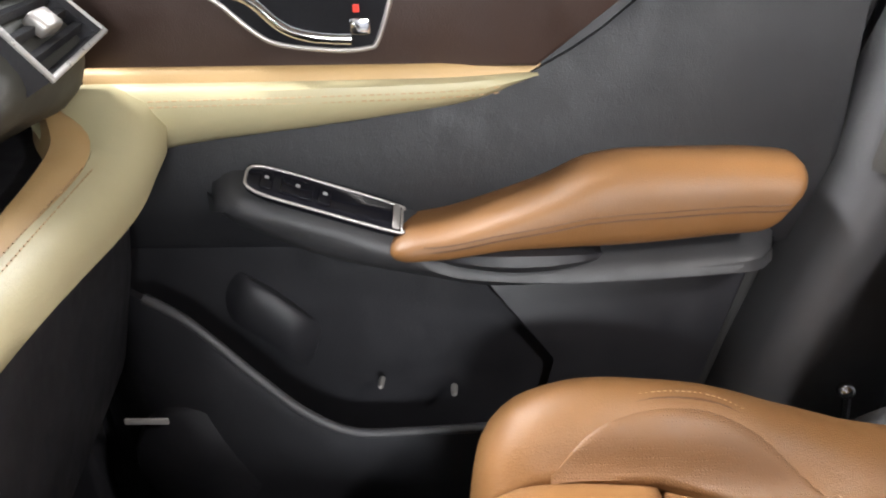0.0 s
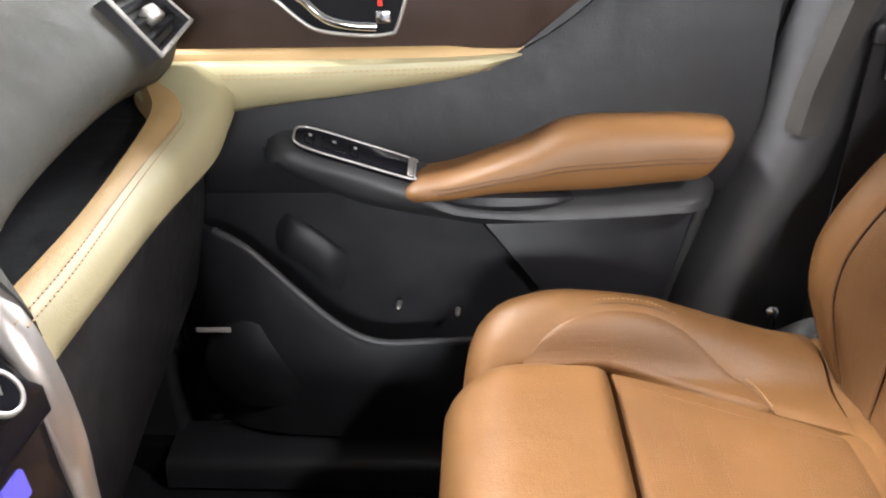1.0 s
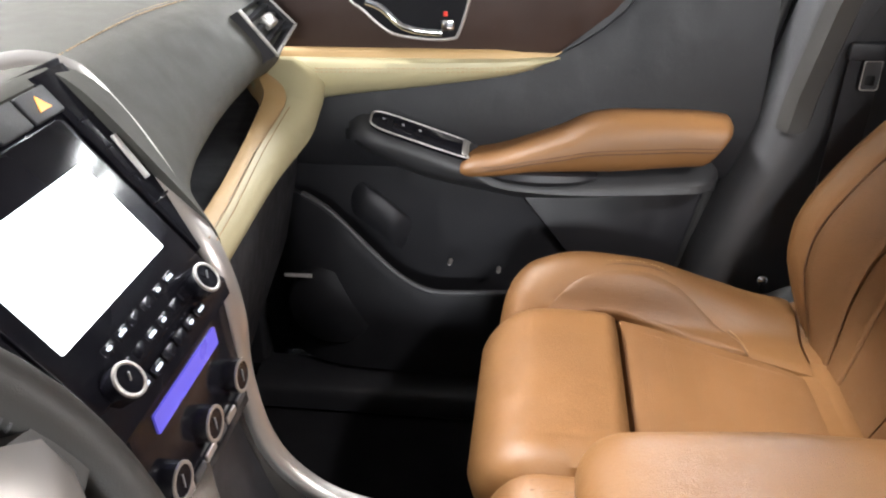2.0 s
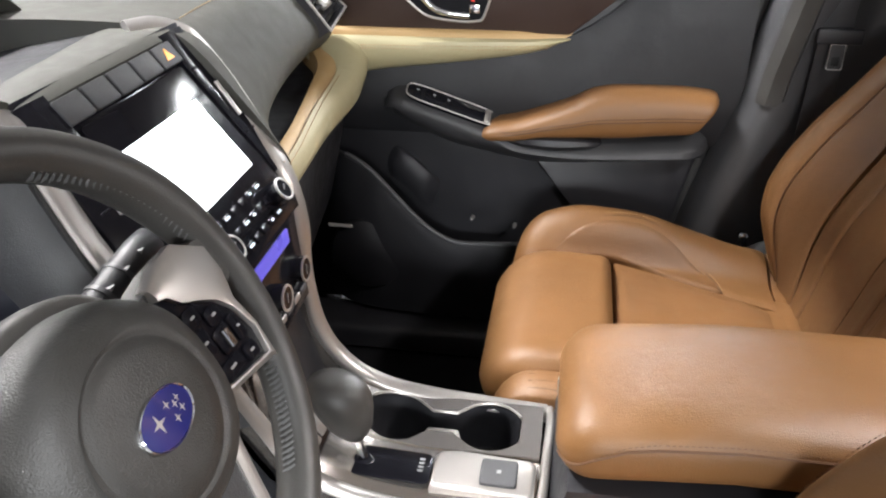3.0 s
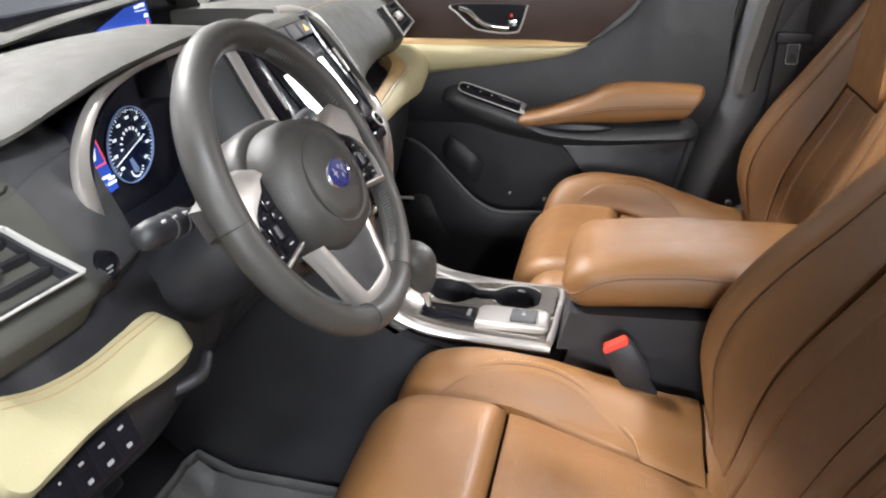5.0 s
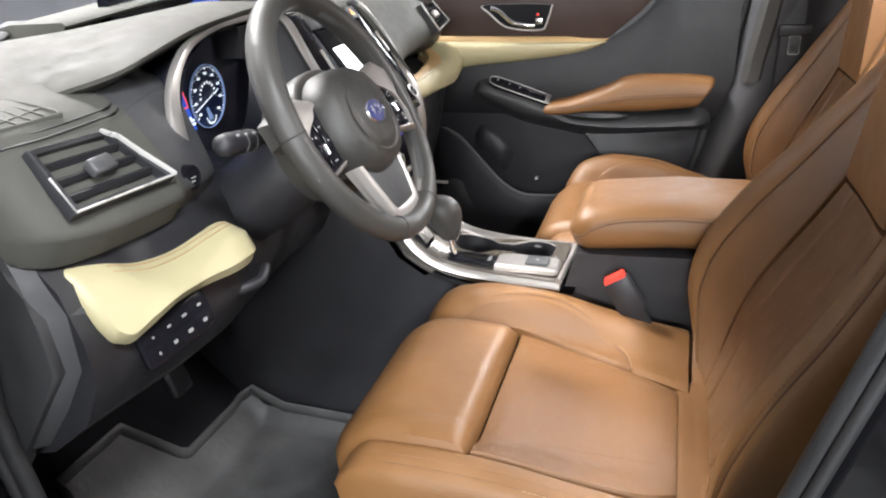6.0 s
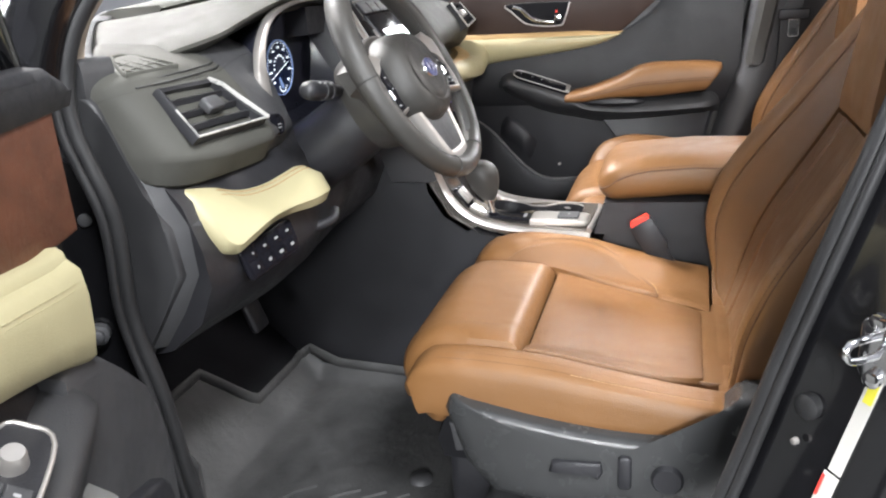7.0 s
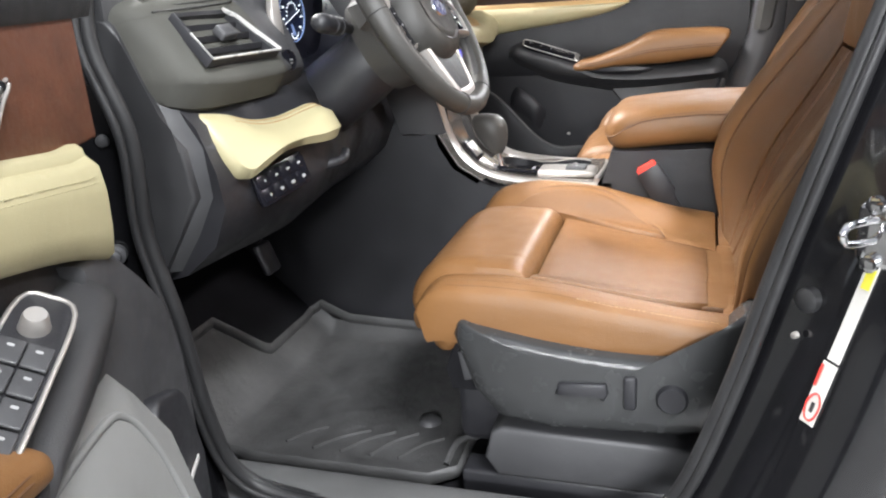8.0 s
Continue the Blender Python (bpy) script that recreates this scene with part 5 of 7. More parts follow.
part("cup_well", bm, BLACK, con, "deep black double cup holder")
bm = B()
tube(bm, [(x, y, tray_z(x) + 0.0005) for x, y in well[2:30]], 0.0018, 6)
part("cup_rim", bm, SILVER, con, "bright cup holder rim")
bm = B()
slab(bm, [(-0.045, 0.0), (0.006, 0.0), (0.0, 0.016), (-0.038, 0.016)], lambda a, b, c: Vector((a, b + 0.012, 0.778 + c)), 0.008, 0.003)
part("cup_tab", bm, SILVER, con, "silver cup clip")

# shift gate and parking brake block
bm = B()
slab(bm, rounded(0.135, 0.048, 0.01, 4), lambda a, b, c: Vector((-0.085 + a, -0.062 + b, 0.800 + c - 0.012 * min(0, a) * 8)), 0.003, 0.001)
gate = part("shift_gate", bm, GLOSS, con, "gloss black shift gate")
bm = B()
for k in range(4):
    box(bm, (-0.03, -0.05 - 0.006 * k, 0.8045), (0.006, 0.003, 0.0006))
part("mark", bm, MARK, gate)
bm = B()
slab(bm, [(-0.016, -0.031), (0.094, -0.031), (0.101, -0.024), (0.101, 0.018), (0.094, 0.027), (0.012, 0.031), (-0.010, 0.027), (-0.016, 0.018)], lambda a, b, c: Vector((a, -0.060 + b, 0.792 + c * (1.0 + 3.0 * max(0.0, 0.025 - a)))), 0.014, 0.005, 3)
epb = part("brake_block", bm, SILVER, con, "silver switch block")
bm = B()
slab(bm, rounded(0.042, 0.040, 0.004, 3), lambda a, b, c: Vector((0.060 + a, -0.062 + b, 0.805 + c)), 0.0055, 0.0015)
epk = part("brake_key", bm, DARKGREY, epb, "dark parking brake key")
bm = B()
box(bm, (0.060, -0.062, 0.8108), (0.005, 0.005, 0.0006))
part("mark", bm, MARK, epk)
# small switch pair on the slope
SLP = plane_map((-0.158, -0.066, 0.846), (0, 1, 0), (-0.62, 0, 0.78))
bm = B()
slab(bm, rounded(0.05, 0.05, 0.005, 3), lambda a, b, c: SLP(a, b, c - 0.001), 0.004, 0.001)
sp_ = part("slope_panel", bm, GLOSS, con, "gloss black switch panel with silver edge")
for k in range(2):
    bm = B()
    slab(bm, rounded(0.018, 0.034, 0.002, 2, -0.011 + 0.022 * k, 0), lambda a, b, c: SLP(a, b, c + 0.003), 0.003, 0.001)
    part("slope_key", bm, SILVER, sp_)
# armrest lid: a soft pad rising to the rear, round at its front corners
LID0, LID1, LIDW = 0.120, 0.525, 0.110


def lid_point(x, a, out=0.0):
    e = min(1.0, (x - LID0) / 0.055)
    k = max(0.02, 1 - (1 - e) ** 2.4) ** (1 / 2.4)
    h = max(0.02, 1 - (1 - min(1.0, (x - LID0) / 0.040)) ** 2.0) ** 0.5
    tail = 1.0 if x < 0.48 else math.sqrt(max(0.05, 1 - ((x - 0.48) / 0.047) ** 2))
    rise = 0.018 * min(1.0, max(0.0, (x - 0.13) / 0.17)) ** 0.8
    w, hz = (LIDW * (0.60 + 0.40 * k) * (0.9 + 0.1 * tail) + out), (0.045 * h * tail + out)
    ca, sa = math.cos(a), math.sin(a)
    return Vector((x, CY + 0.004 + w * math.copysign(abs(ca) ** 0.55, ca), 0.885 + rise + hz * math.copysign(abs(sa) ** 0.72, sa)))


bm = B()
xs = [LID0 + 0.055 * (1 - math.cos(math.pi / 2 * k / 10)) for k in range(11)] + [0.19, 0.22, 0.26, 0.30, 0.36, 0.42, 0.48, 0.495, 0.51, 0.52, LID1]
loft(bm, [[lid_point(x, 2 * math.pi * j / 40) for j in range(40)] for x in xs])
lid = part("armrest_lid", bm, TAN, con, "tan leather armrest lid")
seam = [lid_point(x, math.pi - 0.30 * (1 if x > 0.2 else 1 - 1.6 * (0.2 - x) / 0.08), 0.0008) for x in xs[2:18]]
bm = B()
tube(bm, seam, 0.0015, 5)
part("seam", bm, SEAM, lid)
bm = B()
stitches(bm, [lid_point(p.x, math.pi - 0.42 * (1 if p.x > 0.2 else 1 - 1.6 * (0.2 - p.x) / 0.08), 0.0008) for p in seam])
part("stitching", bm, SEAM, lid)
bm = B()
loft(bm, [[(x, y, z) for x, z in ((0.118, 0.79), (0.135, 0.853), (0.55, 0.865), (0.55, 0.79))] for y in (side(0.098), side(0.094), 0.094, 0.098)])
part("bin", bm, BLACK, con, "black console bin")
bm = B()
tube(bm, [(0.126, 0.05, 0.83), (0.124, 0.055, 0.86)], 0.006, 6)
part("latch", bm, SILVER, con)

# gear selector
sel = thing("gear_selector", (-0.098, -0.062, 0.80), "black leather gear knob on a chrome stem", "gear lever")
bm = B()
loft(bm, [[(cx + rx * math.cos(a), -0.060 + ry * math.sin(a), z) for a in [2 * math.pi * j / 20 for j in range(20)]] for z, cx, rx, ry in ((0.838, -0.107, 0.012, 0.011), (0.845, -0.109, 0.019, 0.017), (0.858, -0.112, 0.027, 0.024), (0.878, -0.117, 0.034, 0.029), (0.895, -0.121, 0.0365, 0.0305), (0.908, -0.125, 0.034, 0.0285), (0.9165, -0.128, 0.026, 0.022), (0.920, -0.129, 0.012, 0.010))])
part("knob", bm, LEATHER_BLACK, sel, "black leather gear knob")
bm = B()
tube(bm, [(-0.096, -0.060, 0.80), (-0.106, -0.060, 0.842)], 0.006, 10)
part("stem", bm, CHROME, sel, "chrome stem")
bm = B()
loft(bm, [[(-0.098 + r * 1.4 * math.cos(a), -0.061 + r * math.sin(a), z) for a in [2 * math.pi * j / 16 for j in range(16)]] for z, r in ((0.802, 0.014), (0.806, 0.010), (0.810, 0.007))])
part("gaiter", bm, GLOSS, sel)

# ---- seats ----
WID = 0.256
_CP = curve([(0, 0, 0), (0.30, 0, 0.30), (0.54, 0.0, 0.52), (0.63, 0.22, 0.62), (0.72, 0.75, 0.70), (0.82, 1.0, 0.78), (0.92, 0.86, 0.86), (0.985, 0.42, 0.93), (1.005, -0.45, 1.0)], 8)
_ca, _cy, _cz = np.array([p.z for p in _CP]), np.array([p.x for p in _CP]), np.array([p.y for p in _CP])
BASEZ = ((-0.12, 0.742), (-0.04, 0.752), (0.06, 0.748), (0.20, 0.734), (0.36, 0.722))
CREST = ((-0.12, 0.03), (-0.06, 0.055), (0.02, 0.072), (0.10, 0.07), (0.20, 0.05), (0.30, 0.026), (0.40, 0.02))
U0, RF = -0.055, 0.055
NEAR = [-1]  # the side of the seat whose bolster is worn flat
FULL = [1.0]  # how full the other bolster stands


def cushion(u, v):
    """The seat cushion's surface in seat coordinates: u along, v across from -1 to 1."""
    a = min(1.0, abs(v))
    y = float(np.interp(a, _ca, _cy)) * math.copysign(1, v)
    c = float(np.interp(a, _ca, _cz))
    x, dz = u, 0.0
    if u < U0:
        t = min(2.0, (U0 - u) / RF)
        x, dz = U0 - RF * math.sin(t), -RF * 1.3 * (1 - math.cos(t))
    z = lerp_table(BASEZ, x) + lerp_table(CREST, u) * c * (1.0 if c <= 0 else 0.30 if v * NEAR[0] > 0 else FULL[0]) + dz
    if a > 0.93:
        k = (a - 0.93) / 0.07
        z = z * (1 - k) + (0.685 + min(0, dz) * 0.6) * k
    w = WID * (1.0 - 0.05 * max(0, -u - 0.02) / 0.1)
    return Vector((x, y * w, z))


BD, BN = Vector((0, 0, 1)), Vector((-1, 0, 0))  # up along the backrest and out of its face


def recline(degrees):
    r = radians(degrees)
    BD[:] = (math.sin(r), 0, math.cos(r))
    BN[:] = (-math.cos(r), 0, math.sin(r))


recline(24)
_BP = curve([(0, 0, 0), (0.30, 0.002, 0.30), (0.50, 0.010, 0.46), (0.66, 0.036, 0.58), (0.79, 0.068, 0.67), (0.89, 0.082, 0.74), (0.96, 0.075, 0.80), (1.0, 0.045, 0.86), (1.0, -0.01, 0.93), (0.975, -0.07, 1.0)], 8)
_ba, _by, _bf = np.array([p.z for p in _BP]), np.array([p.x for p in _BP]), np.array([p.y for p in _BP])
BW = ((-0.03, 0.190), (0.03, 0.222), (0.09, 0.249), (0.14, 0.259), (0.24, 0.252), (0.34, 0.228), (0.44, 0.200), (0.54, 0.175), (0.62, 0.155), (0.68, 0.145))
BF = ((-0.03, 0.08), (0.0, 0.28), (0.04, 0.62), (0.09, 0.93), (0.14, 1.0), (0.24, 0.95), (0.36, 0.72), (0.5, 0.4), (0.62, 0.2), (0.68, 0.15))


def backrest(u, v):
    a = min(1.0, abs(v))
    y = float(np.interp(a, _ba, _by)) * math.copysign(1, v) * lerp_table(BW, u)
    f = float(np.interp(a, _ba, _bf))
    f = f * lerp_table(BF, u) * (0.55 if v * NEAR[0] > 0 else 1.0) if f > 0 else f
    lumbar = 0.012 * math.exp(-((u - 0.16) / 0.1) ** 2)
    return Vector((0.366, y, 0.735)) + BD * u + BN * (f + lumbar)


def yoke(u, v):
    """The thick upper panel, standing out towards the head."""
    return backrest(u, v) + BN * 0.30 * max(0.0, u - 0.345)


def seat(name, x0, y0, flip, label, lift=0.0, lean=24):
    """A front seat; seat coordinates have the seat's own door on the minus side."""
    NEAR[0] = 1 if flip else -1
    FULL[0] = 1.0 if flip else 0.70
    recline(lean)

    st = thing(name, (x0 + 0.1, y0 if not flip else -y0, 0.42), label, "car seat", "front seats", flip=False)
    BASE[st] = Vector((0.1, 0, 0.42))
    FLIP[st] = flip
    st.matrix_world = Matrix.Translation((x0 + 0.1, y0, 0.42 + lift))
    mid = lambda u0, u1, v0, v1: (lambda s, t: (u0 + (u1 - u0) * s, v0 + (v1 - v0) * t))
    far_v, near_v = 0.60, 0.775
    v_lo, v_hi = (-far_v, near_v) if NEAR[0] > 0 else (-near_v, far_v)

    def inner(u):
        """Where the tall bolster meets the insert, closing in towards the rear."""
        return far_v - 0.32 * (min(1.0, max(0.0, (u - 0.05) / 0.285))) ** 1.15

    bm = B()
    # thigh pad, proud of the rest
    patch(bm, cushion, lambda s, t: ((U0 - RF * 1.45) + (0.060 - U0 + RF * 1.45) * s, v_lo + (v_hi - v_lo) * t), 30, 26, 0.20, 0.34, 0.037, 0.026, 0.008, 0.055)
    pad = part("thigh_pad", bm, TAN, st, "tan leather thigh pad")
    def insert_uv(s, t):
        u = 0.0625 + 0.2545 * s
        f, n = inner(u) - 0.008 - 0.05 * s ** 10, near_v - 0.012 - 0.09 * s ** 8
        lo, hi = (-f, n) if NEAR[0] > 0 else (-n, f)
        return u, lo + (hi - lo) * t

    bm = B()
    patch(bm, cushion, insert_uv, 22, 22, 0.29, 0.32, 0.009, 0.009, 0.008)
    ins = part("cushion_insert", bm, TAN_PERF, st, "perforated tan leather seat insert")
    bm = B()
    patch(bm, cushion, lambda s, t: (0.306 + 0.075 * s, (-0.30 + (0.70 + 0.30) * t) * NEAR[0] if NEAR[0] > 0 else -0.70 + 1.0 * t), 8, 16, 0.075, 0.26, 0.005, 0.012, 0.01)
    part("cushion_tail", bm, TAN, st, "smooth tan leather rear strip of the cushion")
    for sv in (-1, 1):
        bm = B()
        line = [cushion(0.075 + 0.23 * k / 24, sv * (0.50 - 0.05 * k / 24) if sv == NEAR[0] else sv * (inner(0.075 + 0.23 * k / 24) - 0.10)) + Vector((0, 0, 0.0082)) for k in range(25)]
        tube(bm, line, 0.0011, 4)
        part("insert_seam", bm, SEAM, ins)
    # bolsters: the worn one is a low strip, the other has an arched face
    for sv in (-1, 1):
        worn = sv == NEAR[0]
        a0 = near_v - 0.015 if worn else far_v - 0.015

        def outline(s, t):
            w = t if sv > 0 else 1 - t
            lo = U0 - RF * 1.7 + 0.060 * max(0.0, (w - 0.15) / 0.85) ** 0.9
            hi = 0.385 if worn else 0.335
            u = lo + (hi - lo) * s
            b0 = a0 if worn else inner(u) - 0.010
            return u, sv * (b0 + (1 - b0) * w)

        bm = B()
        patch(bm, cushion, outline, 34, 20, 0.45, 0.13, 0.006 if worn else 0.009, 0.012, 0.01)
        bol = part("cushion_bolster", bm, TAN, st, "tan leather cushion bolster")
        if worn:
            for a in (0.795, 0.835, 0.88):
                bm = B()
                tube(bm, [cushion(-0.06 + 0.385 * k / 30, sv * (a - 0.02 * (k / 30) ** 2)) + Vector((0, sv * 0.002, 0.0050)) for k in range(31)], 0.0010, 4)
                part("fold_seam", bm, SEAM, bol)
            bm = B()
            stitches(bm, [cushion(0.14 + 0.19 * k / 20, sv * (0.872 - 0.01 * k / 20)) + Vector((0, sv * 0.004, 0.0055)) for k in range(21)])
            part("edge_stitching", bm, THREAD, bol)
        else:
            bm = B()
            AU = 0.290
            arch = lambda s: 0.595 + 0.160 * math.sin(math.pi * s) ** 0.55 if s < 0.5 else 0.385 + 0.370 * math.sqrt(max(0.0, 1 - ((s - 0.5) / 0.5) ** 2))
            base_v = lambda s: min(0.592, inner(-0.045 + AU * s) - 0.002)
            patch(bm, cushion, lambda s, t: (-0.045 + AU * s, sv * (base_v(s) + (max(arch(s), base_v(s) + 0.004) - base_v(s)) * (t if sv > 0 else 1 - t))), 30, 10, 0.28, 0.08, 0.0108, 0.006, 0.008)
            part("bolster_insert", bm, TAN_PERF, bol, "perforated leather bolster face")
            bm = B()
            line = [cushion(-0.045 + AU * k / 60, sv * arch(k / 60)) + Vector((0, 0, 0.0092)) for k in range(61)]
            tube(bm, line, 0.0014, 5)
            part("piping", bm, SEAM, bol)
            bm = B()
            stitches(bm, [p + Vector((0, sv * 0.006, 0.0035)) for p in line])
            part("stitching", bm, THREAD, bol)
        # rear link between bolster and backrest
        bm = B()
        patch(bm, cushion, lambda s, t: (0.335 + 0.075 * s, sv * (0.40 + 0.55 * (t if sv > 0 else 1 - t))), 8, 12, 0.075, 0.15, 0.006, 0.014, 0.012)
        part("bolster_tail", bm, TAN, st)
    bm = B()
    patch(bm, cushion, lambda s, t: (0.326 + 0.09 * s, -0.42 + 0.84 * t), 6, 12, 0.09, 0.2, 0.006, 0.014, 0.012)
    part("cushion_tail", bm, TAN, st)
    # rounded front under the thigh pad
    bm = B()
    loft(bm, [[(-0.083 + r * 0.6 * math.cos(a) + d, y, 0.690 + r * math.sin(a)) for a in [2 * math.pi * j / 14 for j in range(14)]] for y, r, d in ((-0.246, 0.012, 0.035), (-0.240, 0.026, 0.028), (-0.225, 0.034, 0.018), (-0.19, 0.036, 0.006), (0.0, 0.036, 0.0), (0.19, 0.036, 0.006), (0.225, 0.034, 0.018), (0.240, 0.026, 0.028), (0.246, 0.012, 0.035))])
    part("front_roll", bm, TAN, st, "tan leather front edge")
    # solid core under the cushion
    bm = B()
    loft(bm, [[(x, -0.205, 0.58), (x, 0.205, 0.58), (x, 0.232, z - 0.05), (x, 0.14, z - 0.012), (x, -0.14, z - 0.012), (x, -0.232, z - 0.05)] for x, z in ((-0.062, 0.68), (-0.045, 0.725), (0.05, 0.742), (0.2, 0.728), (0.42, 0.715))])
    part("cushion_core", bm, CARPET, st)
    # backrest panels: insert with raised side bands, yoke, and on each side a face, a crest strip and a flank
    bm = B()
    patch(bm, backrest, lambda s, t: (-0.02 + 0.372 * s, (-0.27 + 0.54 * t) * (1 - 0.10 * s)), 22, 12, 0.36, 0.16, 0.005, 0.006, 0.006)
    part("back_insert", bm, TAN_PERF, st, "perforated tan leather backrest insert")
    bm = B()
    patch(bm, yoke, lambda s, t: (0.352 + 0.318 * s, (-0.445 + 0.89 * t) * (1 - 0.08 * s)), 14, 14, 0.30, 0.2, 0.012, 0.02, 0.03)
    part("back_yoke", bm, TAN, st, "tan leather upper backrest panel")
    for sv in (-1, 1):
        across = lambda lo, hi: (lambda t: sv * (lo + (hi - lo) * (t if sv > 0 else 1 - t)))
        band_v = across(0.2705, 0.469)
        bm = B()
        patch(bm, backrest, lambda s, t: (-0.02 + 0.372 * s, band_v(t) * (1 - 0.10 * s)), 22, 10, 0.36, 0.06, 0.006, 0.006, 0.006)
        part("back_band", bm, TAN_PERF, st, "perforated leather side band of the backrest")
        face_v = across(0.47, 0.668)
        bm = B()
        patch(bm, backrest, lambda s, t: (-0.03 + 0.70 * s, face_v(t) * (1 - 0.06 * s)), 34, 14, 0.7, 0.08, 0.005, 0.006, 0.006)
        part("back_bolster_face", bm, TAN_PERF, st, "tan leather backrest bolster face")
        crest_v = across(0.670, 0.815)
        bm = B()
        patch(bm, backrest, lambda s, t: (-0.03 + 0.70 * s, crest_v(t) * (1 - 0.06 * s * (1 - t if sv > 0 else t))), 36, 10, 0.7, 0.05, 0.005, 0.007, 0.006)
        crest = part("back_bolster_crest", bm, TAN, st, "tan leather bolster edge")
        flank_v = across(0.817, 1.0)
        bm = B()
        patch(bm, backrest, lambda s, t: (-0.03 + 0.70 * s, flank_v(t)), 36, 12, 0.7, 0.09, 0.005, 0.007, 0.006)
        part("back_bolster_flank", bm, TAN, st, "tan leather bolster flank")
        for v0, pull in ((0.669, 0.06), (0.816, 0.0)):
            line = [backrest(-0.02 + 0.67 * k / 48, sv * v0 * (1 - pull * k / 48)) for k in range(49)]
            nrm = BN if v0 < 0.7 else (BN + Vector((0, sv, 0))).normalized()
            part("piping", tube(B(), [p + nrm * 0.0022 for p in line], 0.0012, 5), SEAM, crest)
            off = BN * 0.0065 + Vector((0, sv * 0.004, 0)) if v0 < 0.7 else nrm * 0.006 + BN * 0.004
            part("stitching", stitches(B(), [p + off for p in line]), SEAM, crest)
    # back shell
    bm = B()
    rings = []
    for k in range(15):
        u = -0.03 + 0.71 * k / 14
        w = lerp_table(BW, u) * 0.97
        c = Vector((0.366, 0, 0.735)) + BD * u
        rings.append([c + Vector((0, w * 0.9, 0)) - BN * 0.015, c + Vector((0, -w * 0.9, 0)) - BN * 0.015, c + Vector((0, -w, 0)) - BN * 0.06, c + Vector((0, -w * 0.8, 0)) - BN * 0.10, c + Vector((0, w * 0.8, 0)) - BN * 0.10, c + Vector((0, w, 0)) - BN * 0.06])
    loft(bm, rings)
    part("back_shell", bm, BLACK, st, "black seat back shell")
    # outboard plastic shell with switches
    bm = B()
    top = arc_profile([(-0.042, 0.705), (-0.030, 0.728), (0.0, 0.722), (0.10, 0.704), (0.20, 0.694), (0.28, 0.697), (0.33, 0.725), (0.365, 0.768)], 4)
    out = top + [(0.405, 0.775), (0.43, 0.70), (0.42, 0.60), (0.30, 0.575), (0.10, 0.566), (0.02, 0.578), (-0.015, 0.62)]
    loft(bm, [[(0.18 + (x - 0.18) * k, y, 0.65 + (z - 0.65) * k) for x, z in out] for y, k in ((-0.215, 1.0), (-0.246, 1.0), (-0.256, 0.988), (-0.265, 0.965), (-0.272, 0.935), (-0.277, 0.895), (-0.2810, 0.82), (-0.2835, 0.65), (-0.284, 0.4), (-0.2842, 0.05))])
    sh = part("side_shell", bm, SHELL, st, "dark grey plastic side shell")
    bm = B()
    slab(bm, [(0.115, 0.635), (0.120, 0.652), (0.185, 0.656), (0.188, 0.642), (0.182, 0.630), (0.170, 0.640), (0.125, 0.638)], lambda a, b, c: Vector((a, -0.278 - c, b)), 0.014, 0.003)
    part("slide_switch", bm, BLACK, sh, "black seat slide switch")
    bm = B()
    slab(bm, rounded(0.018, 0.05, 0.006, 3, 0.217, 0.645), lambda a, b, c: Vector((a, -0.278 - c, b)), 0.014, 0.003)
    part("recline_switch", bm, BLACK, sh, "black recline switch")
    bm = B()
    turned(bm, (0.272, -0.276, 0.64), (0, -1, 0), [(0, 0.022), (0.012, 0.021), (0.016, 0.018), (0.016, 0.0)], 24)
    part("lumbar_knob", bm, BLACK, sh, "round black lumbar knob")
    # base and rails
    bm = B()
    box(bm, (0.15, 0.0, 0.54), (0.42, 0.40, 0.12), 0.02)
    part("seat_base", bm, BLACK, st)
    for yy in (-0.235, 0.235):
        bm = B()
        slab(bm, [(0.0, 0.50), (0.012, 0.545), (0.03, 0.556), (0.31, 0.548), (0.33, 0.53), (0.325, 0.47), (0.02, 0.47)], lambda a, b, c: Vector((a, yy - 0.03 + c, b)), 0.06, 0.006)
        part("rail_cover", bm, DARKGREY, st, "dark grey rail cover")
        bm = B()
        box(bm, (0.20, yy, 0.445), (0.48, 0.05, 0.05), 0.006)
        part("rail", bm, BLACK, st)
    bm = B()
    slab(bm, [(-0.042, 0.66), (-0.022, 0.665), (-0.018, 0.615), (-0.034, 0.612)], lambda a, b, c: Vector((a, -0.235 + c, b)), 0.02, 0.003)
    part("front_bracket", bm, DARKGREY, st)
    return st


seat("driver_seat", 0.0, -0.40, False, "tan leather driver seat with perforated inserts and power switches")
seat("passenger_seat", 0.14, 0.372, True, "tan leather passenger seat with perforated inserts beside the console", 0.009, 19)


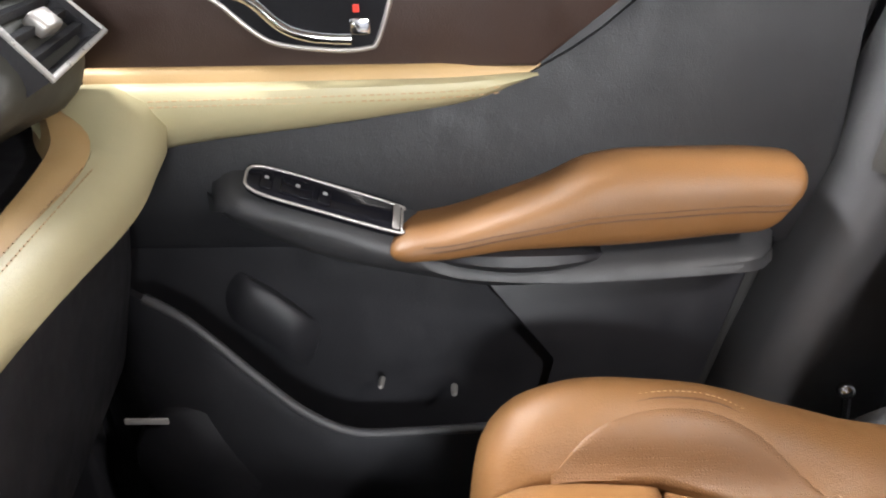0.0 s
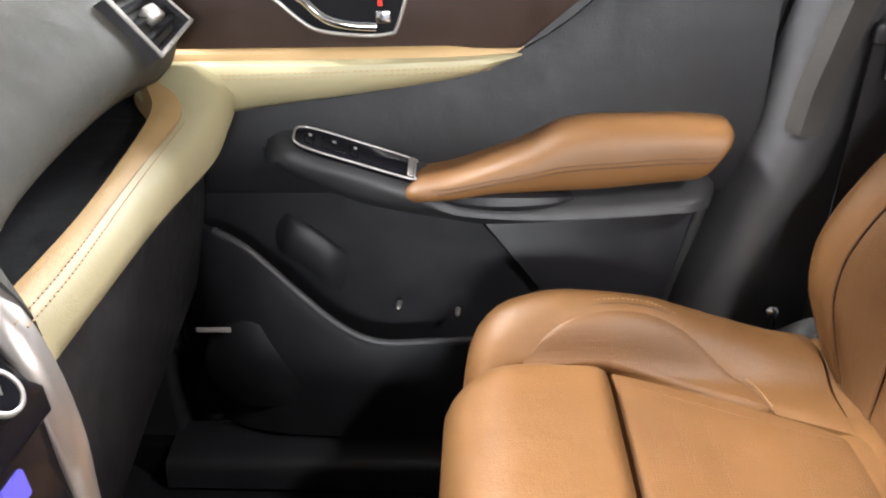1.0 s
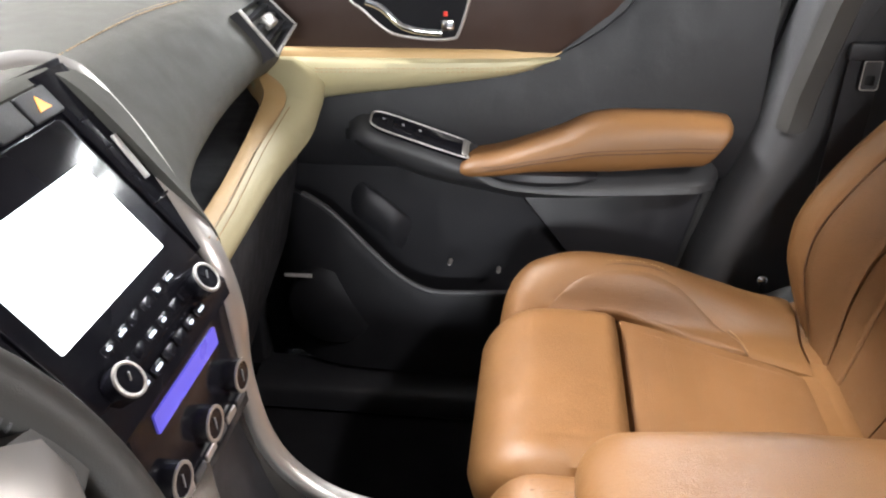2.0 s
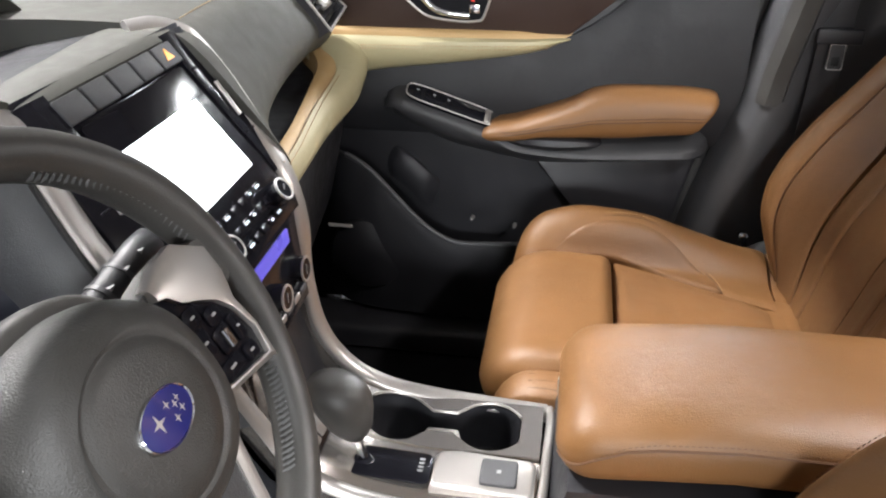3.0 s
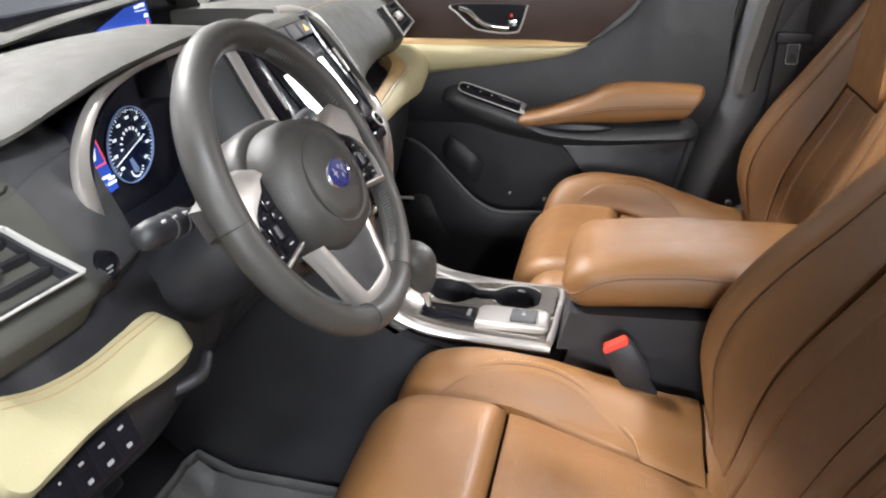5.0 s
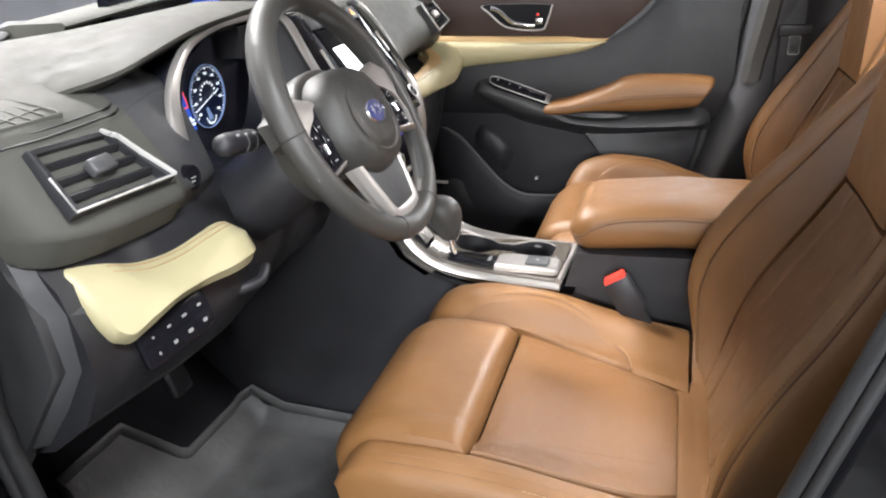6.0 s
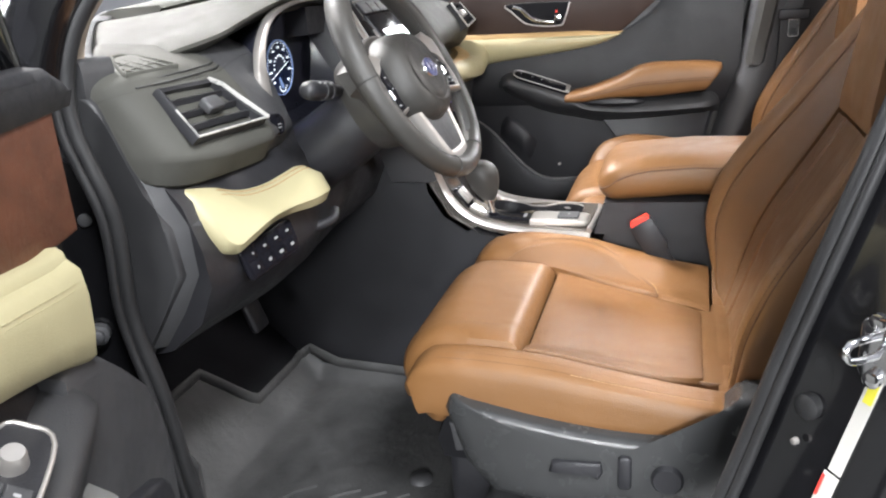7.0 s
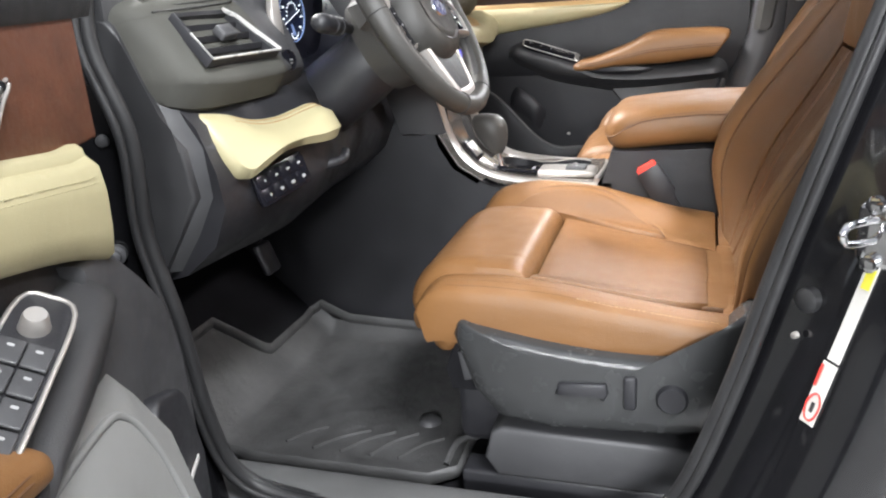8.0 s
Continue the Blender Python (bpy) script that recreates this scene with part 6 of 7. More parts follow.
def buckle(x, y, z, lean, label):
    bk = thing("seat_belt_buckle", (x + 0.06, y, 0.70), label, "belt buckle", "belt buckles")
    R3 = Matrix.Rotation(radians(lean), 3, "Y")
    m = lambda p: Vector((x, y, z)) + R3 @ Vector(p)
    bm = B()
    loft(bm, [[m((a * 0.022 * k, b * 0.012 * k, c)) for a, b in ((-1, -0.7), (-0.7, -1), (0.7, -1), (1, -0.7), (1, 0.7), (0.7, 1), (-0.7, 1), (-1, 0.7))] for c, k in ((0.0, 0.93), (-0.004, 1.0), (-0.06, 1.0), (-0.07, 0.7), (-0.16, 0.55))])
    body = part("housing", bm, BLACK, bk, "black buckle housing")
    bm = B()
    loft(bm, [[m((a * 0.018 * k, b * 0.0085 * k, c)) for a, b in ((-1, -1), (1, -1), (1, 1), (-1, 1))] for c, k in ((-0.004, 1.0), (0.006, 1.0), (0.009, 0.85))])
    part("release_button", bm, RED, bk, "red release button")
    return bk


buckle(0.207, -0.168, 0.831, -32, "black seat belt buckle with red button beside the console")

# chrome seat track glints beside the console
tr = thing("seat_track", (0.345, -0.16, 0.69), "bright metal seat track end", "seat track", "seat tracks")
bm = B()
loft(bm, [[(x, -0.172, z - 0.004), (x, -0.150, z - 0.004), (x, -0.152, z + 0.005), (x, -0.170, z + 0.005)] for x, z in ((0.31, 0.690), (0.34, 0.704), (0.375, 0.720), (0.40, 0.724))])
track = part("track", bm, SILVER_SHEEN, tr)
bm = B()
loft(bm, [[(x, -0.148, z - 0.006), (x, -0.140, z - 0.006), (x, -0.140, z + 0.002), (x, -0.148, z + 0.002)] for x, z in ((0.31, 0.690), (0.34, 0.704), (0.375, 0.720), (0.40, 0.724))])
part("groove", bm, INK, track)

# passenger's belt hanging at the pillar
belt = thing("seat_belt", (0.54, 0.70, 0.9), "black seat belt with dark tongue hanging at the pillar", "seat belt")
bm = B()
loft(bm, [[(0.520 + dx, 0.705, z), (0.568 + dx, 0.705, z), (0.568 + dx, 0.7075, z), (0.520 + dx, 0.7075, z)] for z, dx in ((1.45, 0.03), (1.2, 0.0), (1.1, -0.005), (0.9, -0.01), (0.5, -0.02))])
part("webbing", bm, BLACK, belt, "black belt webbing")
bm = B()
slab(bm, rounded(0.075, 0.026, 0.006, 3, 0.545, 1.132), lambda a, b, c: Vector((a, 0.700 - c, b)), 0.012, 0.003)
tg = part("tongue_grip", bm, BLACK, belt, "black tongue grip")
bm = B()
for o in (rounded(0.026, 0.044, 0.004, 3, 0.545, 1.098),):
    inner = rounded(0.014, 0.016, 0.003, 3, 0.545, 1.09)
    a = [[(x, 0.694, z) for x, z in o], [(x, 0.691, z) for x, z in o], [(x, 0.691, z) for x, z in inner], [(x, 0.694, z) for x, z in inner]]
    loft(bm, a + [a[0]], caps=False)
tong = part("tongue", bm, DARKGREY, belt, "dark belt tongue")
bm = B()
tube(bm, [(x, 0.6905, z) for x, z in rounded(0.025, 0.043, 0.004, 3, 0.545, 1.098)], 0.0012, 5, closed=True)
part("tongue_edge", bm, SILVER_SHEEN, tong, "bright tongue edge")

# ---- doors: built as the passenger door, mirrored and swung open for the driver's ----
def tab(rows):
    return lambda x: lerp_table(rows, x)


def loft_x(bm, xs, ring):
    return loft(bm, [[Vector((x, y, z)) for y, z in ring(x)] for x in xs])


def car_door(name, flip, hinge, turn, label, driver, drop=0.0):
    d = thing(name, hinge, label, "car door", "car doors", flip=flip, turn=turn)
    MIRROR[d] = CY
    d.location.z += drop
    F = -0.285 if driver else -0.365  # where the trim starts
    # inner panel and outer skin
    E0 = -0.345 if driver else -0.44
    edge = ([(-0.45, 0.47)] if driver else [(E0, 0.47)]) + [(0.20, 0.47), (0.28, 0.55), (0.327, 0.72), (0.385, 0.98), (0.428, 1.18), (0.445, 1.262), (E0, 1.262)] + ([(-0.345, 0.95), (-0.38, 0.84), (-0.43, 0.70), (-0.45, 0.60)] if driver else [(-0.445, 1.0)])
    bm = B()
    slab(bm, edge, lambda a, b, c: Vector((a, 0.862 - c, b)), 0.072, 0.006)
    part("panel", bm, BLACK, d, "black door panel")
    bm = B()
    oedge = [(x + (0.02 if x > 0 else -0.012), z - (0.02 if z < 0.6 else 0)) for x, z in edge]
    slab(bm, oedge, lambda a, b, c: Vector((a, 0.862 + c, b)), 0.06, 0.02)
    part("outer_skin", bm, PAINT, d, "gloss black outer door skin")
    bm = B()
    fr = curve([(-0.43, 0.835, 1.24), (-0.30, 0.79, 1.36), (-0.12, 0.72, 1.49), (0.1, 0.675, 1.555), (0.35, 0.67, 1.57), (0.50, 0.675, 1.565), (0.455, 0.80, 1.25)], 6)
    tube(bm, fr, 0.016, 8)
    part("window_frame", bm, PAINT, d, "black window frame")
    bm = B()
    ln = [p for p in fr]
    base = [(-0.43 + 0.885 * k / (len(ln) - 1), 0.838, 1.25) for k in range(len(ln))]
    loft(bm, [[Vector(a), Vector(p), Vector(p) + Vector((0, 0.004, 0)), Vector(a) + Vector((0, 0.004, 0))] for a, p in zip(base, ln)])
    g = part("window_pane", bm, GLASS, d, "clear side window")
    g.visible_shadow = False
    # edge seal at the rear
    bm = B()
    tube(bm, curve([(0.20, 0.80, 0.468), (0.285, 0.80, 0.55), (0.333, 0.80, 0.72), (0.392, 0.80, 0.98), (0.436, 0.80, 1.18), (0.452, 0.80, 1.262)], 5), 0.012, 8)
    part("edge_seal", bm, INK, d)
    # upper brown panel
    bm = B()
    slab(bm, [(F - (0.085 if driver else 0.04), 1.10), (0.098, 1.10), (0.178, 1.166), (0.262, 1.258), (F - (0.085 if driver else 0.04), 1.258)], lambda a, b, c: Vector((a, 0.792 - c, b)), 0.018, 0.005)
    # the open driver door takes the copy brightened for its light
    part("upper_panel", bm, BROWN_LIT if driver else BROWN_SHADED, d, "dark brown soft upper door panel")
    bm = B()
    tube(bm, [(E0 + 0.01, 0.782, 1.262), (0.10, 0.782, 1.262), (0.44, 0.784, 1.262)], 0.014, 8)
    part("belt_line", bm, BLACK, d)
    if driver:
        bm = B()
        loft_x(bm, [-0.410, -0.406, -0.395, -0.37, -0.2, 0.1, 0.43], lambda x: [(0.80, 1.275 - 0.03 * max(0, (-0.385 - x) / 0.025)), (0.776, 1.272 - 0.03 * max(0, (-0.385 - x) / 0.025)), (0.768, 1.262 - 0.02 * max(0, (-0.385 - x) / 0.025)), (0.766, 1.245), (0.772, 1.228), (0.80, 1.226)])
        part("top_pad", bm, CHARCOAL, d, "charcoal padded door top")
    # rear soft panel
    bm = B()
    zt = tab((((-0.42, 0.97), (-0.285, 0.996), (-0.2, 1.024), (-0.1, 1.048)) if driver else ((-0.42, 1.02), (-0.277, 1.034), (-0.119, 1.054))) + ((0.05, 1.078), (0.11, 1.104), (0.19, 1.160), (0.27, 1.255), (0.42, 1.255)))
    loft_x(bm, steps(-0.28 if driver else -0.42, 0.425, 26), lambda x: [(0.80, zt(x)), (0.784, zt(x) - 0.003), (0.777, zt(x) - 0.03), (0.774, 0.98), (0.777, 0.90), (0.80, 0.88)])
    part("rear_panel", bm, CHARCOAL, d, "charcoal soft door panel")
    # cream strip with a tan top band
    top0 = 1.098
    topz = (lambda x: 1.102 + 0.13 * max(0.0, min(0.25, x + 0.25))) if driver else (lambda x: top0)
    bot = tab(((-0.36, 0.96), (-0.285, 0.984), (-0.2, 1.012), (-0.1, 1.036), (0.02, 1.060), (0.07, 1.074), (0.102, 1.094))) if driver else tab(((-0.36, 1.0), (-0.277, 1.020), (-0.119, 1.040), (0.02, 1.060), (0.07, 1.074), (0.102, 1.094)))
    yin = tab(((-0.36, 0.742), (-0.2, 0.744), (0.0, 0.752), (0.10, 0.774)))

    def strip(x):
        b, y, top = bot(x), yin(x), topz(x)
        h = max(0.002, top - 0.006 - b)
        if driver:
            return [(0.795, top - 0.006), (y + 0.014, top - 0.006), (y + 0.003, top - 0.006 - h * 0.10), (y, top - 0.006 - h * 0.35), (y + 0.002, top - 0.006 - h * 0.7), (y + 0.006, b + h * 0.06), (y + 0.014, b), (0.795, b)]
        return [(0.795, top - 0.006), (y + 0.014, top - 0.006), (y + 0.003, top - 0.006 - h * 0.10), (y, top - 0.006 - h * 0.35), (y + 0.004, top - 0.006 - h * 0.6), (y + 0.018, b + h * 0.12), (y + 0.034, b), (0.795, b)]

    bm = B()
    loft_x(bm, steps(F, 0.100, 24), strip)
    cs = part("cream_strip", bm, CREAM, d, "cream leather door strip")
    for q in (0, 1):
        bm = B()
        stitches(bm, [(x, yin(x) + (0.0005 if not driver else 0.001), topz(x) - 0.013 - 0.006 * q - (topz(x) - bot(x)) * 0.1) for x in steps(F + 0.02, 0.06, 30)], 0.005, 0.003, 0.0007 if not driver else 0.0005)
        part("stitching", bm, THREAD if not driver else CREAM, cs)
    bm = B()
    loft_x(bm, steps(F, 0.103, 18), lambda x: [(0.795, topz(x) + 0.006), (yin(x) + 0.022, topz(x) + 0.007), (yin(x) + 0.016, topz(x) + 0.002), (yin(x) + 0.014, topz(x) - 0.008), (0.795, topz(x) - 0.008)])
    part("strip_top" if driver else "tan_band", bm, CREAM if driver else TAN_PALE, d, "cream leather strip top" if driver else "tan leather band")
    # inside handle
    HD = lambda a, b, c: Vector(((a + 0.232) * 1.13 - 0.232 + (0.06 if driver else 0.0), 0.774 - c, b))
    o = [(-0.232, 1.186), (-0.216, 1.166), (-0.190, 1.140), (-0.168, 1.128), (-0.120, 1.122), (-0.092, 1.124), (-0.082, 1.132), (-0.068, 1.180), (-0.074, 1.188), (-0.15, 1.190)]
    o = [(q.x, q.y) for q in curve([(a, b, 0) for a, b in o], 4, closed=True)]
    bm = B()
    slab(bm, o, HD, 0.010, 0.003)
    hd = part("handle_bezel", bm, BLACK, d, "dark chrome handle surround")
    bm = B()
    tube(bm, [HD(a, b, 0.011) for a, b in o if b < 1.187], 0.0026, 8)
    part("bezel_edge", bm, SILVER, hd, "satin silver rim")
    bm = B()
    slab(bm, [(-0.15 + (a + 0.15) * 0.96, 1.156 + (b - 1.156) * 0.95) for a, b in o], lambda a, b, c: HD(a, b, c + 0.0095), 0.002)
    part("handle_cup", bm, CARPET, hd, "black handle cup")
    bm = B()
    ln = curve([HD(-0.212, 1.180, 0.014), HD(-0.190, 1.172, 0.020), HD(-0.165, 1.148, 0.022), HD(-0.140, 1.138, 0.022), HD(-0.105, 1.134, 0.018)], 6)
    tube(bm, ln, 0.0042, 8, squash=1.3)
    part("pull_lever", bm, CHROME, hd, "chrome pull lever")
    bm = B()
    slab(bm, rounded(0.018, 0.016, 0.003, 2, -0.097, 1.146), lambda a, b, c: HD(a, b, c + 0.011), 0.006, 0.0015)
    part("lock_tab", bm, CHROME, hd, "chrome lock tab")
    bm = B()
    box(bm, HD(-0.100, 1.163, 0.0125), (0.006, 0.003, 0.007))
    part("lock_mark", bm, RED, hd, "red lock mark")
    # arm support with switch pod
    tp = tab(((-0.26, 0.978), (-0.235, 0.992), (-0.19, 0.985), (-0.04, 0.938), (0.02, 0.918), (0.12, 0.912), (0.372, 0.925)))
    bt = tab(((-0.26, 0.955), (-0.2, 0.930), (-0.12, 0.900), (-0.02, 0.880), (0.06, 0.868), (0.16, 0.872), (0.372, 0.893)))
    yn = tab(((-0.262, 0.772), (-0.25, 0.748), (-0.22, 0.731), (-0.1, 0.722), (0.06, 0.716), (0.33, 0.718), (0.355, 0.73), (0.378, 0.785)))

    def sup(x):
        t, b, y = tp(x), bt(x), yn(x)
        return [(0.798, t + 0.006), (min(0.79, y + 0.052), t + 0.004), (min(0.788, y + 0.012), t - 0.016), (min(0.787, y + 0.002), t - 0.026), (min(0.786, y), t - 0.034), (min(0.787, y + 0.003), b + 0.012), (min(0.79, y + 0.014), b), (0.798, b - 0.035)]

    bm = B()
    loft_x(bm, steps(-0.262, 0.378, 40), sup)
    part("arm_support", bm, SOFTGREY, d, "charcoal arm support")
    SP = plane_map((-0.130, 0.752, 0.960) if not driver else (-0.038, 0.748, 0.968), (0.95, -0.02, -0.30), (0, 0.92, 0.40))
    L = 0.172 if not driver else 0.19
    o = [(q.x, q.y) for q in curve([(-L / 2, 0, 0), (-L / 2 + 0.012, 0.019, 0), (0, 0.021, 0), (L / 2 - 0.004, 0.019, 0), (L / 2, 0.012, 0), (L / 2, -0.012, 0), (L / 2 - 0.004, -0.020, 0), (0, -0.021, 0), (-L / 2 + 0.012, -0.019, 0)], 4, closed=True)]
    o = [(a, b * (1.25 if driver else 1.0)) for a, b in o]
    bm = B()
    slab(bm, o, lambda a, b, c: SP(a, b, c + 0.001), 0.008, 0.002)
    pod = part("switch_plate", bm, GLOSS if not driver else BLACK, d, "black window switch plate")
    bm = B()
    tube(bm, [SP(a, b, 0.009) for a, b in o], 0.0024 if driver else 0.0017, 8, closed=True)
    part("plate_edge", bm, SILVER, pod, "satin silver plate edge")
    if driver:
        bm = B()
        turned(bm, SP(-0.056, 0.002, 0.009), SP(0, 0, 1) - SP(0, 0, 0), [(0, 0.013), (0.006, 0.0115), (0.012, 0.0105), (0.015, 0.009), (0.015, 0)], 20)
        kn = part("mirror_knob", bm, SILVER, pod, "silver mirror knob")
        for k in range(4):
            for j in (-1, 1):
                bm = B()
                slab(bm, rounded(0.027, 0.0215, 0.002, 2, -0.022 + 0.029 * k, j * 0.0112), lambda a, b, c: SP(a, b, c + 0.009 + 0.10 * max(0.0, a + 0.022 - 0.029 * k)), 0.004, 0.0015)
                key = part("window_switch", bm, DARKGREY, pod, "dark grey window switch")
                bm = B()
                slab(bm, rounded(0.003, 0.006, 0.001, 2, -0.027 + 0.029 * k, j * 0.0112), lambda a, b, c: SP(a, b, c + 0.0132), 0.0004)
                part("mark", bm, MARK, key)
    else:
        for a, w in ((-0.064, 0.014), (-0.030, 0.036), (0.000, 0.014)):
            bm = B()
            slab(bm, rounded(w, 0.024, 0.003, 2, a, 0), lambda u, v, c: SP(u, v, c + 0.009), 0.003, 0.0012)
            key = part("window_switch", bm, GLOSS, pod)
            bm = B()
            slab(bm, rounded(0.005, 0.004, 0.001, 2, a, 0.003), lambda u, v, c: SP(u, v, c + 0.0122), 0.0004)
            part("mark", bm, MARK, key)
        bm = B()
        slab(bm, rounded(0.008, 0.034, 0.002, 2, L / 2 - 0.006, 0), lambda u, v, c: SP(u, v, c + 0.009), 0.003, 0.001)
        part("plate_end", bm, SILVER, pod, "silver end bar")
    # tan armrest pad
    at = tab(((-0.058, 0.932), (-0.03, 0.938), (0.0, 0.944), (0.06, 0.964), (0.11, 0.984), (0.156, 1.006), (0.20, 1.013), (0.30, 1.014), (0.36, 1.010), (0.385, 1.002)))
    ab = tab(((-0.058, 0.906), (0.0, 0.908), (0.07, 0.916), (0.18, 0.918), (0.30, 0.930), (0.355, 0.934), (0.375, 0.940), (0.385, 0.948)))

    X0 = 0.0 if driver else -0.058

    def arm(x):
        t, b = at(x), ab(x)
        blunt = (0.25 + 0.75 * ease(x - X0, 0.022)) * (0.55 + 0.45 * ease(0.385 - x, 0.014))
        h, k = (t - b) / 2 * blunt, 0.45 + 0.55 * blunt
        ring = []
        for j in range(22):
            a = 2 * math.pi * j / 22
            ca, sa = math.cos(a), math.sin(a)
            ring.append((0.752 - 0.048 * k * math.copysign(abs(ca) ** 0.7, ca), (t + b) / 2 + h * math.copysign(abs(sa) ** 0.7, sa) + 0.010 * ca * -0.4))
        return ring

    def undercut(x, z):
        """The pad's rear end slants in towards its underside."""
        s = min(1.0, max(0.0, (at(x) - z) / (at(x) - ab(x))))
        return x - 0.042 * s * max(0.0, (x - 0.29) / 0.095) ** 1.5

    bm = B()
    loft(bm, [[Vector((undercut(x, z), y, z)) for y, z in arm(x)] for x in [X0 + 0.0015 * j for j in range(8)] + steps(X0 + 0.012, 0.370, 56) + [0.374, 0.378, 0.381, 0.3835, 0.385]])
    pad = part("armrest_pad", bm, TAN, d, "tan leather door armrest")
    sm = lambda x: 0.42 * at(x) + 0.58 * ab(x)
    bm = B()
    ln = [(undercut(x, sm(x)), 0.7035 + 0.03 * math.exp(-(x - X0 - 0.007) / 0.012), sm(x)) for x in steps(X0 + 0.007, 0.375, 40)]
    tube(bm, ln, 0.0011, 4)
    part("armrest_seam", bm, SEAM, pad)
    bm = B()
    tube(bm, [(x, y + 0.0006, z + 0.006) for x, y, z in ln], 0.0009, 4)
    part("stitching", bm, SEAM, pad)
    bow = lambda x: max(0.0, math.sin(math.pi * min(1.0, max(0.0, (x + 0.012) / 0.184)))) ** 0.6
    bm = B()
    loft_x(bm, steps(-0.012, 0.172, 24), lambda x: [(0.745, 0.907 + 0.018 * bow(x)), (0.730 - 0.026 * bow(x), 0.907 + 0.010 * bow(x)), (0.730 - 0.030 * bow(x), 0.906), (0.730 - 0.022 * bow(x), 0.905 - 0.009 * bow(x)), (0.745, 0.905 - 0.015 * bow(x))])
    part("pull_cup", bm, BLACK, d, "black pull cup")
    # lower panel with map pocket
    bm = B()
    slab(bm, [(0.02, 0.875), (0.36, 0.885), (0.315, 0.70), (0.27, 0.56), (0.10, 0.56), (0.14, 0.74)], lambda a, b, c: Vector((a, 0.792 - c, b)), 0.016, 0.006)
    part("lower_insert", bm, BLACK, d, "black lower door insert")
    if driver:
        bm = B()
        slab(bm, [(-0.262, 1.002), (-0.305, 0.985), (-0.36, 0.935), (-0.42, 0.88), (-0.452, 0.84), (-0.465, 0.79), (-0.465, 0.50), (-0.10, 0.50), (-0.10, 0.885), (-0.21, 0.889), (-0.215, 1.002)], lambda a, b, c: Vector((a, 0.795 - c, b)), 0.038, 0.010)
        part("front_trim", bm, DARKGREY, d, "charcoal front door trim")
        bm = B()
        loft_x(bm, [-0.268, -0.262, -0.25, -0.22, -0.14, 0.0, 0.12], lambda x: [(0.79, 0.905), (0.775, 0.900 - 0.05 * max(0, (-0.22 - x) / 0.05)), (0.755, 0.88 - 0.05 * max(0, (-0.22 - x) / 0.05)), (0.722, 0.78), (0.697, 0.66), (0.685, 0.50), (0.79, 0.50)])
        pk = part("map_pocket", bm, POCKET_LIT, d, "door pocket, the light on it painted as pale grey")
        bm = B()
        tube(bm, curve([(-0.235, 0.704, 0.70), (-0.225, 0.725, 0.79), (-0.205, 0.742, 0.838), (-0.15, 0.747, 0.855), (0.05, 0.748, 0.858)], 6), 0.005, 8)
        part("pocket_rim", bm, POCKET_LIT, pk)
        bm = B()
        slab(bm, [(-0.300, 0.806), (-0.370, 0.780), (-0.385, 0.765), (-0.419, 0.664), (-0.410, 0.594), (-0.385, 0.49), (-0.21, 0.49), (-0.245, 0.715), (-0.285, 0.798)], lambda a, b, c: Vector((a, 0.770 - c, b)), 0.032, 0.006)
        sg = part("speaker_grille", bm, BLACK, d, "black speaker column")
        bm = B()
        slab(bm, [(-0.333, 0.664), (-0.381, 0.670), (-0.381, 0.677), (-0.333, 0.671)], lambda a, b, c: Vector((a, 0.7375 - c, b)), 0.003, 0.0008)
        part("speaker_badge", bm, SILVER_SHEEN, sg, "plain chrome speaker badge")
    else:
        rim_ = curve([(-0.43, 0.79, 0.87), (-0.36, 0.735, 0.862), (-0.29, 0.714, 0.832), (-0.219, 0.708, 0.760), (-0.165, 0.706, 0.708), (-0.11, 0.705, 0.680), (-0.04, 0.705, 0.680), (0.05, 0.706, 0.685), (0.22, 0.708, 0.692)], 6)
        bm = B()
        loft(bm, [[(p.x, p.y, p.z), (p.x, p.y + 0.014, p.z - 0.002), (p.x + 0.004, min(0.79, p.y + 0.03), 0.50), (p.x + 0.004, p.y + 0.012, 0.49), (p.x, p.y - 0.004, p.z - 0.03)] for p in rim_])
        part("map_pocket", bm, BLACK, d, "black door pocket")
        bm = B()
        tube(bm, [p + Vector((0, 0.004, 0.001)) for p in rim_[8:]], 0.006, 8)
        part("pocket_rim", bm, DARKGREY, d, "dark grey pocket rim")
        bm = B()
        spine = curve([(-0.262, 0.790, 0.860), (-0.240, 0.770, 0.852), (-0.210, 0.764, 0.834), (-0.180, 0.765, 0.806), (-0.160, 0.788, 0.778)], 6)
        loft(bm, [[(p.x + 0.010 * math.cos(a), p.y + 0.010 * (1 - math.sin(a)), p.z - 0.012 + 0.012 * math.cos(a) - 0.04 * (j / 10) ** 2) for j, a in enumerate(steps(-0.6, 3.0, 10))] + [(p.x - 0.01, 0.798, p.z - 0.06), (p.x, 0.798, p.z)] for p in spine])
        part("pocket_divider", bm, BLACK, d, "black bottle holder wall")
        bm = B()
        turned(bm, (-0.30, 0.742, 0.63), (0, -1, 0), [(0, 0.085), (0.022, 0.083), (0.028, 0.078), (0.029, 0.0)], 36)
        sg = part("speaker_grille", bm, BLACK, d, "round black speaker grille")
        bm = B()
        slab(bm, rounded(0.052, 0.008, 0.001, 2, -0.352, 0.705), lambda a, b, c: Vector((a, 0.7035 - c, b)), 0.003, 0.0008)
        part("speaker_badge", bm, SILVER_SHEEN, sg, "plain chrome speaker badge")
    return d


car_door("passenger_door", False, (-0.46, 0.87, 0.42), 0.0, "charcoal passenger door trim with tan armrest, closed", False)
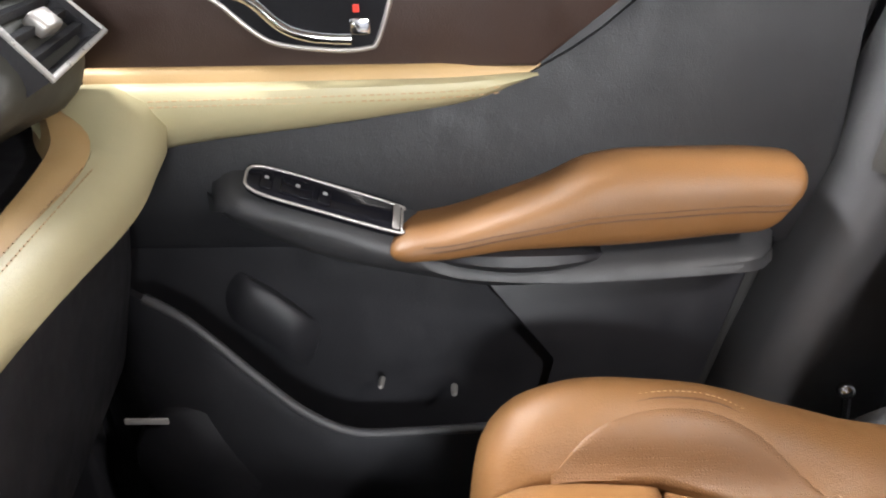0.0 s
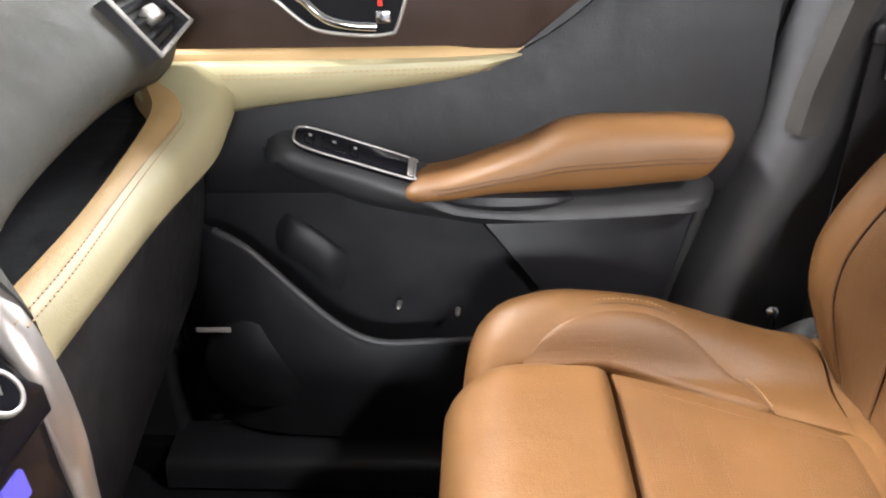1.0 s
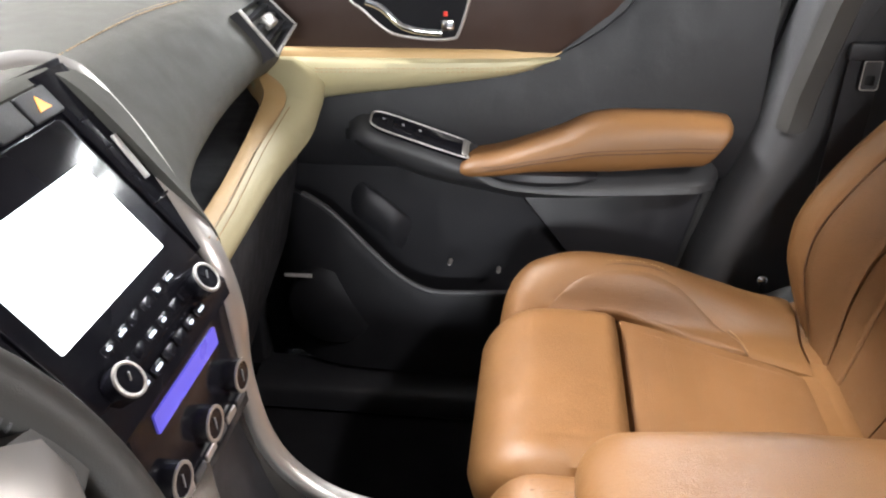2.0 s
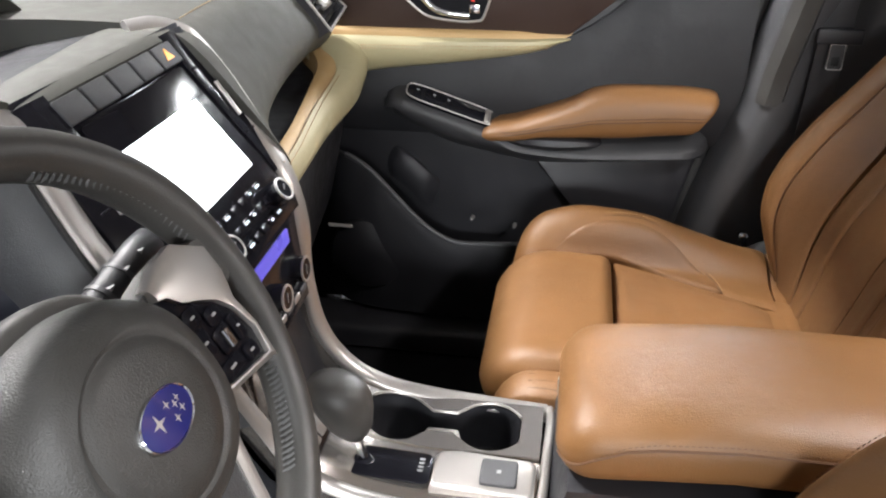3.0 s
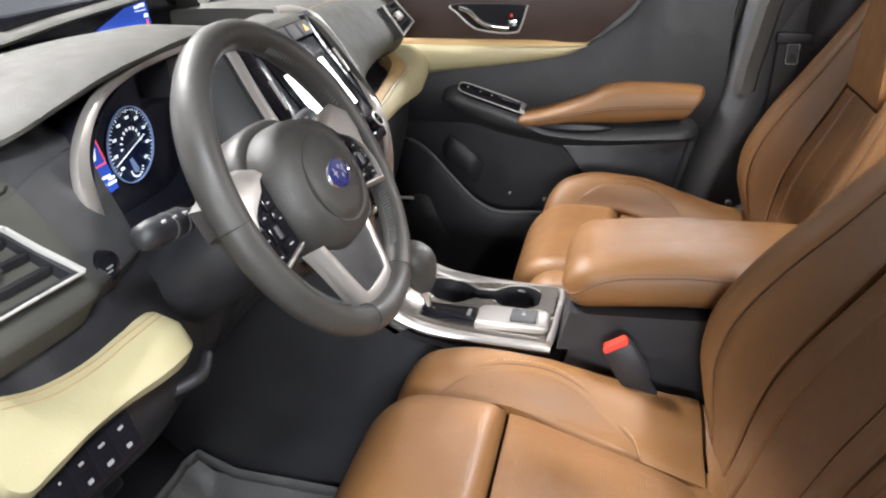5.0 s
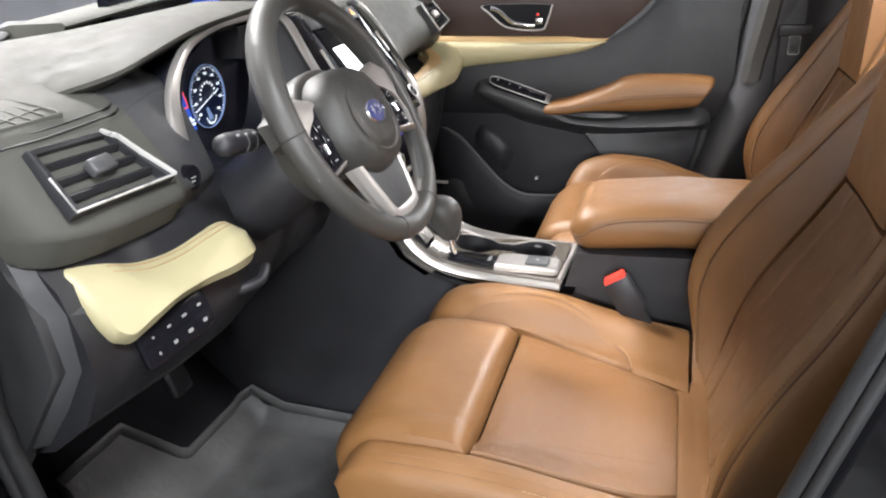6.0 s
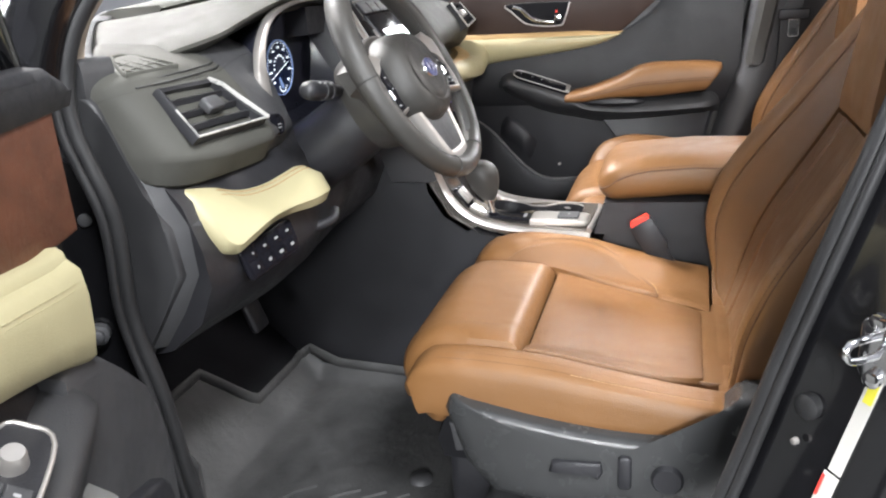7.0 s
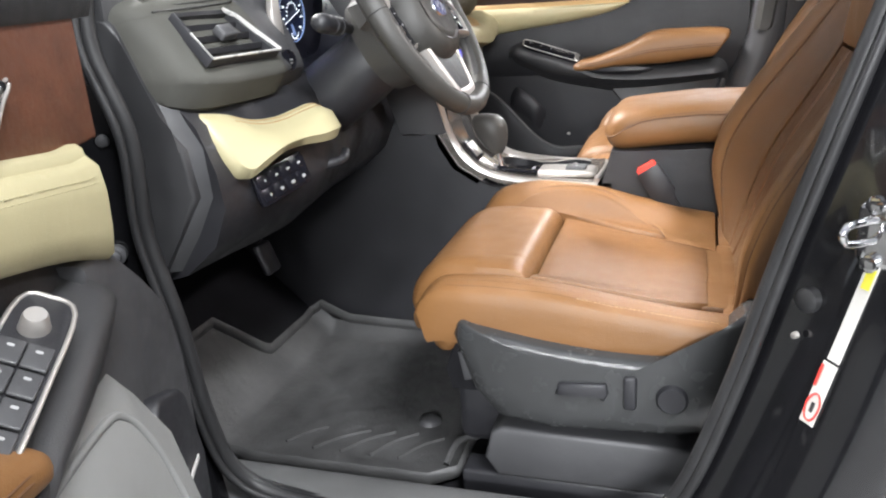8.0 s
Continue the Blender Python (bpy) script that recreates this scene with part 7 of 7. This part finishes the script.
car_door("driver_door", True, (-0.46, -0.885, 0.42), -70.0, "black driver door with cream strip and switches, standing wide open", True, -0.047)

# ---- driver's B-pillar fittings ----
stk = thing("door_striker", (0.43, -0.878, 0.94), "bright metal door striker on the pillar", "door striker")
bm = B()
slab(bm, rounded(0.040, 0.062, 0.01, 3), lambda a, b, c: Vector((0.454 + a * 0.75, -0.882 - a * 0.65 - c * 0.3, 0.945 + b)) + Vector((-0.65, -0.75, 0)) * c, 0.005, 0.0015)
part("plate", bm, CHROME, stk, "metal striker plate")
bm = B()
tube(bm, curve([(0.452, -0.883, 0.960), (0.432, -0.897, 0.960), (0.423, -0.902, 0.958), (0.419, -0.905, 0.950), (0.423, -0.902, 0.942), (0.432, -0.897, 0.940), (0.452, -0.883, 0.940)], 4), 0.0038, 10)
part("loop", bm, CHROME, stk, "round metal loop")
for z in (0.975, 0.918):
    bm = B()
    turned(bm, (0.449, -0.886, z), (-0.65, -0.75, 0), [(0, 0.009), (0.006, 0.0085), (0.007, 0.005)], 12)
    part("screw", bm, CHROME, stk)


def pillar_sticker(name, z0, z1, label):
    """A label wrapped on the curved jamb between two heights; returns its thing and a map (a across, b along, c off)."""
    e = thing(name, (0.40, -0.88, z0), label, "sticker", "pillar stickers")

    def at(a, b, c):
        z = z0 + (z1 - z0) * b
        xs = np.interp(z, [0.55, 0.595, 0.736, 0.92, 1.12], [0.266, 0.290, 0.338, 0.387, 0.445])
        k = min(1, max(0, (z - 0.55) / 0.7))
        o = -0.93 + 0.03 * k
        p0, p1 = Vector((xs + 0.036, -0.847, z)), Vector((xs + 0.058, o + 0.045, z))
        p2 = Vector((xs + 0.085, o + 0.004, z))
        q = p1.lerp(p2, a)
        n = Vector((-(p2 - p1).y, (p2 - p1).x, 0)).normalized()
        n = n if n.x < 0 else -n
        return q + n * (c + 0.0015)
    return e, at


def sheet(at, a0, a1, b0, b1, c, n=8):
    bm = B()
    loft(bm, [[at(a0, b, c), at(a1, b, c), at(a1, b, c + 0.0008), at(a0, b, c + 0.0008)] for b in steps(b0, b1, n)])
    return bm


e, at = pillar_sticker("tyre_label", 0.815, 0.925, "white and yellow information sticker on the black pillar")
part("paper", sheet(at, 0.2, 0.52, 0.0, 1.0, 0.0), WHITEPL, e)
part("yellow_patch", sheet(at, 0.28, 0.48, 0.70, 0.93, 0.001, 4), YELLOW, e, "yellow patch")
e, at = pillar_sticker("airbag_label", 0.745, 0.812, "white warning sticker with a red ring")
part("paper", sheet(at, 0.14, 0.52, 0.0, 1.0, 0.0), WHITEPL, e)
bm = B()
tube(bm, [at(0.33 + 0.17 * math.cos(2 * math.pi * k / 24), 0.28 + 0.22 * math.sin(2 * math.pi * k / 24), 0.0012) for k in range(24)], 0.0012, 4, closed=True)
part("red_ring", bm, REDINK, e, "red ring")
part("ink_mark", sheet(at, 0.29, 0.37, 0.2, 0.36, 0.0012, 2), INK, e)
part("red_bar", sheet(at, 0.15, 0.21, 0.6, 0.95, 0.0012, 3), REDINK, e)
bm = B()
turned(bm, (0.392, -0.858, 0.826), (-0.7, -0.7, 0), [(-0.004, 0.0038), (0.001, 0.0035), (0.0018, 0.002)], 12)
e = thing("pillar_screw", (0.392, -0.858, 0.826), "small bright screw head on the black pillar", "screw")
part("head", bm, SILVER, e)
bm = B()
turned(bm, (0.402, -0.850, 0.862), (-0.7, -0.7, 0), [(-0.01, 0.014), (0.002, 0.013), (0.005, 0.008), (0.0055, 0.0)], 16)
e = thing("bump_stop", (0.398, -0.855, 0.862), "round black rubber door bump stop", "bump stop")
part("cap", bm, RUBBER, e)

# ---- driver's floor mat ----
fm = thing("floor_mat", (-0.3, -0.45, 0.42), "worn black rubber floor mat with raised rim", "floor mat")


MAT_LO = ((-0.634, -0.56), (-0.54, -0.58), (-0.50, -0.63), (-0.42, -0.65), (-0.10, -0.65), (-0.06, -0.62))
MAT_HI = ((-0.634, -0.405), (-0.556, -0.356), (-0.5465, -0.342), (-0.5455, -0.15), (-0.53, -0.13), (-0.10, -0.14), (-0.06, -0.17))


def mat_z(x, y):
    wall = max(0.0, (y + 0.165) / 0.035)
    return floor_z(x, y) + 0.012 + 0.030 * min(1.0, wall) ** 2


bm = B()
rows = []
for x in steps(-0.634, -0.5475, 9) + [-0.5465, -0.5455] + steps(-0.540, -0.06, 38):
    lo, hi = lerp_table(MAT_LO, x), lerp_table(MAT_HI, x)
    rows.append([bm.verts.new((x, y, mat_z(x, y) + 0.0012 * noise.noise((x * 30, y * 30, 0)))) for y in steps(lo, hi, 36)])
for a, b in zip(rows, rows[1:]):
    for k in range(len(a) - 1):
        bm.faces.new((a[k], b[k], b[k + 1], a[k + 1]))
out = [(x, y) for x, y in MAT_LO] + [(x, y) for x, y in reversed(MAT_HI)]
part("tray", bm, MATRUBBER, fm, "scuffed rubber tray")
bm = B()
line = [Vector((x, y, mat_z(x, y))) for x, y in out]
dense = []
for a, b in zip(line, line[1:] + line[:1]):
    for k in range(6):
        x, y = a.x + (b.x - a.x) * k / 6, a.y + (b.y - a.y) * k / 6
        dense.append(Vector((x, y, mat_z(x, y) + 0.008)))
tube(bm, dense, 0.0055, 8, closed=True, squash=2.2)
part("rim", bm, MATRUBBER, fm, "raised mat rim")
bm = B()
turned(bm, (-0.155, -0.47, mat_z(-0.15, -0.47)), (0, 0, 1), [(0, 0.022), (0.006, 0.02), (0.010, 0.012), (0.011, 0)], 20)
part("fastener", bm, DARKGREY, fm, "grey mat fastener")

# bright bits beside the passenger seat and in the door pocket
tr = thing("seat_track", (0.50, 0.665, 0.66), "bright metal seat track end beside the passenger seat", "seat track", "seat tracks")
bm = B()
loft(bm, [[(x, y - 0.012, z - 0.004), (x, y + 0.012, z - 0.004), (x, y + 0.010, z + 0.006), (x, y - 0.010, z + 0.006)] for x, y, z in ((0.435, 0.635, 0.700), (0.47, 0.638, 0.716), (0.51, 0.642, 0.728), (0.57, 0.65, 0.73))])
part("track", bm, SILVER_SHEEN, tr)
an = thing("belt_anchor", (0.455, 0.69, 0.735), "small chrome belt anchor bolt", "belt anchor")
bm = B()
turned(bm, (0.455, 0.70, 0.745), (-0.2, -1, 0.2), [(0, 0.010), (0.008, 0.0095), (0.012, 0.005)], 12)
tube(bm, [(0.455, 0.695, 0.745), (0.46, 0.695, 0.71)], 0.005, 6)
part("bolt", bm, CHROME, an)

for (xa, ya), (xb, yb) in (((-0.39, -0.585), (-0.335, -0.525)), ((-0.333, -0.595), (-0.252, -0.522)), ((-0.28, -0.595), (-0.205, -0.518)), ((-0.225, -0.595), (-0.163, -0.515)), ((-0.173, -0.595), (-0.113, -0.521))):
    bm = B()
    pts = curve([(xa, ya, 0), (xa + (xb - xa) * 0.45, ya + (yb - ya) * 0.6, 0), (xb, yb, 0)], 6)
    band(bm, [(p.x, p.y, mat_z(p.x, p.y) + 0.001) for p in pts], (0, 0, 1), lambda t: 0.006, 0.004)
    part("rib", bm, MATRUBBER, fm)
bm = B()
tube(bm, curve([(-0.085, -0.60, 0.432), (-0.075, -0.555, 0.45), (-0.05, -0.52, 0.44)], 4), 0.006, 6)
part("lip", bm, MATRUBBER, fm)
cl = thing("pocket_clip", (-0.03, 0.77, 0.70), "small silver trim clips inside the door pocket", "trim clip")
for k in range(2):
    bm = B()
    turned(bm, (-0.08 + 0.09 * k, 0.775, 0.71 - 0.012 * k), (0, -1, 0.2), [(0, 0.0045), (0.02, 0.004), (0.024, 0.002)], 8)
    part("clip", bm, SILVER, cl)
